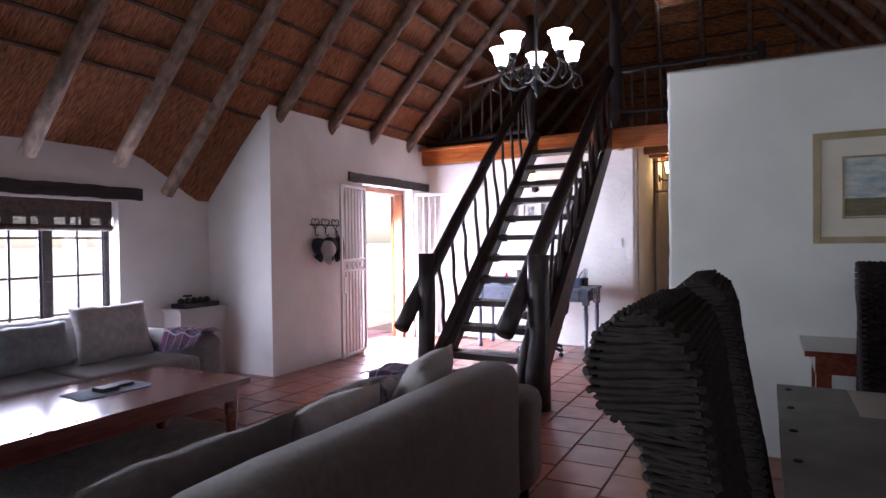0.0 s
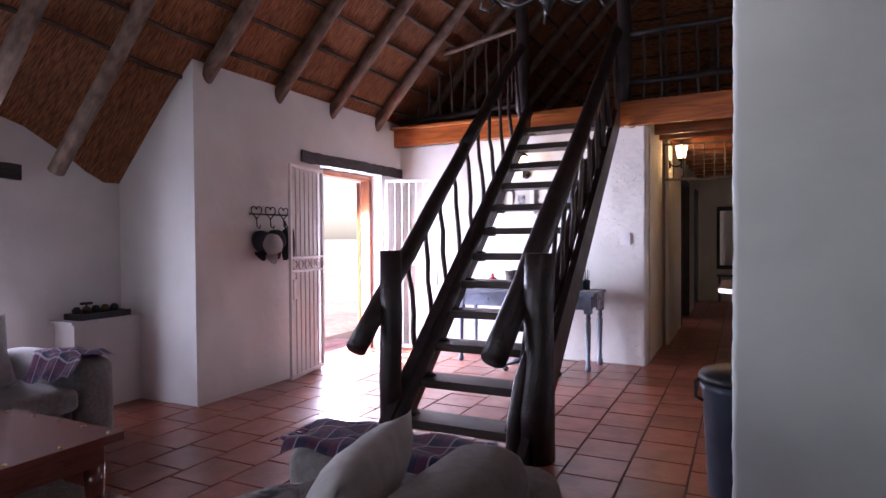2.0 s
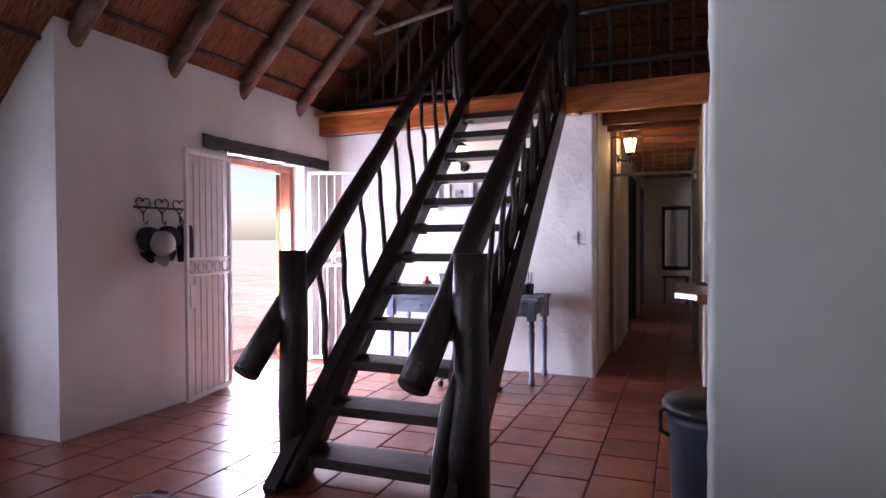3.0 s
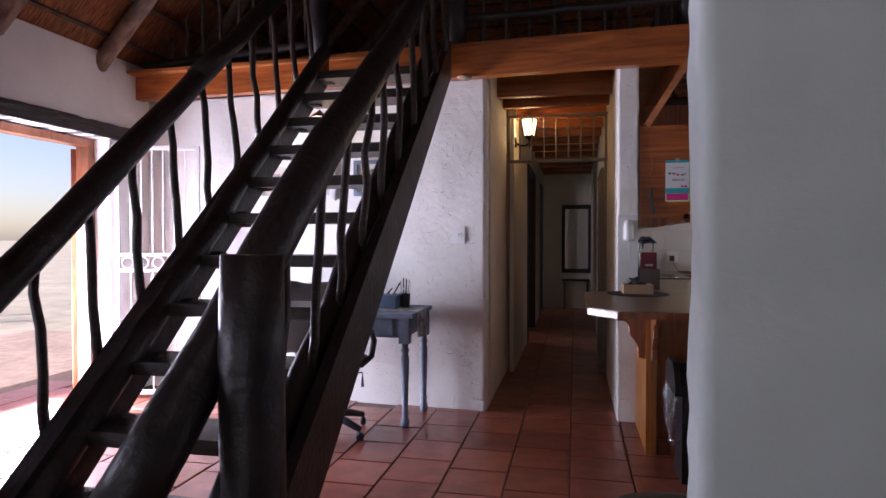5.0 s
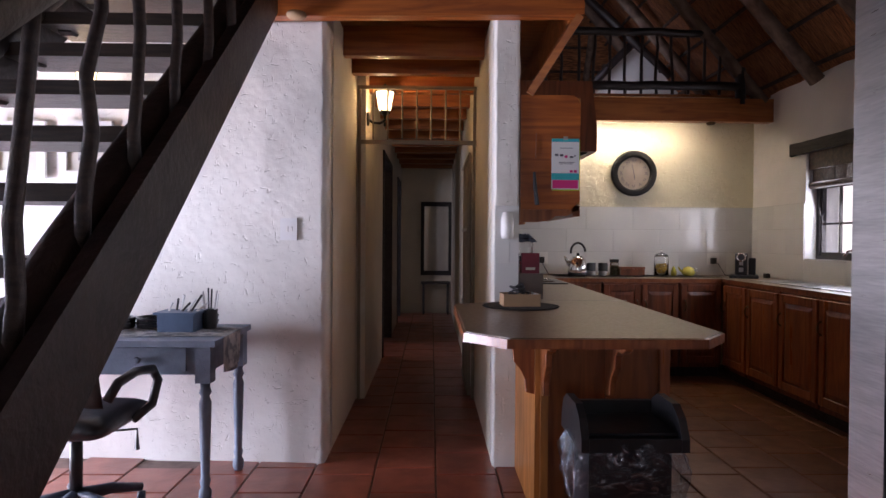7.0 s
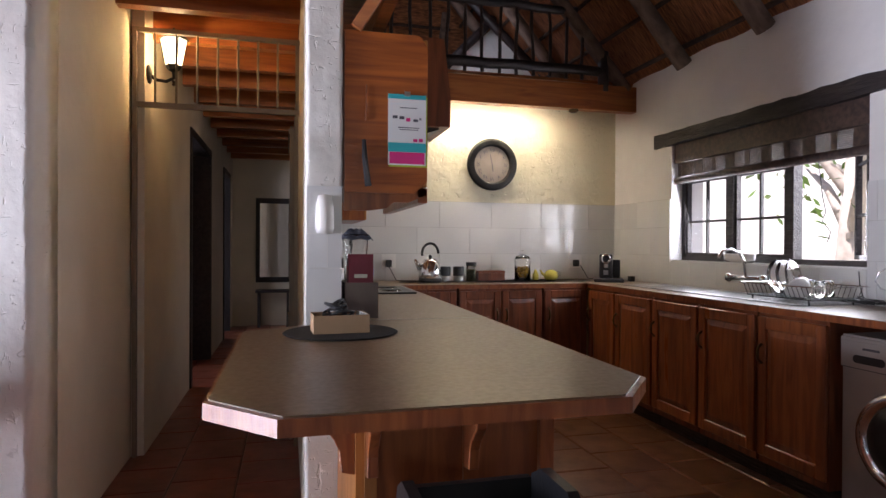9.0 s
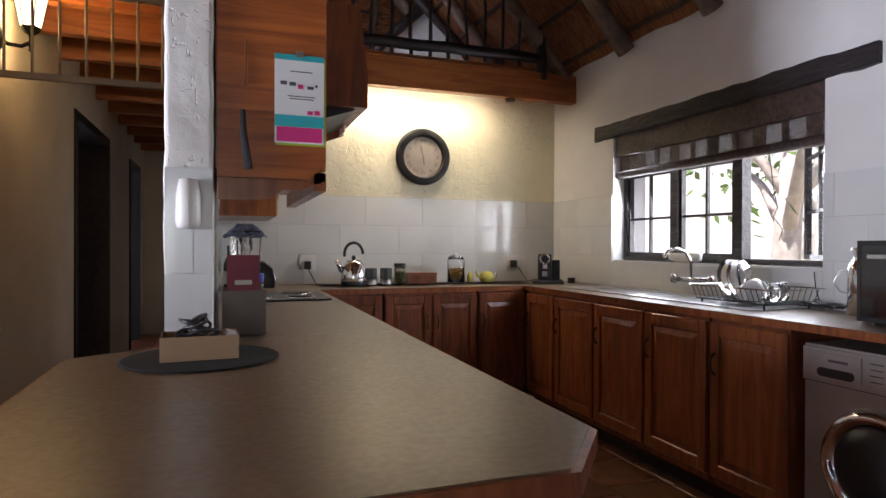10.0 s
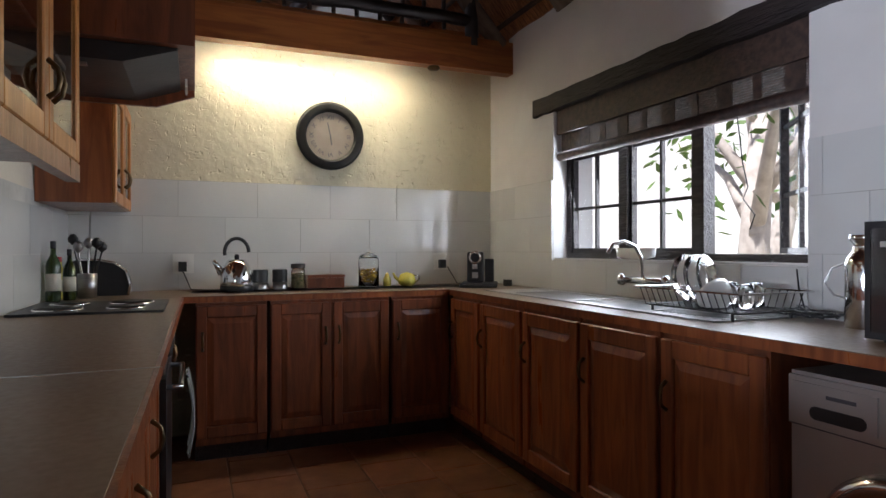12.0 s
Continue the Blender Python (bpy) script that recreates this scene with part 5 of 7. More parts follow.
plinth = thing("corner_shelf", (-3.8, 5.6, 0), "white plastered corner shelf beside the sofa", "shelf")
part("body", box(-3.965, -3.72, 5.34, 5.915, 0, 0.70), M_WALL, plinth, bevel=0.015, seg=2)
part("shelf_top", box(-3.965, -3.69, 5.30, 5.915, 0.702, 0.725), M_WHITE, plinth, bevel=0.008)
orn = thing("ornament", (-3.75, 5.5, 0.716), "dark carved ornament tray with small pots on the shelf", "ornament")
part("tray", box(-3.86, -3.66, 5.28, 5.72, 0.716, 0.765), M_IRON, orn, bevel=0.012, seg=2)
for i in range(5):
    part("pot", lathe([(0.03, 0), (0.036, 0.025), (0.02, 0.05), (0.0, 0.055)], (-3.76, 5.32 + 0.08 * i, 0.765), 12), M_OLDBRASS if i % 2 else M_IRON, orn, smooth=True)
part("finial", box(-3.78, -3.74, 5.36, 5.44, 0.83, 0.85), M_IRON, orn)
part("stem", pole([(-3.76, 5.40, 0.80), (-3.76, 5.40, 0.835)], 0.006, 6), M_IRON, orn)

orn.location += Vector((-0.05, 0.10, 0.01))

# ---- kitchen ----
def placed(bm, m):
    bmesh.ops.transform(bm, matrix=m, verts=bm.verts)
    return bm


def cup_handle(parent, m, z0, z1, x):
    part("handle", placed(pole([(x, -0.022, z0), (x, -0.045, z0 + 0.02), (x, -0.05, (z0 + z1) / 2), (x, -0.045, z1 - 0.02), (x, -0.022, z1)], [0.008, 0.006, 0.008, 0.006, 0.008], 8), m), M_OLDBRASS, parent, smooth=True)


def panel_door(parent, m, x0, x1, z0, z1, wood, handle=None, glazed=False, panel=None):
    """A framed door in the plane y = 0 facing -y, set by m."""
    d = part("door", placed(box(x0, x0 + 0.055, -0.02, 0, z0, z1, box(x1 - 0.055, x1, -0.02, 0, z0, z1, box(x0 + 0.055, x1 - 0.055, -0.02, 0, z0, z0 + 0.065, box(x0 + 0.055, x1 - 0.055, -0.02, 0, z1 - 0.065, z1)))), m), wood, parent, bevel=0.004)
    a, b, c, e = x0 + 0.055, x1 - 0.055, z0 + 0.065, z1 - 0.065
    if glazed:
        part("pane", placed(box(a, b, -0.012, -0.009, c, e), m), M_GLASS, d)
    else:
        bm = bmesh.new()
        v = [bm.verts.new(p) for p in ((a, -0.006, c), (b, -0.006, c), (b, -0.006, e), (a, -0.006, e), (a + 0.035, -0.016, c + 0.035), (b - 0.035, -0.016, c + 0.035), (b - 0.035, -0.016, e - 0.035), (a + 0.035, -0.016, e - 0.035))]
        for f in ((0, 1, 5, 4), (1, 2, 6, 5), (2, 3, 7, 6), (3, 0, 4, 7), (4, 5, 6, 7)):
            bm.faces.new([v[i] for i in f])
        part("raised_panel", placed(bm, m), panel or wood, d)
    if handle is not None:
        cup_handle(d, m, handle[1] - 0.05, handle[1] + 0.05, handle[0])
    return d


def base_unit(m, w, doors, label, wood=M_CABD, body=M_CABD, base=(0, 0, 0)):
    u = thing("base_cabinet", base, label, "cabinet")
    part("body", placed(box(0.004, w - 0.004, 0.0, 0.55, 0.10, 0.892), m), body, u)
    part("plinth", placed(box(0, w, 0.06, 0.5, 0, 0.099), m), M_LINTEL, u)
    step = w / doors
    for i in range(doors):
        left = i % 2 == 0 if doors > 1 else False
        hx = (i + 1) * step - 0.04 if left else i * step + 0.04
        panel_door(u, m, i * step + 0.008, (i + 1) * step - 0.008, 0.14, 0.875, wood, (hx, 0.68))
    return u


WOOD_LABEL = "dark red-brown raised-panel base cabinet under the "
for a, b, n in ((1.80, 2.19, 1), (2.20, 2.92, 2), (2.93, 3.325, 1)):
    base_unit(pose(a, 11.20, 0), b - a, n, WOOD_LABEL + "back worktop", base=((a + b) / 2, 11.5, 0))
for a, b in ((11.15, 10.74), (10.73, 10.25), (10.24, 9.76), (9.75, 9.28), (9.27, 8.83)):
    base_unit(pose(3.33, a, 0, 0, 0, -90), a - b, 1, WOOD_LABEL + "window worktop", wood=M_CAB, base=(3.6, (a + b) / 2, 0))
for a, b in ((8.36, 8.84), (8.85, 9.33), (9.34, 9.85)):
    base_unit(pose(1.665, a, 0, 0, 0, 90), b - a, 1, "warm brown raised-panel base cabinet under the long worktop", wood=M_CAB, base=(1.4, (a + b) / 2, 0))

oven = thing("oven", (1.4, 10.3, 0), "built-in oven with a steel handle under the hob", "oven")
part("body", box(1.12, 1.68, 9.87, 10.47, 0.10, 0.892), M_BLACK, oven)
part("door", box(1.68, 1.705, 9.88, 10.46, 0.16, 0.74), M_BLACK, oven, bevel=0.004)
part("control_panel", box(1.68, 1.70, 9.88, 10.46, 0.755, 0.885), M_STEEL, oven, bevel=0.003)
part("handle", pole([(1.705, 9.94, 0.70), (1.75, 9.94, 0.70), (1.75, 10.40, 0.70), (1.705, 10.40, 0.70)], 0.010, 8), M_CHROME, oven, smooth=True)
for i in range(5):
    k = lathe([(0.018, 0), (0.018, 0.012), (0.013, 0.022), (0, 0.022)], seg=14)
    part("knob", placed(k, Matrix.Translation((1.70, 9.97 + 0.10 * i, 0.82)) @ Matrix.Rotation(radians(90), 4, "Y")), M_BLACK, oven)
M_TOWEL = mat("striped_towel", (0.62, 0.60, 0.56), (0.10, 0.11, 0.13), rough=0.95, scale=7, stretch=(1, 9, 0.3), bump=0.4, bscale=250, contrast=(0.48, 0.54))
towel = drape(16, 10, lambda u, v: Vector((1.770 + 0.022 * math.sin(u * 3) + 0.006 * math.sin(v * 14), 10.02 + 0.24 * v, 0.712 - 0.30 * u)), 0.006)
part("towel", towel, M_TOWEL, None, "pale striped dish towel hanging on the oven handle", smooth=True, category="towel")
base_unit(pose(1.665, 10.48, 0, 0, 0, 90), 0.70, 2, "warm brown raised-panel base cabinet beside the oven", wood=M_CAB, base=(1.4, 10.8, 0))

pen = thing("peninsula_base", (1.38, 8.3, 0), "orange-brown timber panelled end under the breakfast counter", "counter base")
part("side_panel", box(1.075, 1.10, 8.30, 8.945, 0.0, 0.892), M_CABY, pen, bevel=0.003)
part("end_panel", box(1.125, 1.645, 8.315, 8.335, 0.06, 0.892), M_CAB, pen)
part("corner_post", box(1.10, 1.135, 8.29, 8.315, 0.0, 0.892), M_CABY, pen, bevel=0.003)
part("corner_post", box(1.645, 1.69, 8.29, 8.335, 0.0, 0.892), M_CAB, pen, bevel=0.003)
part("middle_post", box(1.40, 1.43, 8.301, 8.3145, 0.0, 0.892), M_CAB, pen, bevel=0.002)
part("skirting", box(1.14, 1.64, 8.302, 8.3145, 0.0, 0.09), M_CABD, pen, bevel=0.002)


def corbel(m, reach=1.0):
    prof = [(0, 0.892), (0.24, 0.892), (0.24, 0.865), (0.215, 0.85), (0.20, 0.82), (0.165, 0.80), (0.125, 0.80), (0.10, 0.775), (0.095, 0.72), (0.06, 0.675), (0.045, 0.64), (0.04, 0.58), (0.0, 0.57)]
    part("corbel", placed(prism([(0, -x * reach, z) for x, z in prof], (0.032, 0, 0)), m), M_CAB, pen, bevel=0.003)


corbel(pose(1.074, 8.345, 0, 0, 0, -90))
corbel(pose(1.102, 8.290, 0))
corbel(pose(1.40, 8.300, 0), 1.35)

outline = [(0.72, 8.80), (0.72, 7.815), (0.865, 7.66), (1.58, 7.665), (1.71, 7.82), (1.745, 11.18), (1.095, 11.18), (1.095, 8.945), (0.93, 8.945)]


def worktop(name, pts, label):
    w = thing(name, (pts[0][0], pts[0][1], 0.895), label, "worktop")
    part("edge", prism([(x, y, 0.894) for x, y in pts], (0, 0, 0.034)), M_CAB, w, "red-brown timber edge", bevel=0.006, seg=2)
    cx = sum(p[0] for p in pts) / len(pts)
    cy = sum(p[1] for p in pts) / len(pts)
    inset = [(x + (0.010 if x < cx else -0.010), y + (0.010 if y < cy else -0.010)) for x, y in pts]
    part("top", prism([(x, y, 0.9284) for x, y in inset], (0, 0, 0.0028)), M_TOP, w)


worktop("worktop", outline, "brown laminate breakfast counter with clipped corners and timber edge")
worktop("worktop", [(1.09, 11.184), (3.32, 11.184), (3.32, 7.7), (3.925, 7.7), (3.925, 11.795), (1.09, 11.795)], "brown laminate worktop running round the kitchen corner")
part("joint_strip", box(1.10, 1.73, 9.036, 9.042, 0.9312, 0.9322), M_STEEL, kind="structure")

# appliances
wash = thing("washing_machine", (3.64, 8.5, 0), "silver front-loading washing machine under the worktop", "washing machine")
M_SILVER = mat("silver_paint", (0.50, 0.48, 0.46), (0.45, 0.435, 0.42), rough=0.35, metal=0.6, bump=0.02)
part("cabinet", box(3.37, 3.92, 8.21, 8.80, 0.02, 0.845), M_SILVER, wash, bevel=0.012, seg=3)
part("control_panel", box(3.352, 3.369, 8.215, 8.795, 0.70, 0.835), M_SILVER, wash, bevel=0.006)
part("drawer", box(3.345, 3.3515, 8.55, 8.78, 0.72, 0.82), M_SILVER, wash, bevel=0.003)
grip = [(8.65 + 0.058 * math.copysign(1, math.cos(a)) + 0.018 * math.cos(a), 0.744 + 0.018 * math.sin(a)) for a in [math.pi * (k + 0.5) / 8 for k in range(16)]]
part("drawer_grip", prism([(3.342, y, z) for y, z in grip], (0.0028, 0, 0)), M_BLACK, wash)
part("panel_seam", box(3.3500, 3.3525, 8.22, 8.79, 0.6985, 0.7015), M_INK, wash)
part("name_bar", box(3.3435, 3.3449, 8.60, 8.68, 0.787, 0.797), M_INK, wash)
side = Matrix.Translation((3.35, 8.40, 0.77)) @ Matrix.Rotation(radians(-90), 4, "Y")
part("dial", placed(lathe([(0.045, 0), (0.045, 0.012), (0.036, 0.014), (0.034, 0.032), (0.0, 0.034)], seg=28), side), M_CHROME, wash, smooth=False)
part("dial_ring", placed(ring((0, 0, 0.006), 0.048, 0.006), side), M_BLACK, wash, smooth=True)
for i in range(4):
    part("marking", box(3.3505, 3.3515, 8.47, 8.52, 0.74 + 0.022 * i, 0.744 + 0.022 * i), M_INK, wash)
side = Matrix.Translation((3.37, 8.49, 0.42)) @ Matrix.Rotation(radians(-90), 4, "Y")
part("door_ring", placed(lathe([(0.215, 0), (0.22, 0.02), (0.205, 0.045), (0.175, 0.05), (0.165, 0.03)], seg=40), side), M_CHROME, wash, smooth=True)
part("door_glass", placed(lathe([(0.168, 0.02), (0.15, 0.045), (0.10, 0.062), (0.0, 0.07)], seg=36), side), M_BLACK, wash, smooth=True)

hob = thing("hob", (1.4, 10.6, 0.932), "black four-plate electric hob set in the worktop", "hob")
part("glass", box(1.13, 1.68, 10.33, 10.90, 0.932, 0.942), M_BLACK, hob, bevel=0.004)
for x, y, r in ((1.28, 10.48, 0.085), (1.53, 10.48, 0.07), (1.28, 10.74, 0.07), (1.53, 10.74, 0.085)):
    part("plate", lathe([(r, 0), (r, 0.008), (r - 0.008, 0.012), (0.012, 0.010), (0, 0.008)], (x, y, 0.942), 28), M_IRON, hob, smooth=True)
    part("plate_ring", ring((x, y, 0.944), r + 0.006, 0.004), M_CHROME, hob, smooth=True)


def upper_cabinet(y0, y1, z0, z1, n, label, m):
    u = thing("wall_cabinet", (1.27, (y0 + y1) / 2, z0), label, "cabinet")
    t = 0.018
    part("side", box(1.10, 1.42, y0, y0 + t, z0, z1), M_CAB, u)
    part("side", box(1.10, 1.42, y1 - t, y1, z0, z1), M_CAB, u)
    part("bottom", box(1.10, 1.42, y0 + t, y1 - t, z0, z0 + t), M_CAB, u)
    part("top", box(1.10, 1.42, y0 + t, y1 - t, z1 - t, z1), M_CAB, u)
    part("shelf", box(1.12, 1.40, y0 + t, y1 - t, (z0 + z1) / 2, (z0 + z1) / 2 + 0.015), M_CAB, u)
    part("back", box(1.095, 1.10, y0, y1, z0, z1), M_CABD, u)
    base = pose(1.42, y0, 0, 0, 0, 90)
    w = (y1 - y0) / n
    for i in range(n):
        panel_door(u, base, i * w + 0.003, (i + 1) * w - 0.003, z0 + 0.004, z1 - 0.004, m, ((i + 1) * w - 0.03 if i % 2 == 0 else i * w + 0.03, z0 + 0.16), glazed=True)
    for i in range(7):
        x, y = 1.19 + 0.07 * (i % 3), y0 + 0.1 + (y1 - y0 - 0.2) * i / 6
        part("tumbler", lathe([(0.025, 0), (0.032, 0.10), (0.029, 0.10), (0.022, 0.006), (0, 0.006)], (x, y, z0 + t), 14), M_GLASS, u)
    return u


c1 = upper_cabinet(8.985, 9.93, 1.475, 2.09, 2, "orange-brown timber wall cabinet with two glazed doors", M_CABY)
prof = [(1.10, 1.475), (1.435, 1.475), (1.44, 1.45), (1.36, 1.415), (1.30, 1.415), (1.27, 1.39), (1.20, 1.38), (1.10, 1.38)]
part("apron", prism([(x, 8.99, z) for x, z in prof], (0, 0.018, 0)), M_CAB, c1, bevel=0.003)
part("end_board", prism([(1.10, 8.972, 1.45), (1.38, 8.972, 1.45), (1.435, 8.972, 1.50), (1.435, 8.972, 2.05), (1.40, 8.972, 2.095), (1.10, 8.972, 2.095)], (0, 0.0125, 0)), M_PINE, c1, bevel=0.003)
part("underside_rail", box(1.40, 1.44, 8.99, 9.93, 1.415, 1.474), M_CAB, c1, bevel=0.006)
c2 = upper_cabinet(10.98, 11.78, 1.42, 2.02, 2, "pine wall cabinet with glazed doors in the kitchen corner", M_CABY)

hood = thing("cooker_hood", (1.45, 10.45, 1.7), "dark red timber cooker hood with a black slanted filter", "cooker hood")
part("canopy", prism([(1.10, 9.97, 1.93), (1.80, 9.97, 1.93), (1.80, 9.97, 2.10), (1.76, 9.97, 2.44), (1.10, 9.97, 2.44)], (0, 0.68, 0)), M_CABD, hood, bevel=0.006)
part("filter", prism([(1.10, 10.01, 1.86), (1.56, 10.01, 1.86), (1.74, 10.01, 1.92), (1.74, 10.01, 1.928), (1.10, 10.01, 1.928)], (0, 0.62, 0)), M_BLACK, hood, bevel=0.004)
part("end_panel", prism([(1.10, 10.632, 1.84), (1.64, 10.632, 1.84), (1.80, 10.632, 1.90), (1.80, 10.632, 1.928), (1.10, 10.632, 1.928)], (0, 0.02, 0)), M_CABD, hood, bevel=0.003)
part("switch", box(1.761, 1.77, 10.40, 10.55, 1.885, 1.92), M_PLASTIC, hood, bevel=0.002)
part("filter_strip", box(1.20, 1.44, 10.06, 10.09, 1.850, 1.859), M_STEEL, hood)

cal = thing("calendar", (1.35, 8.965, 1.56), "hanging paper calendar with teal and pink bands on the cabinet end", "calendar")
part("sheet", box(1.272, 1.428, 8.9655, 8.9685, 1.565, 1.85), M_PAPER, cal)
part("back_sheet", box(1.276, 1.434, 8.9690, 8.9715, 1.558, 1.845), mat("lime_print", (0.45, 0.55, 0.05), rough=0.6, bump=0), cal)
part("top_band", box(1.272, 1.428, 8.9640, 8.9653, 1.832, 1.85), M_TEAL, cal)
part("teal_band", box(1.272, 1.428, 8.9640, 8.9653, 1.618, 1.655), M_TEAL, cal)
part("pink_band", box(1.278, 1.422, 8.9640, 8.9653, 1.570, 1.617), M_PINK, cal)
for i, (a, b, z, h) in enumerate(((1.29, 1.31, 1.752, 0.012), (1.318, 1.338, 1.75, 0.012), (1.345, 1.362, 1.742, 0.014), (1.375, 1.395, 1.742, 0.010), (1.40, 1.408, 1.75, 0.008), (1.312, 1.40, 1.715, 0.003), (1.318, 1.395, 1.707, 0.003), (1.32, 1.39, 1.795, 0.003), (1.375, 1.392, 1.66, 0.012), (1.398, 1.415, 1.66, 0.014))):
    part("print", box(a, b, 8.9642, 8.9654, z, z + h), M_PINK if i in (2, 8, 9) else M_INK, cal)
part("clip", box(1.338, 1.362, 8.9615, 8.9637, 1.842, 1.862), M_STEEL, cal)
part("magnetic_strip", pole([(1.175, 8.965, 1.66), (1.178, 8.955, 1.58), (1.192, 8.96, 1.475)], [0.008, 0.011, 0.013], 8), M_BLACK, None, "black narrow bottle opener hanging on the cabinet end", category="tool")
part("skewer", pole([(1.185, 8.966, 1.88), (1.182, 8.966, 1.74)], [0.003, 0.004], 6), M_CABD, None, "thin wooden skewer hanging above the opener", category="tool")
disp = lathe([(0.030, 0), (0.036, 0.02), (0.034, 0.10), (0.026, 0.145), (0.0, 0.15)], (1.02, 8.915, 1.285), 20)
part("air_freshener", disp, M_PLASTIC, None, "white plastic air freshener on the tiled pillar", smooth=True, category="air freshener")

# pillar and wall tiles
def tiled(name, n0, w, rows, place, sx, zbase=0.932, zh=0.2285):
    """Glazed tiles from run n0 to w; place(u0, u1, z0, z1, depth) makes one."""
    g = thing(name, kind="structure")
    for r, (lo, hi) in enumerate(rows):
        u = n0 - (sx * 0.42 if r % 2 else 0.0)
        while u < w:
            a, b = max(u, n0) + 0.0012, min(u + sx, w) - 0.0012
            if b - a > 0.015:
                part("tile", place(a, b, lo + 0.0012, hi - 0.0012), M_WTILE, g, bevel=0.0012)
            u += sx
    return g


ROWS4 = [(0.9325, 1.168), (1.168, 1.400), (1.400, 1.630)]
part("splashback_bed", box(1.094, 3.926, 11.794, 11.80, 0.93, 1.632), M_WGROUT, kind="structure")
tiled("splashback", 1.22, 3.924, ROWS4, lambda a, b, c, d: box(a, b, 11.787, 11.7945, c, d), 0.485)
tiled("splashback", 1.096, 1.218, ROWS4, lambda a, b, c, d: box(a, b, 11.787, 11.7945, c, d), 0.2)
part("splashback_bed", box(1.09, 1.096, 9.125, 11.786, 0.93, 1.47), M_WGROUT, kind="structure")
tiled("splashback", 9.128, 11.785, [(0.9325, 1.168), (1.168, 1.400)], lambda a, b, c, d: box(1.0955, 1.1025, a, b, c, d), 0.485)
part("splashback_bed", box(3.924, 3.93, 7.5, 9.158, 0.93, 1.60), M_WGROUT, kind="structure")
part("splashback_bed", box(3.924, 3.93, 9.158, 10.912, 0.93, 1.118), M_WGROUT, kind="structure")
part("splashback_bed", box(3.924, 3.93, 10.912, 11.786, 0.93, 1.632), M_WGROUT, kind="structure")
tiled("splashback", 7.5, 9.158, [(0.9325, 1.168), (1.168, 1.385), (1.385, 1.600)], lambda a, b, c, d: box(3.917, 3.9245, a, b, c, d), 0.40)
tiled("splashback", 9.158, 10.912, [(0.9325, 1.118)], lambda a, b, c, d: box(3.917, 3.9245, a, b, c, d), 0.30)
tiled("splashback", 10.912, 11.785, ROWS4, lambda a, b, c, d: box(3.917, 3.9245, a, b, c, d), 0.485)
tiled("pillar_tiles", 0.952, 1.088, [(0.9325, 1.15), (1.15, 1.285), (1.285, 1.47)], lambda a, b, c, d: box(a, b, 8.941, 8.9495, c, d), 0.14)

clock = thing("wall_clock", (2.675, 11.78, 1.975), "round black wall clock with a pale Roman-numeral face", "clock")
cm = Matrix.Translation((2.675, 11.797, 1.975)) @ Matrix.Rotation(radians(90), 4, "X")
part("rim", placed(lathe([(0.225, 0), (0.236, 0.02), (0.232, 0.04), (0.215, 0.052), (0.198, 0.046), (0.185, 0.052), (0.172, 0.044), (0.165, 0.02)], seg=48), cm), M_IRON, clock, smooth=True)
M_FACE = mat("clock_face", (0.30, 0.255, 0.22), (0.25, 0.21, 0.18), rough=0.6, scale=8, bump=0)
part("face", placed(lathe([(0.168, 0.0), (0.168, 0.02), (0.0, 0.0201)], seg=40), cm), M_FACE, clock)
for k, word in enumerate(("XII", "I", "II", "III", "IV", "V", "VI", "VII", "VIII", "IX", "X", "XI")):
    a = radians(90 - 30 * k)
    n = {"I": 1, "II": 2, "III": 3, "IV": 3, "V": 2, "VI": 3, "VII": 4, "VIII": 5, "IX": 3, "X": 2, "XI": 3, "XII": 4}[word]
    curve = bpy.data.curves.new("numeral", "FONT")
    curve.body, curve.size, curve.extrude, curve.align_x, curve.align_y = word, 0.042, 0.0006, "CENTER", "CENTER"
    txt = new("numeral", curve)
    txt.data.materials.append(M_INK)
    txt.parent = clock
    txt.matrix_parent_inverse = Matrix.Translation(-clock.location)
    txt.matrix_basis = cm @ Matrix.Translation((0.128 * math.cos(a), 0.128 * math.sin(a), 0.0215)) @ Matrix.Rotation(a - radians(90), 4, "Z")
for a, r, w in ((radians(102), 0.095, 0.006), (radians(-82), 0.065, 0.008)):
    part("hand", placed(placed(box(-0.01, r, -w / 2, w / 2, 0.024, 0.0255), Matrix.Rotation(a, 4, "Z")), cm), M_INK, clock)

for x, y, z in ((1.735, 11.787, 1.10), (3.51, 11.787, 1.10)):
    s = thing("socket", (x, y, z), "white wall socket on the tiled splashback", "socket")
    part("plate", box(x - 0.062, x + 0.062, y - 0.008, y - 0.0005, z - 0.062, z + 0.062), M_PLASTIC, s, bevel=0.003)
    part("plug", box(x - 0.028, x + 0.020, y - 0.045, y - 0.0085, z - 0.05, z + 0.012), M_BLACK, s, bevel=0.008, seg=2)
    part("rocker", box(x + 0.03, x + 0.048, y - 0.013, y - 0.0085, z + 0.02, z + 0.05), M_PLASTIC, s, bevel=0.002)

tube = thing("tube_light", (2.55, 11.6, 2.44), "lit tube light hidden behind the kitchen beam", "light")
part("tube", pole([(1.85, 11.60, 2.50), (3.15, 11.60, 2.50)], 0.013, 10), M_TUBE, tube)
part("batten", box(1.80, 3.20, 11.56, 11.64, 2.515, 2.55), M_WHITE, tube)
spot = lathe([(0.04, 0.0), (0.045, -0.012), (0.03, -0.024), (0, -0.026)], (3.33, 11.48, 2.448), 16)
part("beam_light", spot, M_OLDBRASS, None, "small round fitting under the kitchen beam", smooth=True, category="light")

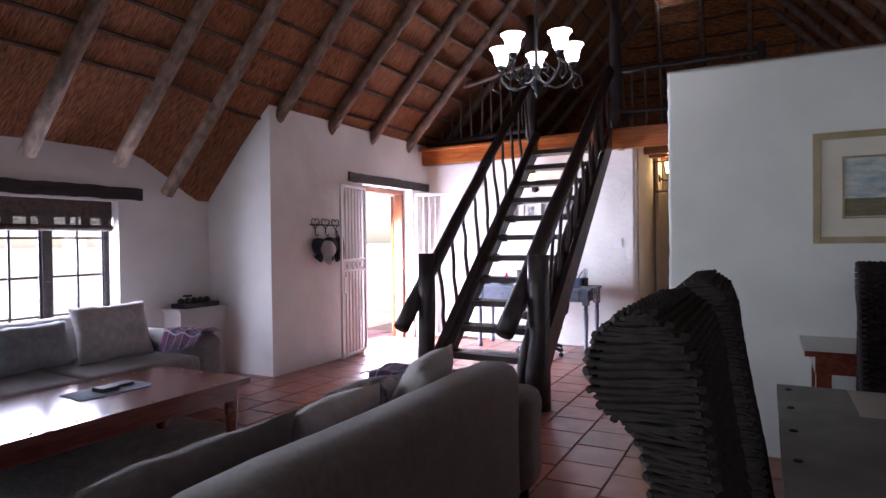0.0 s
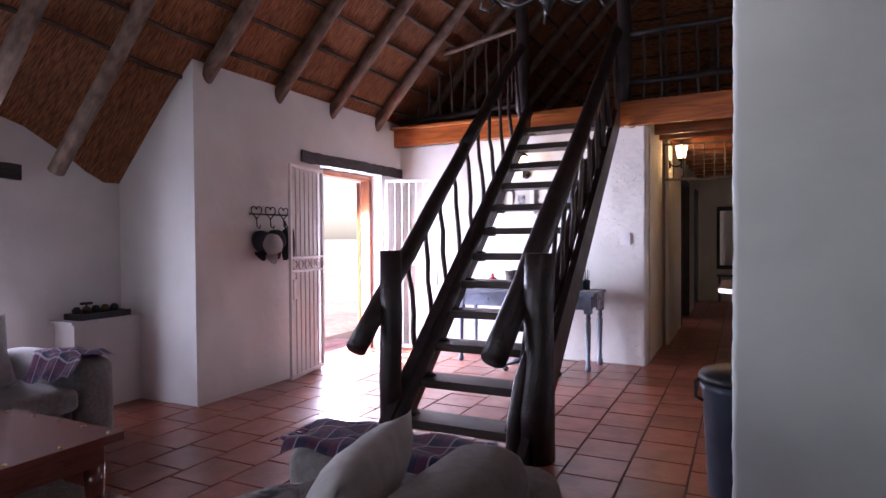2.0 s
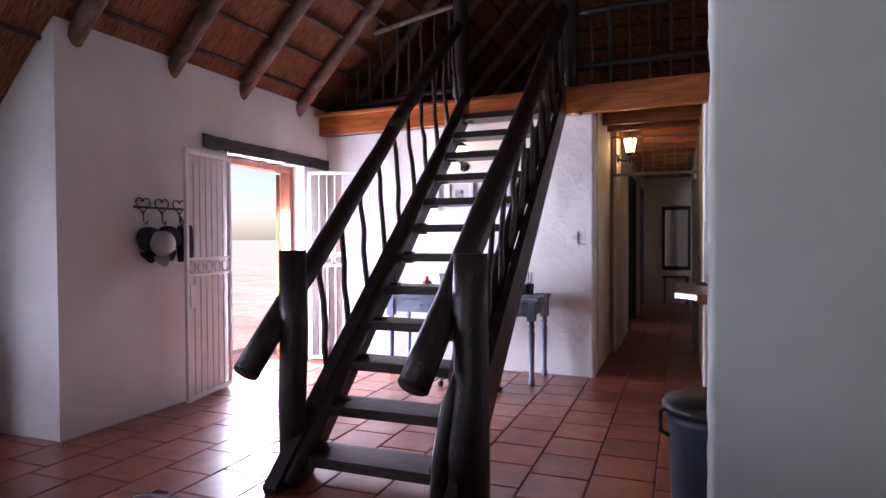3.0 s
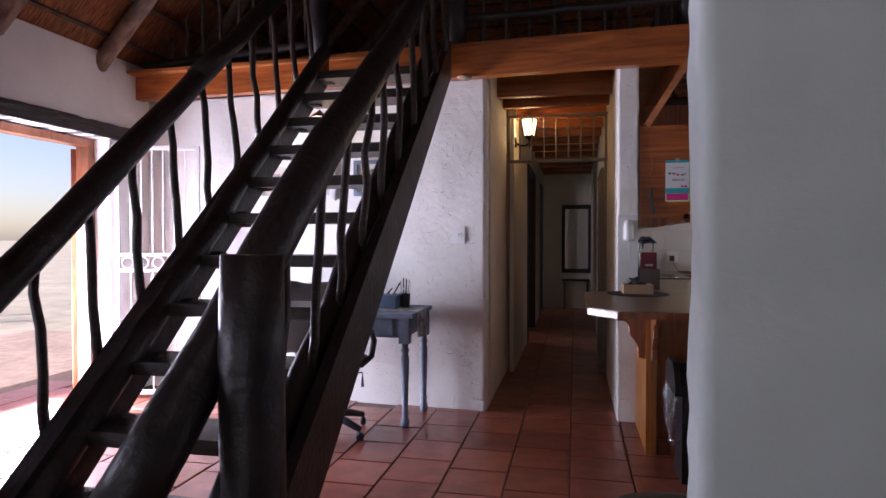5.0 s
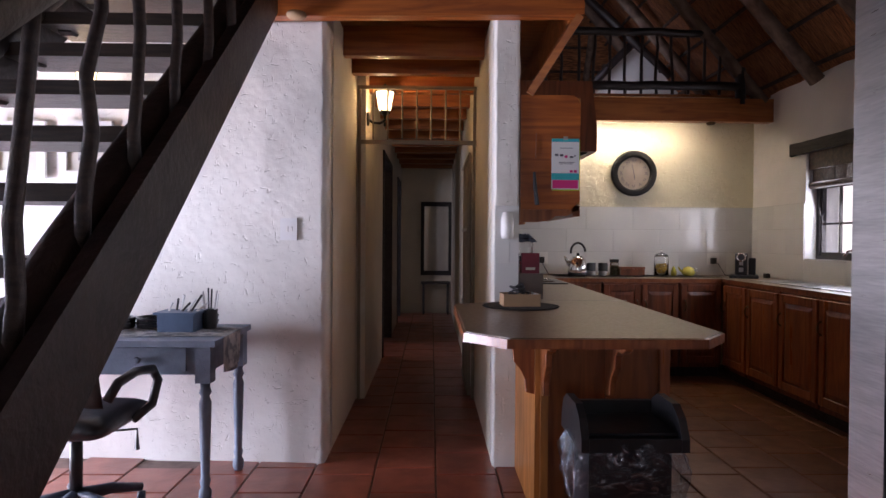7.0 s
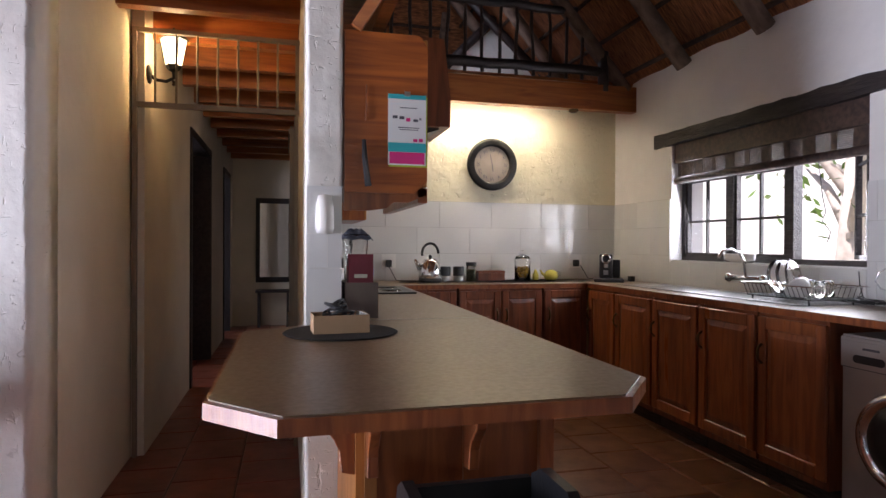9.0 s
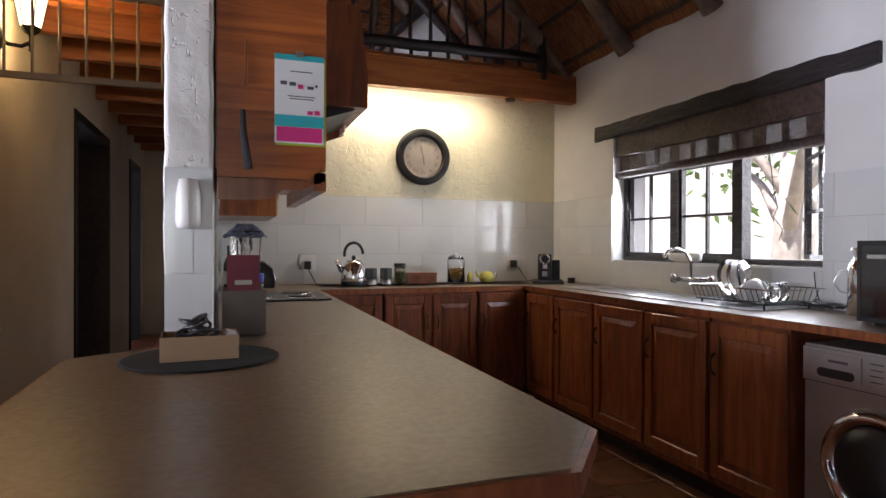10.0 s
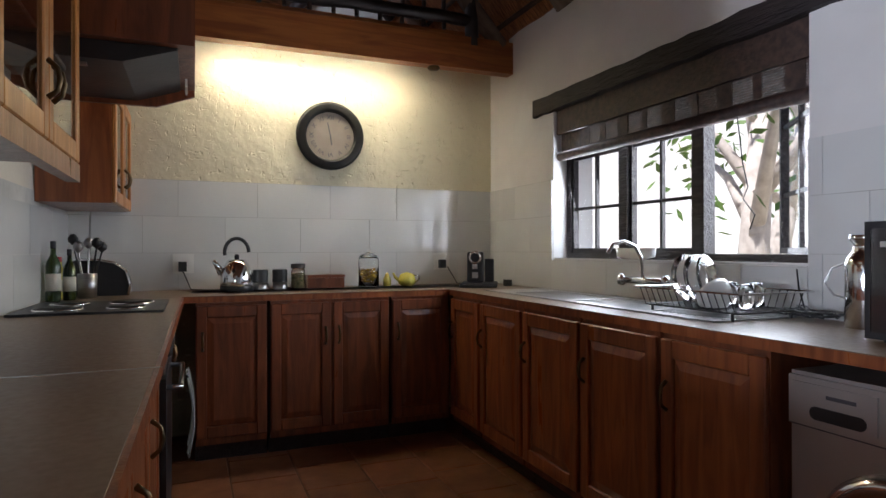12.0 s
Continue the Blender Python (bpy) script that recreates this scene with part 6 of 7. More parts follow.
# things on the back worktop
Z = 0.932
ket = thing("kettle", (2.04, 11.5, Z), "polished steel kettle with a black arched handle", "kettle")
part("body", lathe([(0.092, 0.02), (0.10, 0.05), (0.095, 0.10), (0.075, 0.16), (0.05, 0.195), (0.0, 0.20)], (2.04, 11.5, Z), 28), M_CHROME, ket, smooth=True)
part("base", lathe([(0.095, 0), (0.098, 0.005), (0.096, 0.045), (0.09, 0.052)], (2.04, 11.5, Z), 28), M_BLACK, ket, smooth=True)
part("lid_knob", lathe([(0.012, 0), (0.016, 0.015), (0.010, 0.03), (0, 0.032)], (2.04, 11.5, Z + 0.198), 12), M_BLACK, ket)
part("handle", pole([(2.04 - 0.07 * math.cos(a), 11.5, Z + 0.22 + 0.085 * math.sin(a) + 0.02) for a in [math.pi * k / 14 for k in range(-1, 15)]], 0.011, 8), M_BLACK, ket, smooth=True)
part("spout", pole([(1.955, 11.5, Z + 0.11), (1.92, 11.5, Z + 0.17), (1.905, 11.5, Z + 0.19)], [0.024, 0.016, 0.013], 10), M_CHROME, ket, smooth=True)
for x in (2.185, 2.305):
    c = thing("canister", (x, 11.56, Z), "black ribbed canister with a steel band", "canister")
    part("body", lathe([(0.045, 0), (0.046, 0.005), (0.046, 0.05), (0.044, 0.05)], (x, 11.56, Z), 22), M_STEEL, c, smooth=True)
    part("top", lathe([(0.047, 0.05), (0.047, 0.125), (0.043, 0.13), (0, 0.13)], (x, 11.56, Z), 22), M_BLACK, c)
spj = thing("spice_jar", (2.42, 11.57, Z), "glass jar of dried herbs with a black lid", "jar")
M_HERB = mat("dried_herbs", (0.10, 0.12, 0.06), (0.30, 0.26, 0.16), rough=0.9, scale=60, bump=0.4)
part("glass", lathe([(0.044, 0), (0.044, 0.12), (0.035, 0.135)], (2.42, 11.57, Z), 20), M_GLASS, spj, smooth=True)
part("herbs", lathe([(0.04, 0.003), (0.04, 0.10), (0, 0.105)], (2.42, 11.57, Z), 18), M_HERB, spj)
part("lid", lathe([(0.046, 0.135), (0.046, 0.165), (0.0, 0.168)], (2.42, 11.57, Z), 20), M_BLACK, spj)
tb = thing("tea_box", (2.60, 11.6, Z), "low dark red wooden tea box", "box")
part("body", box(2.48, 2.72, 11.55, 11.66, Z, Z + 0.07), M_CABD, tb, bevel=0.003)
part("lid", box(2.477, 2.723, 11.547, 11.663, Z + 0.071, Z + 0.09), M_CABD, tb, bevel=0.003)
jar = thing("glass_jar", (2.885, 11.55, Z), "lidded glass jar half full of yellow sweets", "jar")
M_SWEET = mat("yellow_sweets", (0.62, 0.40, 0.03), (0.30, 0.17, 0.03), rough=0.5, scale=45, bump=0.4, contrast=(0.45, 0.55))
part("glass", lathe([(0.068, 0), (0.070, 0.01), (0.070, 0.19), (0.062, 0.205), (0.060, 0.205), (0.067, 0.188), (0.067, 0.012), (0, 0.010)], (2.885, 11.55, Z), 26), M_GLASS, jar, smooth=True)
bm = bmesh.new()
for i in range(46):
    a, r = RNG.uniform(0, 6.28), 0.052 * math.sqrt(RNG.random())
    z = Z + 0.02 + 0.10 * (i / 46)
    bmesh.ops.create_icosphere(bm, subdivisions=1, radius=0.014, matrix=Matrix.Translation((2.885 + r * math.cos(a), 11.55 + r * math.sin(a), z)) @ Matrix.Rotation(a, 4, "X") @ Matrix.Diagonal((1.2, 0.8, 0.7, 1)))
part("sweets", bm, M_SWEET, jar, smooth=True)
part("lid", lathe([(0.062, 0.206), (0.064, 0.212), (0.045, 0.225), (0.012, 0.232), (0.010, 0.245), (0.016, 0.255), (0.010, 0.268), (0, 0.27)], (2.885, 11.55, Z), 22), M_GLASS, jar, smooth=True)
tp = thing("teapot", (3.16, 11.56, Z), "small yellow glass teapot", "teapot")
M_TEA = mat("yellow_glaze", (0.62, 0.52, 0.10), (0.50, 0.42, 0.08), rough=0.15, bump=0)
part("body", lathe([(0.035, 0), (0.06, 0.025), (0.062, 0.05), (0.045, 0.085), (0.02, 0.095), (0, 0.10)], (3.16, 11.56, Z), 22), M_TEA, tp, smooth=True)
part("spout", pole([(3.11, 11.56, Z + 0.04), (3.075, 11.56, Z + 0.065), (3.06, 11.56, Z + 0.095)], [0.014, 0.010, 0.007], 8), M_TEA, tp, smooth=True)
part("handle", pole([(3.21, 11.56, Z + 0.075), (3.245, 11.56, Z + 0.075), (3.25, 11.56, Z + 0.045), (3.22, 11.56, Z + 0.025)], 0.006, 8), M_CHROME, tp, smooth=True)
for x in (3.03,):
    t = thing("honey_jar", (x, 11.6, Z), "small amber glass jar beside the teapot", "jar")
    part("glass", lathe([(0.026, 0), (0.028, 0.05), (0.018, 0.07), (0.012, 0.09), (0.0, 0.10)], (x, 11.6, Z), 16), M_TEA, t, smooth=True)
run = drape(4, 30, lambda u, v: Vector((1.78 + 1.72 * v, 11.40 + 0.22 * u + 0.01 * math.sin(v * 30), Z + 0.003)), 0.0025)
part("shelf_cloth", run, M_LACE, None, "thin pale cloth runner under the jars on the worktop", smooth=True, category="cloth")
cof = thing("coffee_machine", (3.60, 11.38, Z), "black capsule coffee machine with a chrome lever", "coffee machine")
cmz = pose(3.60, 11.38, Z, 0, 0, -28)
part("body", placed(box(-0.055, 0.055, -0.08, 0.16, 0.03, 0.24), cmz), M_BLACK, cof, bevel=0.018, seg=3)
part("tank", placed(box(0.062, 0.125, 0.02, 0.15, 0.03, 0.19), cmz), M_BLACK, cof, bevel=0.01, seg=2)
part("base", placed(box(-0.10, 0.15, -0.16, 0.17, 0.0, 0.028), cmz), M_BLACK, cof, bevel=0.006)
part("front_ring", placed(placed(ring((0, 0, 0), 0.036, 0.009, "y", 24), Matrix.Translation((0, -0.083, 0.20))), cmz), M_CHROME, cof, smooth=True)
part("spout", placed(box(-0.018, 0.018, -0.13, -0.082, 0.12, 0.16), cmz), M_CHROME, cof, bevel=0.004)
part("badge", placed(box(-0.02, 0.02, -0.0835, -0.0805, 0.06, 0.10), cmz), M_STEEL, cof)
part("power_cable", pole([(3.72, 11.45, Z + 0.02), (3.70, 11.6, Z + 0.006), (3.60, 11.70, Z + 0.006), (3.54, 11.74, 1.06)], 0.004, 6), M_BLACK, None, "thin black appliance cord along the worktop", category="cable")
part("plug_head", box(3.80, 3.84, 11.30, 11.35, Z, Z + 0.045), M_BLACK, None, "loose black plug on the worktop", bevel=0.008, category="plug")
part("power_cable", pole([(1.73, 11.75, 1.06), (1.78, 11.66, Z + 0.01), (1.86, 11.62, Z + 0.006), (1.95, 11.55, Z + 0.006)], 0.004, 6), M_BLACK, None, "thin black appliance cord along the worktop", category="cable")
toast = thing("toaster", (1.31, 11.5, Z), "black rounded toaster with a curved edge", "toaster")
prof = [(1.17, 0), (1.45, 0), (1.46, 0.06), (1.44, 0.14), (1.38, 0.185), (1.30, 0.20), (1.20, 0.20), (1.17, 0.19)]
part("body", prism([(x, 11.42, Z + z) for x, z in prof], (0, 0.16, 0)), M_BLACK, toast, bevel=0.012, seg=2)
part("trim", pole([(x + 0.003, 11.415, Z + z) for x, z in prof[1:7]], 0.006, 6), M_CHROME, toast, smooth=True)


def bottle(x, y, r, h, m, label, cap=M_BLACK):
    b = thing("bottle", (x, y, Z), label, "bottle")
    part("glass", lathe([(r * 0.9, 0), (r, 0.008), (r, h * 0.58), (r * 0.8, h * 0.68), (r * 0.36, h * 0.78), (r * 0.33, h * 0.94), (0, h * 0.94)], (x, y, Z), 18), m, b, smooth=True)
    part("cap", lathe([(r * 0.38, h * 0.88), (r * 0.38, h), (0, h)], (x, y, Z), 14), cap, b)
    part("label_band", lathe([(r * 1.02, h * 0.18), (r * 1.02, h * 0.46)], (x, y, Z), 18), M_LINEN, b, smooth=True)


bottle(1.15, 11.10, 0.034, 0.30, M_BOTTLE, "dark green glass bottle beside the hob")
bottle(1.21, 11.16, 0.03, 0.26, M_BOTTLE, "dark green glass bottle beside the hob")
bottle(1.15, 11.26, 0.028, 0.22, M_TEA, "amber sauce bottle with a red cap beside the hob", M_RED)
ut = thing("utensil_jar", (1.27, 11.30, Z), "glass jar of kitchen utensils beside the hob", "utensil jar")
part("jar", lathe([(0.045, 0), (0.048, 0.13), (0.044, 0.13), (0.040, 0.008), (0, 0.008)], (1.27, 11.30, Z), 20), M_STEEL, ut, smooth=True)
for i in range(5):
    a = i * 1.3 + 0.3
    e = Vector((1.27 + 0.07 * math.cos(a), 11.30 + 0.06 * math.sin(a), Z + 0.25 + 0.02 * (i % 3)))
    s = Vector((1.27 + 0.015 * math.cos(a), 11.30 + 0.015 * math.sin(a), Z + 0.02))
    t = part("handle", pole([s, e], 0.005, 6), M_STEEL if i % 2 else M_BLACK, ut)
    part("spoon", lathe([(0.002, 0), (0.024, 0.02), (0.026, 0.04), (0.012, 0.06), (0, 0.062)], e - Vector((0, 0, 0.01)), 12), M_STEEL if i % 2 else M_BLACK, t, smooth=True)

# peninsula clutter
pm = lathe([(0.195, 0), (0.20, 0.003), (0.195, 0.006), (0, 0.006)], (1.065, 8.70, Z), 44)
part("round_mat", pm, M_MATB, None, "round black mat on the breakfast counter", category="mat")
cb = thing("card_box", (1.06, 8.70, Z + 0.006), "brown cardboard tray heaped with black cables", "box")
cbm = pose(1.06, 8.70, Z + 0.006, 0, 0, 3)
for a, b, c, d in ((-0.095, 0.095, -0.065, -0.062), (-0.095, 0.095, 0.062, 0.065), (-0.095, -0.092, -0.062, 0.062), (0.092, 0.095, -0.062, 0.062)):
    part("side", placed(box(a, b, c, d, 0.0, 0.062), cbm), M_CARD, cb)
part("bottom", placed(box(-0.091, 0.091, -0.061, 0.061, 0.0, 0.004), cbm), M_CARD, cb)
for i in range(12):
    c = Vector((1.06 + RNG.uniform(-0.03, 0.03), 8.70 + RNG.uniform(-0.02, 0.02), Z + 0.055 + 0.0045 * i))
    rr = RNG.uniform(0.028, 0.05) * (1 - 0.03 * i)
    bm = ring((0, 0, 0), rr, 0.0042, "z", 20)
    part("cable_loop", placed(bm, Matrix.Translation(c) @ Matrix.Rotation(RNG.uniform(-0.5, 0.5), 4, "X") @ Matrix.Rotation(RNG.uniform(-0.5, 0.5), 4, "Y")), M_BLACK, cb, smooth=True)
part("paper_slip", placed(box(0.045, 0.075, -0.03, 0.03, 0.055, 0.085), cbm @ Matrix.Rotation(0.3, 4, "Y")), M_PAPER, cb)

rack = thing("book_box", (1.19, 9.20, Z), "grey wooden box of cookbooks and packets on the counter", "book box")
M_GBOX = mat("grey_brown_board", (0.17, 0.13, 0.115), (0.13, 0.10, 0.09), rough=0.6, scale=6, bump=0.1)
for q in ((1.115, 1.255, 9.10, 9.11, 0.15), (1.115, 1.255, 9.30, 9.31, 0.15), (1.115, 1.125, 9.111, 9.299, 0.15), (1.245, 1.255, 9.111, 9.299, 0.08)):
    part("side", box(q[0], q[1], q[2], q[3], Z, Z + q[4]), M_GBOX, rack)
M_BOOK = mat("maroon_cover", (0.22, 0.02, 0.045), rough=0.5, bump=0)
M_BOOK2 = mat("pink_cover", (0.42, 0.12, 0.14), rough=0.5, bump=0)
for i, (y0, y1, h, m, nm) in enumerate(((9.115, 9.145, 0.27, M_BOOK, "maroon cookbook"), (9.15, 9.165, 0.20, M_BOOK2, "pink cookbook"), (9.17, 9.185, 0.22, M_RED, "red cookbook"), (9.19, 9.20, 0.25, M_BLACK, "black folder"))):
    b = thing("book", (1.18, y0, Z + 0.01), nm + " standing in the counter box", "book")
    part("cover", box(1.13, 1.235, y0, y1, Z + 0.006, Z + h), m, b, bevel=0.002)
    part("title_bar", box(1.155, 1.21, y0 - 0.0012, y0 - 0.0002, Z + h - 0.10, Z + h - 0.085), M_LINEN, b)
for i, (x, y, h, m, cm2) in enumerate(((1.165, 9.225, 0.20, M_PAPER, M_RED), (1.205, 9.23, 0.21, M_RED, mat("orange_plastic", (0.8, 0.18, 0.02), rough=0.4, bump=0)), (1.235, 9.27, 0.20, M_GLASS, mat("blue_plastic", (0.03, 0.06, 0.5), rough=0.4, bump=0)), (1.18, 9.275, 0.23, M_PAPER, mat("yellow_plastic", (0.75, 0.55, 0.02), rough=0.4, bump=0)))):
    b = thing("spice_shaker", (x, y, Z + 0.008), "plastic spice shaker with a bright cap", "shaker")
    part("body", lathe([(0.022, 0.008), (0.022, h - 0.035), (0.018, h - 0.03)], (x, y, Z), 14), m, b)
    part("cap", lathe([(0.023, h - 0.03), (0.023, h), (0, h)], (x, y, Z), 14), cm2, b)
jug = thing("glass_dispenser", (1.20, 9.50, Z), "tall fluted glass vase covered with crumpled film", "vase")
part("glass", lathe([(0.055, 0), (0.06, 0.02), (0.05, 0.06), (0.055, 0.20), (0.062, 0.33), (0.068, 0.36), (0.065, 0.36), (0.058, 0.33), (0.05, 0.20), (0.045, 0.06), (0, 0.05)], (1.20, 9.50, Z), 22), M_GLASS, jug, smooth=True)
film = drape(10, 24, lambda u, v: Vector((1.20 + (0.03 + 0.055 * u) * math.cos(2 * math.pi * v), 9.50 + (0.03 + 0.055 * u) * math.sin(2 * math.pi * v), Z + 0.385 - 0.05 * u + 0.006 * math.sin(v * 44 + u * 5))), 0.001)
M_FILM = mat("crumpled_film", (0.45, 0.50, 0.62), (0.20, 0.24, 0.36), rough=0.2, metal=0.5, scale=20, bump=0.6, bscale=40)
part("film_cover", film, M_FILM, jug)

# sink side
# Darker than the rim steel: the bowls' inner shade is put into the colour.
M_SINK = mat("shaded_bowl_steel", (0.22, 0.22, 0.22), rough=0.3, metal=1, bump=0)
sink = thing("sink", (3.66, 10.28, Z), "stainless steel double-bowl sink with a draining board", "sink")
for q in ((3.455, 3.50, 9.16, 10.94), (3.80, 3.86, 9.16, 10.94), (3.50, 3.80, 10.66, 10.94), (3.50, 3.80, 10.07, 10.13), (3.50, 3.80, 9.16, 9.56)):
    part("rim", box(q[0], q[1], q[2], q[3], Z + 0.0005, Z + 0.006), M_STEEL, sink)
# Bowls are flat sheets without depth, shaded by their colour.
for a, b in ((9.565, 10.065), (10.135, 10.655)):
    part("bowl", box(3.505, 3.795, a, b, Z + 0.001, Z + 0.0035), M_SINK, sink)
for i in range(9):
    part("drain_rib", box(3.52, 3.78, 9.18 + 0.042 * i, 9.192 + 0.042 * i, Z + 0.0062, Z + 0.009), M_STEEL, sink)
tap = thing("mixer_tap", (3.87, 10.20, Z), "chrome mixer tap with a high curved spout", "tap")
part("body", pole([(3.905, 10.07, 1.03), (3.86, 10.09, 1.03), (3.86, 10.33, 1.03), (3.905, 10.35, 1.03)], 0.017, 10), M_CHROME, tap, smooth=True)
part("spout", pole([(3.86, 10.21, 1.03), (3.85, 10.21, 1.14), (3.82, 10.22, 1.20), (3.76, 10.23, 1.225), (3.70, 10.24, 1.21), (3.675, 10.245, 1.17)], 0.010, 10), M_CHROME, tap, smooth=True)
for y in (10.05, 10.37):
    part("lever", lathe([(0.010, -0.03), (0.026, -0.02), (0.026, 0.015), (0.012, 0.03), (0, 0.03)], (3.86, y, 1.03), 12), M_CHROME, tap, smooth=True)
tap.location.y -= 0.22
dr = thing("dish_rack", (3.68, 9.45, Z), "black wire dish rack with washed dishes", "dish rack")
for z in (Z + 0.03, Z + 0.10):
    g = 0.0 if z < 1 else 0.03
    part("hoop", pole([(3.53 - g, 9.26 - g, z), (3.84 + g, 9.26 - g, z), (3.84 + g, 9.72 + g, z), (3.53 - g, 9.72 + g, z), (3.53 - g, 9.26 - g, z)], 0.0035, 6), M_IRON if z < 1 else M_CHROME, dr)
for i in range(15):
    y = 9.27 + 0.032 * i
    part("wire", pole([(3.50, y, Z + 0.10), (3.53, y, Z + 0.03), (3.84, y, Z + 0.03), (3.87, y, Z + 0.10)], 0.0022, 5), M_IRON, dr)
for x in (3.54, 3.83):
    for y in (9.29, 9.69):
        part("foot", pole([(x, y, Z), (x, y, Z + 0.03)], 0.006, 6), M_BLACK, dr)
for i in range(3):
    p = thing("glass_plate", (3.68, 9.62 - 0.04 * i, Z + 0.04), "clear glass plate standing in the dish rack", "plate")
    pl = lathe([(0.0, 0), (0.06, 0.0), (0.095, 0.012), (0.10, 0.014), (0.06, 0.006), (0, 0.006)], seg=28)
    part("plate_body", placed(pl, Matrix.Translation((3.68, 9.64 - 0.045 * i, Z + 0.135)) @ Matrix.Rotation(radians(78), 4, "X") @ Matrix.Rotation(radians(10 * i), 4, "Y")), M_GLASS, p, smooth=True)
M_CHINA = mat("white_china", (0.74, 0.72, 0.69), (0.70, 0.69, 0.66), rough=0.15, bump=0)
bowl = lathe([(0.03, 0), (0.055, 0.02), (0.07, 0.06), (0.072, 0.075), (0.066, 0.06), (0.05, 0.024), (0, 0.018)], seg=26)
part("bowl", placed(bowl, Matrix.Translation((3.66, 9.44, Z + 0.04)) @ Matrix.Rotation(radians(-50), 4, "X") @ Matrix.Translation((0, 0, 0.0))), M_CHINA, None, "white china bowl tipped in the dish rack", smooth=True, category="bowl")
for x, y in ((3.76, 9.50), (3.78, 9.40), (3.66, 9.34)):
    part("tumbler", lathe([(0.034, 0), (0.026, 0.085), (0, 0.087)], (x, y, Z + 0.04), 16), M_GLASS, None, "upturned glass tumbler in the dish rack", smooth=True, category="glass")
sd = lathe([(0.05, 0), (0.085, 0.01), (0.09, 0.045), (0.084, 0.045), (0.078, 0.014), (0, 0.012)], seg=30)
part("soap_dish", placed(sd, Matrix.Translation((3.97, 10.18, 1.134)) @ Matrix.Diagonal((0.55, 1, 1, 1)) @ Matrix.Diagonal((0.9, 1.7, 1.3, 1))), M_CHINA, None, "white oval china dish on the window sill", smooth=True, category="dish")
for ob in list(scene.collection.objects):
    if ob.parent is None and ob.name.split(".")[0] in ("dish_rack", "glass_plate", "bowl", "tumbler"):
        ob.location.y -= 0.13
mc = thing("milk_can", (3.80, 8.76, Z), "polished steel milk can with a wire handle", "canister")
part("body", lathe([(0.064, 0), (0.068, 0.008), (0.068, 0.20), (0.062, 0.225), (0.045, 0.25), (0.043, 0.27), (0.055, 0.285), (0.055, 0.30), (0, 0.30)], (3.80, 8.76, Z), 30), M_CHROME, mc, smooth=True)
part("handle", pole([(3.80, 8.83, Z + 0.21), (3.79, 8.875, Z + 0.19), (3.78, 8.895, Z + 0.14), (3.79, 8.87, Z + 0.10), (3.80, 8.83, Z + 0.09)], 0.004, 6), M_STEEL, mc)
mc.location.y += 0.10
fry = thing("air_fryer", (3.70, 8.15, Z), "black countertop oven with a glass front", "appliance")
part("body", box(3.50, 3.90, 7.93, 8.36, Z + 0.01, Z + 0.33), M_BLACK, fry, bevel=0.012, seg=2)
part("front", box(3.492, 3.4998, 7.95, 8.34, Z + 0.03, Z + 0.31), M_GLASS, fry)
part("handle", box(3.470, 3.488, 8.0, 8.30, Z + 0.26, Z + 0.275), M_CHROME, fry, bevel=0.004)
for x in (3.54, 3.87):
    for y in (7.97, 8.32):
        part("foot", pole([(x, y, Z), (x, y, Z + 0.012)], 0.012, 8), M_BLACK, fry)
fry.location.y += 0.32
for k in range(4):
    R2 = random.Random(k + 3)
    cx, cy, turn = 3.83, 9.03 + 0.035 * k, R2.uniform(0, 6)
    pts = [(3.90, 9.19, 1.11), (3.885, 9.17, 1.04), (3.87, 9.14, Z + 0.05)] if k < 2 else [(cx, cy, Z + 0.05)]
    for j in range(22):
        a = turn + j * 0.62
        rr = 0.045 + 0.022 * math.sin(j * 0.9 + k)
        pts.append((cx + rr * 0.7 * math.cos(a), cy + rr * 1.5 * math.sin(a), Z + 0.012 + 0.022 * abs(math.sin(j * 0.5 + k))))
    part("charger_cable", pole(pts, 0.0032, 6), M_BLACK, None, "tangled thin black cable by the sink window", smooth=True, category="cable")
part("blind_cord", pole([(3.96, 9.52, 1.80), (3.965, 9.49, 1.55), (3.96, 9.46, 1.45), (3.955, 9.48, 1.40), (3.965, 9.43, 1.33), (3.96, 9.45, 1.27)], 0.003, 6), M_BLACK, None, "dark blind cord hanging in the window", category="cord")

# ---- bins, fridge ----
rb = thing("round_bin", (0.90, 5.90, 0), "slate blue round plastic rubbish bin with a domed lid", "rubbish bin")
part("body", lathe([(0.15, 0), (0.165, 0.01), (0.195, 0.54), (0.205, 0.56), (0.205, 0.60)], (0.90, 5.90, 0), 32), M_BLUEP, rb, smooth=True)
part("lid", lathe([(0.215, 0.60), (0.218, 0.625), (0.20, 0.65), (0.12, 0.675), (0.0, 0.68)], (0.90, 5.90, 0), 32), M_BLACK, rb, smooth=True)
for a in (200, 20):
    c, s = math.cos(radians(a)), math.sin(radians(a))
    part("clip", pole([(0.90 + 0.20 * c, 5.90 + 0.20 * s, 0.50), (0.90 + 0.235 * c, 5.90 + 0.235 * s, 0.52), (0.90 + 0.235 * c, 5.90 + 0.235 * s, 0.60), (0.90 + 0.215 * c, 5.90 + 0.215 * s, 0.61)], 0.01, 6), M_BLACK, rb)

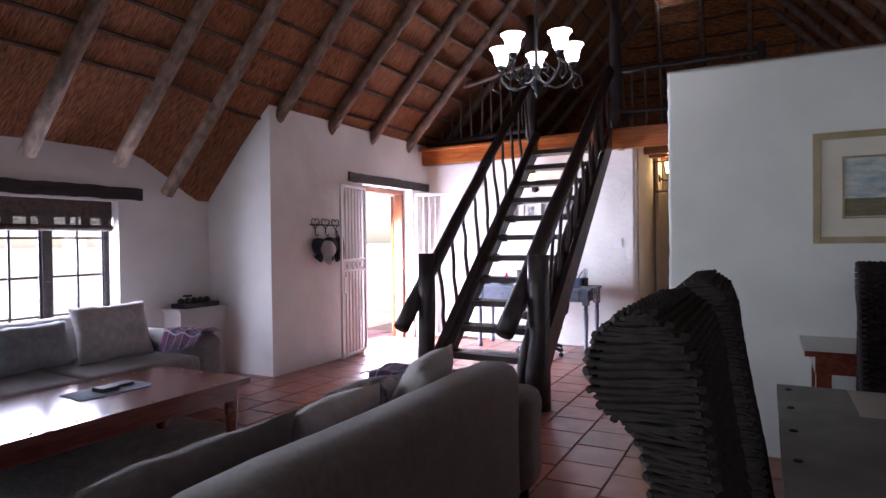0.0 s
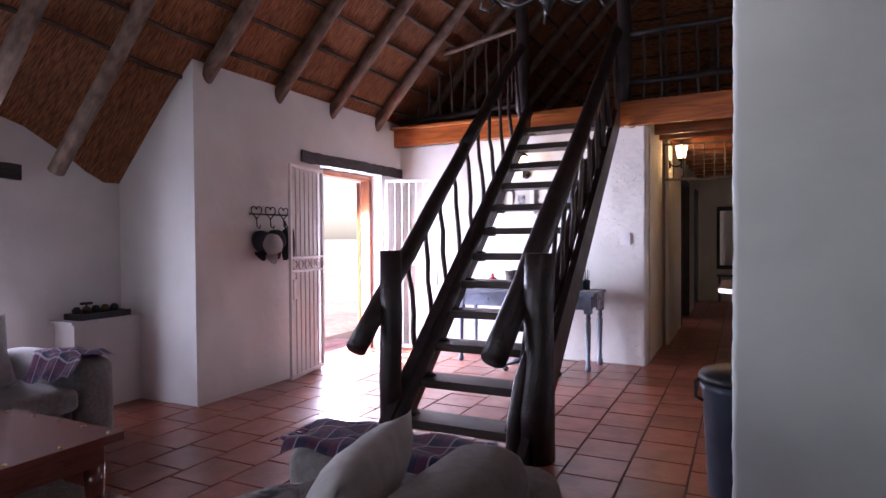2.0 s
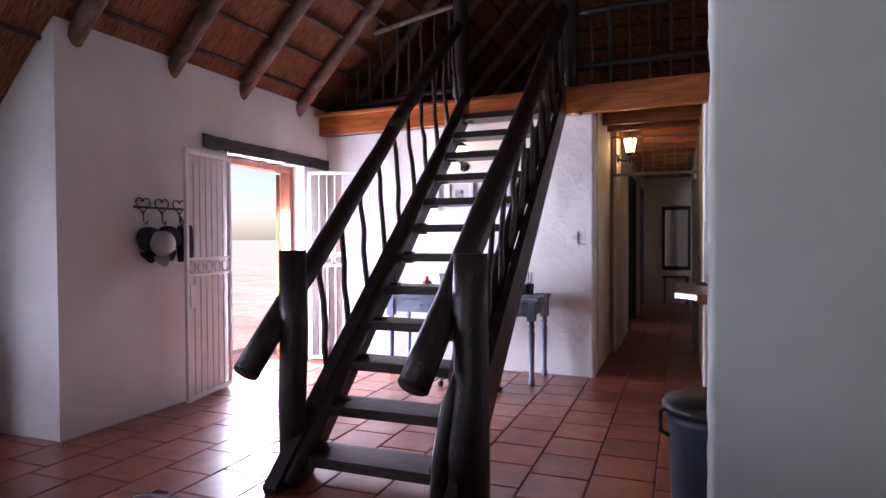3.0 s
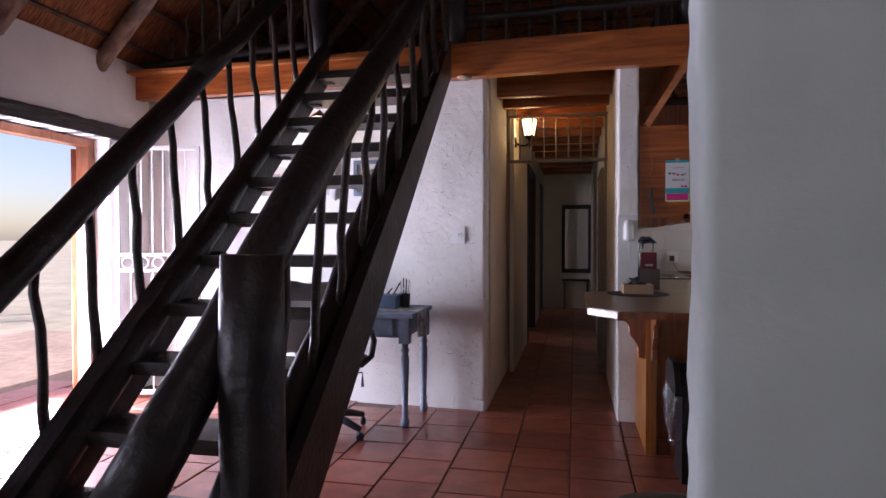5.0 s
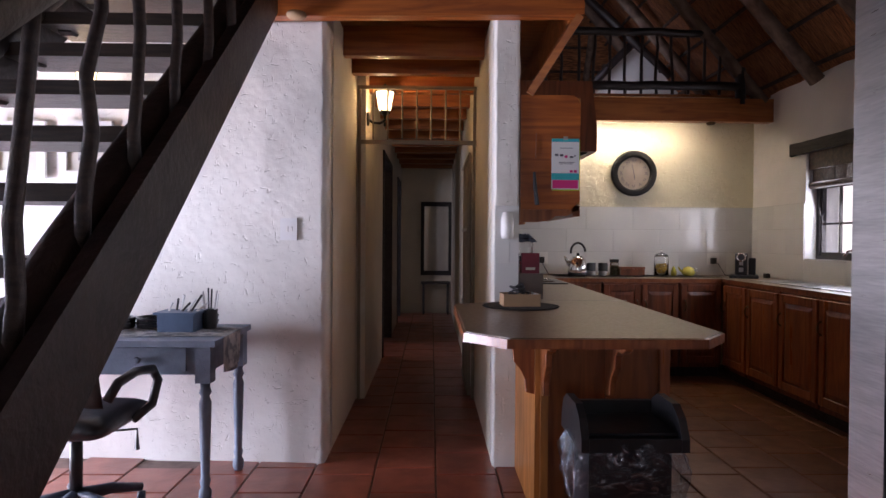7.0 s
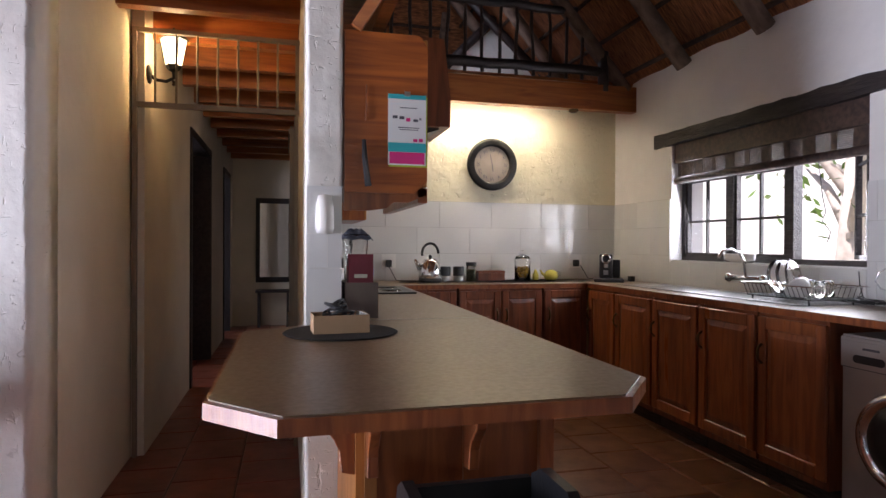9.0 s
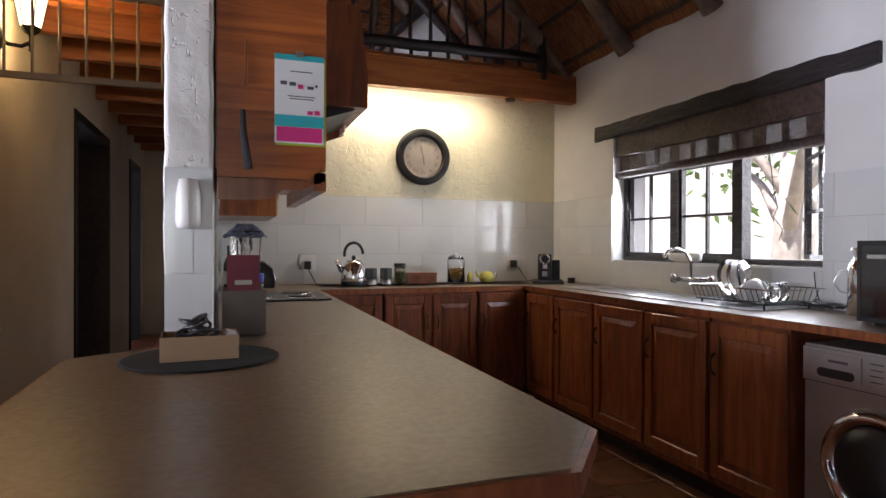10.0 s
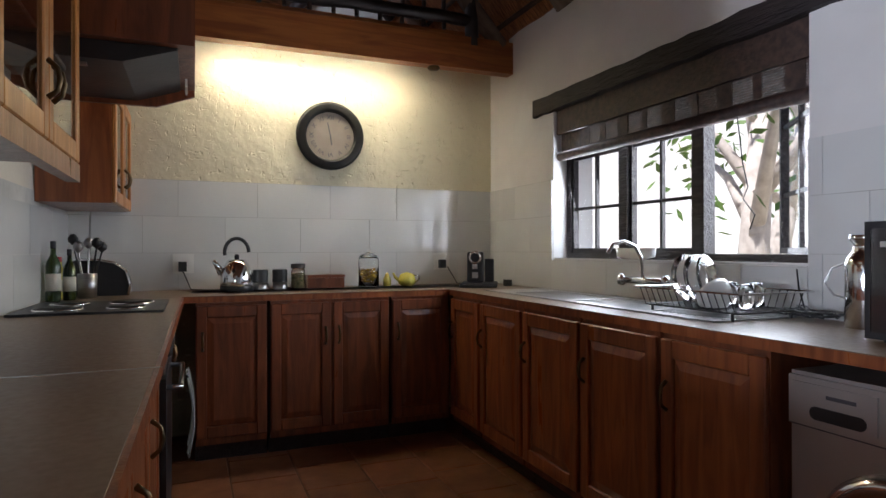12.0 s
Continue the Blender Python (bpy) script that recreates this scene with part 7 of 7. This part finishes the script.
sb = thing("kitchen_bin", (1.37, 8.0, 0), "black swing-top kitchen bin lined with a clear bag", "kitchen bin")
part("body", prism([(1.21, 7.86, 0.0), (1.53, 7.86, 0.0), (1.53, 8.10, 0.0), (1.21, 8.10, 0.0)], (0, 0, 0.49)), M_BLACK, sb, bevel=0.03, seg=3)
hoodp = [(7.80, 0.48), (7.80, 0.53), (7.84, 0.60), (7.90, 0.64), (8.06, 0.64), (8.12, 0.605), (8.15, 0.53), (8.15, 0.48)]
for x in (1.165, 1.545):
    part("lid_side", prism([(x, y, z) for y, z in hoodp], (0.03, 0, 0)), M_BLACK, sb, bevel=0.008, seg=2)
part("lid_back", box(1.196, 1.544, 8.12, 8.145, 0.48, 0.595), M_BLACK, sb, bevel=0.004)
part("lid_front", box(1.196, 1.544, 7.802, 7.825, 0.48, 0.53), M_BLACK, sb, bevel=0.004)
part("flap", box(1.20, 1.54, 7.84, 8.11, 0.53, 0.542), M_BLACK, sb, bevel=0.003)
M_BAG = bpy.data.materials.new("clear_bag")
M_BAG.use_nodes = True
_n, _l = M_BAG.node_tree.nodes, M_BAG.node_tree.links
_mix, _tr, _gl, _no, _mr, _bu = [_n.new("ShaderNode" + k) for k in ("MixShader", "BsdfTransparent", "BsdfGlossy", "TexNoise", "MapRange", "Bump")]
_gl.inputs["Roughness"].default_value = 0.16
_tr.inputs[0].default_value = (0.82, 0.85, 0.90, 1)
_no.inputs["Scale"].default_value, _no.inputs["Detail"].default_value, _no.inputs["Distortion"].default_value = 6, 1.5, 2.5
_mr.inputs[1].default_value, _mr.inputs[2].default_value, _mr.inputs[3].default_value, _mr.inputs[4].default_value = 0.52, 0.75, 0.07, 0.40
_bu.inputs["Strength"].default_value, _bu.inputs["Distance"].default_value = 0.35, 0.05
_l.new(_no.outputs[0], _mr.inputs[0])
_l.new(_no.outputs[0], _bu.inputs["Height"])
_l.new(_bu.outputs[0], _gl.inputs["Normal"])
_l.new(_mr.outputs[0], _mix.inputs[0])
_l.new(_tr.outputs[0], _mix.inputs[1])
_l.new(_gl.outputs[0], _mix.inputs[2])
_l.new(_mix.outputs[0], _n["Material Output"].inputs["Surface"])


def bag_skin(u, v):
    a = 2 * math.pi * v
    c, s = math.cos(a), math.sin(a)
    k = max(abs(c) ** 1, abs(s) ** 1)
    wx, wy = 0.205 * c / k ** 0.75, 0.165 * s / k ** 0.75
    g = 1.0 + 0.10 * math.sin(math.pi * min(1, u * 1.1)) + 0.10 * noise.noise(Vector((c * 3, s * 3, u * 4))) + 0.05 * abs(noise.noise(Vector((c * 9, s * 9, u * 9)))) + 0.03 * math.sin(a * 13 + 5 * u)
    return Vector((1.37 + wx * g, 7.975 + wy * g, 0.515 - 0.31 * u + 0.02 * math.sin(a * 5) * u))


part("bag_liner", drape(30, 140, bag_skin, 0.0015), M_BAG, sb, "clear crinkled plastic bin liner")

fr = thing("fridge", (1.5, 6.0, 0), "tall silver fridge with papers on its side", "fridge")
part("body", box(1.14, 1.80, 5.68, 6.24, 0.03, 1.86), M_STEEL, fr, bevel=0.012, seg=2)
part("door", box(1.135, 1.805, 6.25, 6.31, 0.68, 1.86), M_STEEL, fr, bevel=0.012, seg=2)
part("door", box(1.135, 1.805, 6.25, 6.31, 0.05, 0.665), M_STEEL, fr, bevel=0.012, seg=2)
for z0, z1 in ((0.9, 1.4), (0.35, 0.6)):
    part("handle", pole([(1.18, 6.31, z0), (1.18, 6.35, z0 + 0.02), (1.18, 6.35, z1 - 0.02), (1.18, 6.31, z1)], 0.010, 8), M_CHROME, fr)
for x in (1.17, 1.75):
    for y in (5.75, 6.15):
        part("foot", pole([(x, y, 0), (x, y, 0.04)], 0.02, 8), M_BLACK, fr)
pp = drape(4, 6, lambda u, v: Vector((1.128 - 0.03 * u, 5.90 + 0.30 * v, 1.78 - 0.20 * u)), 0.001)
part("fridge_paper", pp, M_PAPER, None, "white paper note curling off the fridge side", category="paper")
pp = drape(4, 6, lambda u, v: Vector((1.130 - 0.012 * u, 5.78 + 0.20 * v, 1.55 - 0.16 * u)), 0.001)
part("fridge_paper", pp, M_PAPER, None, "white paper note on the fridge side", category="paper")

# ---- passage ----
grille = thing("passage_grille", (0.5, 10.4, 2.0), "cream painted steel bar grille over the passage opening", "grille")
M_CREAMP = mat("cream_paint", (0.24, 0.19, 0.14), (0.20, 0.16, 0.12), rough=0.5, bump=0.1)
for q in ((0.01, 0.95, 2.035, 2.065), (0.01, 0.95, 2.47, 2.495)):
    part("frame_bar", box(q[0], q[1], 10.385, 10.415, q[2], q[3]), M_CREAMP, grille, bevel=0.003)
for x in (0.012, 0.925):
    part("frame_bar", box(x, x + 0.022, 10.385, 10.415, 2.065, 2.47), M_CREAMP, grille, bevel=0.003)
for i in range(7):
    x = 0.13 + 0.115 * i
    part("bar", pole([(x, 10.40, 2.065), (x, 10.40, 2.47)], 0.007, 8), M_CREAMP, grille)
part("gate_upright", box(0.012, 0.034, 10.385, 10.415, 0.0, 2.034), M_CREAMP, grille, bevel=0.003)
part("gate_upright", box(0.922, 0.944, 10.385, 10.415, 0.0, 2.034), M_CREAMP, grille, bevel=0.003)
leaf = thing("passage_gate", (0.92, 10.45, 0), "cream painted folding gate folded along the passage wall", "gate")
for i in range(9):
    part("bar", box(0.895 + 0.012 * (i % 2), 0.915 + 0.012 * (i % 2), 10.45 + 0.10 * i, 10.475 + 0.10 * i, 0.02, 1.98), M_CREAMP, leaf, bevel=0.002)
for z in (0.05, 0.7, 1.35, 1.93):
    part("rail", box(0.885, 0.894, 10.45, 11.28, z, z + 0.03), M_CREAMP, leaf)



def lantern(m, label):
    """A wall lantern on the wall x = 0 at z = 0, set by m."""
    sc = thing("wall_lantern", m.translation, label, "wall light")
    part("backplate", placed(lathe([(0.0, 0), (0.045, 0.0), (0.05, 0.008), (0.03, 0.016), (0, 0.018)], seg=16), m @ Matrix.Translation((0.002, 0, -0.02)) @ Matrix.Rotation(radians(90), 4, "Y")), M_IRON, sc, smooth=True)
    part("bracket", placed(pole([(0.01, 0, -0.02), (0.04, 0, -0.045), (0.09, 0, -0.05), (0.125, 0, -0.03), (0.125, 0, 0.0)], 0.009, 8), m), M_IRON, sc, smooth=True)
    part("finial", placed(lathe([(0, -0.075), (0.010, -0.065), (0.006, -0.055), (0.012, -0.045)], (0.125, 0, 0), 10), m), M_IRON, sc)
    part("cup", placed(lathe([(0.01, 0), (0.03, 0.012), (0.040, 0.03), (0.042, 0.036)], (0.125, 0, 0), 6), m), M_IRON, sc)
    for k in range(6):
        a, b = math.pi * k / 3, math.pi * (k + 1) / 3
        part("rib", placed(pole([(0.125 + 0.040 * math.cos(a), 0.040 * math.sin(a), 0.034), (0.125 + 0.066 * math.cos(a), 0.066 * math.sin(a), 0.168)], 0.003, 5), m), M_IRON, sc)
        q = [(0.125 + r * math.cos(t), r * math.sin(t), z) for r, t, z in ((0.039, a, 0.036), (0.039, b, 0.036), (0.064, b, 0.167), (0.064, a, 0.167))]
        pane = part("glass", placed(prism(q, (0, 0, 0.002)), m), M_GLOW, sc, "lit amber glass")
        pane.visible_shadow = False
    part("bulb", placed(lathe([(0.010, 0.036), (0.012, 0.06), (0.021, 0.085), (0.018, 0.115), (0.006, 0.14), (0, 0.145)], (0.125, 0, 0), 14), m), M_LAMPG, sc, "lit amber bulb", smooth=True).visible_shadow = False
    part("roof_cap", placed(lathe([(0.078, 0.168), (0.06, 0.185), (0.025, 0.21), (0.008, 0.225), (0, 0.235)], (0.125, 0, 0), 6), m), M_IRON, sc)


lantern(pose(0.07, 10.50, 2.275) @ Matrix.Scale(1.15, 4), "lit clear glass wall lantern on a black bracket in the passage")
lantern(pose(-1.32, 9.09, 2.09, 0, 0, -90), "lit clear glass wall lantern on a black bracket over the desk")

for name, y0, y1 in (("door_2", 12.12, 13.55), ("door_3", 14.9, 15.8)):
    d = thing(name, (0.07, y0, 0), kind="structure")
    for a in (y0, y1 - 0.07):
        part("jamb", box(-0.255, 0.085, a + 0.001, a + 0.069, 0, 2.245), M_LINTEL, d, bevel=0.004)
    part("head", box(-0.255, 0.085, y0 + 0.07, y1 - 0.07, 2.175, 2.245), M_LINTEL, d, bevel=0.004)
    m = Matrix.Translation((-0.22, y1 - 0.075, 0)) @ Matrix.Rotation(radians(200), 4, "Z")
    part("leaf", placed(box(0, 0.70, -0.02, 0.02, 0.01, 2.16), m), M_LINTEL, d, bevel=0.004)
# Two lamps added in the unseen windowless side rooms to brighten the passage.
lamp("bedroom_daylight", "AREA", look((-2.3, 13.6, 1.6), (0.5, 13.3, 1.3)), 24, DAY, (1.0, 1.2))
lamp("far_bedroom_daylight", "AREA", look((-2.3, 15.6, 1.6), (0.5, 15.3, 1.2)), 14, DAY, (1.0, 1.2))
mir = thing("hall_mirror", (0.68, 16.25, 0.6), "tall dark-framed mirror on the passage end wall", "mirror")
for q in ((0.41, 0.47, 0.66, 1.95), (0.90, 0.96, 0.66, 1.95), (0.471, 0.899, 0.66, 0.74), (0.471, 0.899, 1.87, 1.95)):
    part("frame", box(q[0], q[1], 16.255, 16.295, q[2], q[3]), M_LINTEL, mir, bevel=0.006)
M_MIRROR = mat("mirror_silver", (0.85, 0.85, 0.85), (0.85, 0.85, 0.85), rough=0.09, metal=1, bump=0)
M_MIRROR.node_tree.nodes["Principled BSDF"].inputs["Roughness"].default_value = 0.02
part("mirror_glass", placed(box(-0.213, 0.213, -0.002, 0.002, 0.741, 1.869), Matrix.Translation((0.685, 16.275, 0)) @ Matrix.Rotation(radians(4.5), 4, "Z")), M_MIRROR, mir)
chest = thing("hall_table", (0.68, 16.1, 0), "small dark wooden table under the hall mirror", "table")
part("top", box(0.42, 0.92, 15.95, 16.28, 0.52, 0.55), M_LINTEL, chest, bevel=0.005)
for x in (0.45, 0.87):
    for y in (15.98, 16.24):
        part("leg", box(x, x + 0.035, y, y + 0.03, 0, 0.52), M_LINTEL, chest)

# ---- outside ----
def tree(x, y, h, spread, label, leaves=50):
    t = thing("tree", (x, y, -0.22), label, "tree")
    R = random.Random(int(x * 10 + y))
    bm = bmesh.new()
    tips = []
    top = Vector((x + R.uniform(-0.4, 0.4), y + R.uniform(-0.4, 0.4), h * 0.5))
    pole([(x, y, -0.4), (x + 0.05, y, h * 0.2), top], [0.22, 0.17, 0.12], 12, bm, 0.06)
    for k in range(8):
        a = k * 0.8 + R.random()
        s = Vector((x, y, -0.2)).lerp(top, R.uniform(0.45, 1.0))
        e = s + Vector((math.cos(a) * spread * R.uniform(0.5, 1), math.sin(a) * spread * R.uniform(0.5, 1), h * R.uniform(0.15, 0.4)))
        pole([s, s.lerp(e, 0.5) + Vector((0, 0, 0.15)), e], [0.09, 0.055, 0.02], 8, bm, 0.06)
        tips += [s.lerp(e, 0.6), e, s.lerp(e, 0.8)]
    part("trunk", bm, M_TRUNK, t, smooth=True)
    verts, faces = [], []
    for p in tips:
        for _ in range(leaves):
            q = p + Vector((R.gauss(0, 0.4), R.gauss(0, 0.4), R.gauss(0, 0.3) - 0.1))
            a, b = Vector((R.uniform(-1, 1), R.uniform(-1, 1), R.uniform(-1, 1))).normalized(), Vector((R.uniform(-1, 1), R.uniform(-1, 1), R.uniform(-1, 1))).normalized()
            L, W = 0.10, 0.045
            i = len(verts)
            verts += [q - a * L, q + b * W, q + a * L, q - b * W]
            faces.append((i, i + 1, i + 2, i + 3))
    mesh = bpy.data.meshes.new("crown")
    mesh.from_pydata([tuple(v - ORIGIN[t]) for v in verts], [], faces)
    mesh.materials.append(M_LEAF)
    c = new("crown", mesh)
    c.parent = t
    tagged(c, kind="stuff")


tree(7.6, 12.6, 5.5, 1.6, "pale-barked garden tree with thin green leaves", 14)
tree(10.5, 14.6, 6.5, 2.2, "pale-barked garden tree with thin green leaves", 22)
tree(9.2, 10.8, 5.5, 1.8, "pale-barked garden tree with thin green leaves", 12)
tree(-12, 3.5, 6, 2.2, "leafy garden tree beyond the patio", 22)
tree(-13, 13, 6, 2.2, "leafy garden tree beyond the patio", 18)
# Invented pale wall hides the sky, giving the kitchen window a glaring white outlook.
part("garden_wall", box(12.5, 12.8, -6, 26, -0.3, 4.2), M_WALL, kind="structure")

# ---- floor tiles ----
def tile_mesh(name, w, d, m):
    bm = box(-w / 2, w / 2, -d / 2, d / 2, -0.009, 0.0)
    top = [e for e in bm.edges if all(abs(v.co.z) < 1e-6 for v in e.verts)]
    bmesh.ops.bevel(bm, geom=top, offset=0.004, segments=1, affect="EDGES")
    bmesh.ops.recalc_face_normals(bm, faces=bm.faces)
    mesh = bpy.data.meshes.new(name)
    bm.to_mesh(mesh)
    bm.free()
    mesh.materials.append(m)
    return mesh


P = 0.335
floor_group = thing("floor_tiles", kind="structure")
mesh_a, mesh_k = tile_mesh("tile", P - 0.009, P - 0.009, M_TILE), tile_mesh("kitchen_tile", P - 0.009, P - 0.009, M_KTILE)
near, far = [], []
for i in range(-14, 14):
    for j in range(-30, 25):
        x, y = -0.04 + P * (i + 0.5), 8.50 + P * (j + 0.5) + (0.10 if i % 2 else 0.0)
        if not (X0 - 0.1 < x < X1 + 0.1 and Y0 - 0.1 < y < Y1):
            continue
        if y > 9.05 and not (0.0 - 0.3 < x < X1):
            continue
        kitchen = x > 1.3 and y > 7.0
        item = (x, y, kitchen)
        (near if (x > -1.9 and x < 1.4 and 4.6 < y < 11.5) or (kitchen and x < 3.4 and 7.6 < y < 11.3) or (-3.1 < x < -1.8 and 6.0 < y < 8.8) else far).append(item)
near.sort(key=lambda q: abs(q[0] - 0.2) + abs(q[1] - 7.6))
far += near[300:]
for x, y, k in near[:300]:
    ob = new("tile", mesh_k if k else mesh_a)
    ob.parent = floor_group
    ob.location = (x, y, RNG.uniform(-0.0012, 0.0008))
    ob.rotation_euler = (RNG.uniform(-0.002, 0.002), RNG.uniform(-0.002, 0.002), RNG.uniform(-0.006, 0.006))
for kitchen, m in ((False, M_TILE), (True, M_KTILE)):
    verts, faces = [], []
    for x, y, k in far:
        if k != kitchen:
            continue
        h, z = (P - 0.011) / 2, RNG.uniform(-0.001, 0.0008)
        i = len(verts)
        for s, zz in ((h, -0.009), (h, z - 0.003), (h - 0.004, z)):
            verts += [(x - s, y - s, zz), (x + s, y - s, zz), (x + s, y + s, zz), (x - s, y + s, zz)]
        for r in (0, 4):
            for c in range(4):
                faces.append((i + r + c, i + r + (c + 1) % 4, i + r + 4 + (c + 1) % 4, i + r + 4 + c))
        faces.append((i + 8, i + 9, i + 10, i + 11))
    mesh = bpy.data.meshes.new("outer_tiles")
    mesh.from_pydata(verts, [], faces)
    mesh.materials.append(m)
    ob = new("outer_tiles", mesh)
    ob.parent = floor_group
    tagged(ob, kind="stuff")
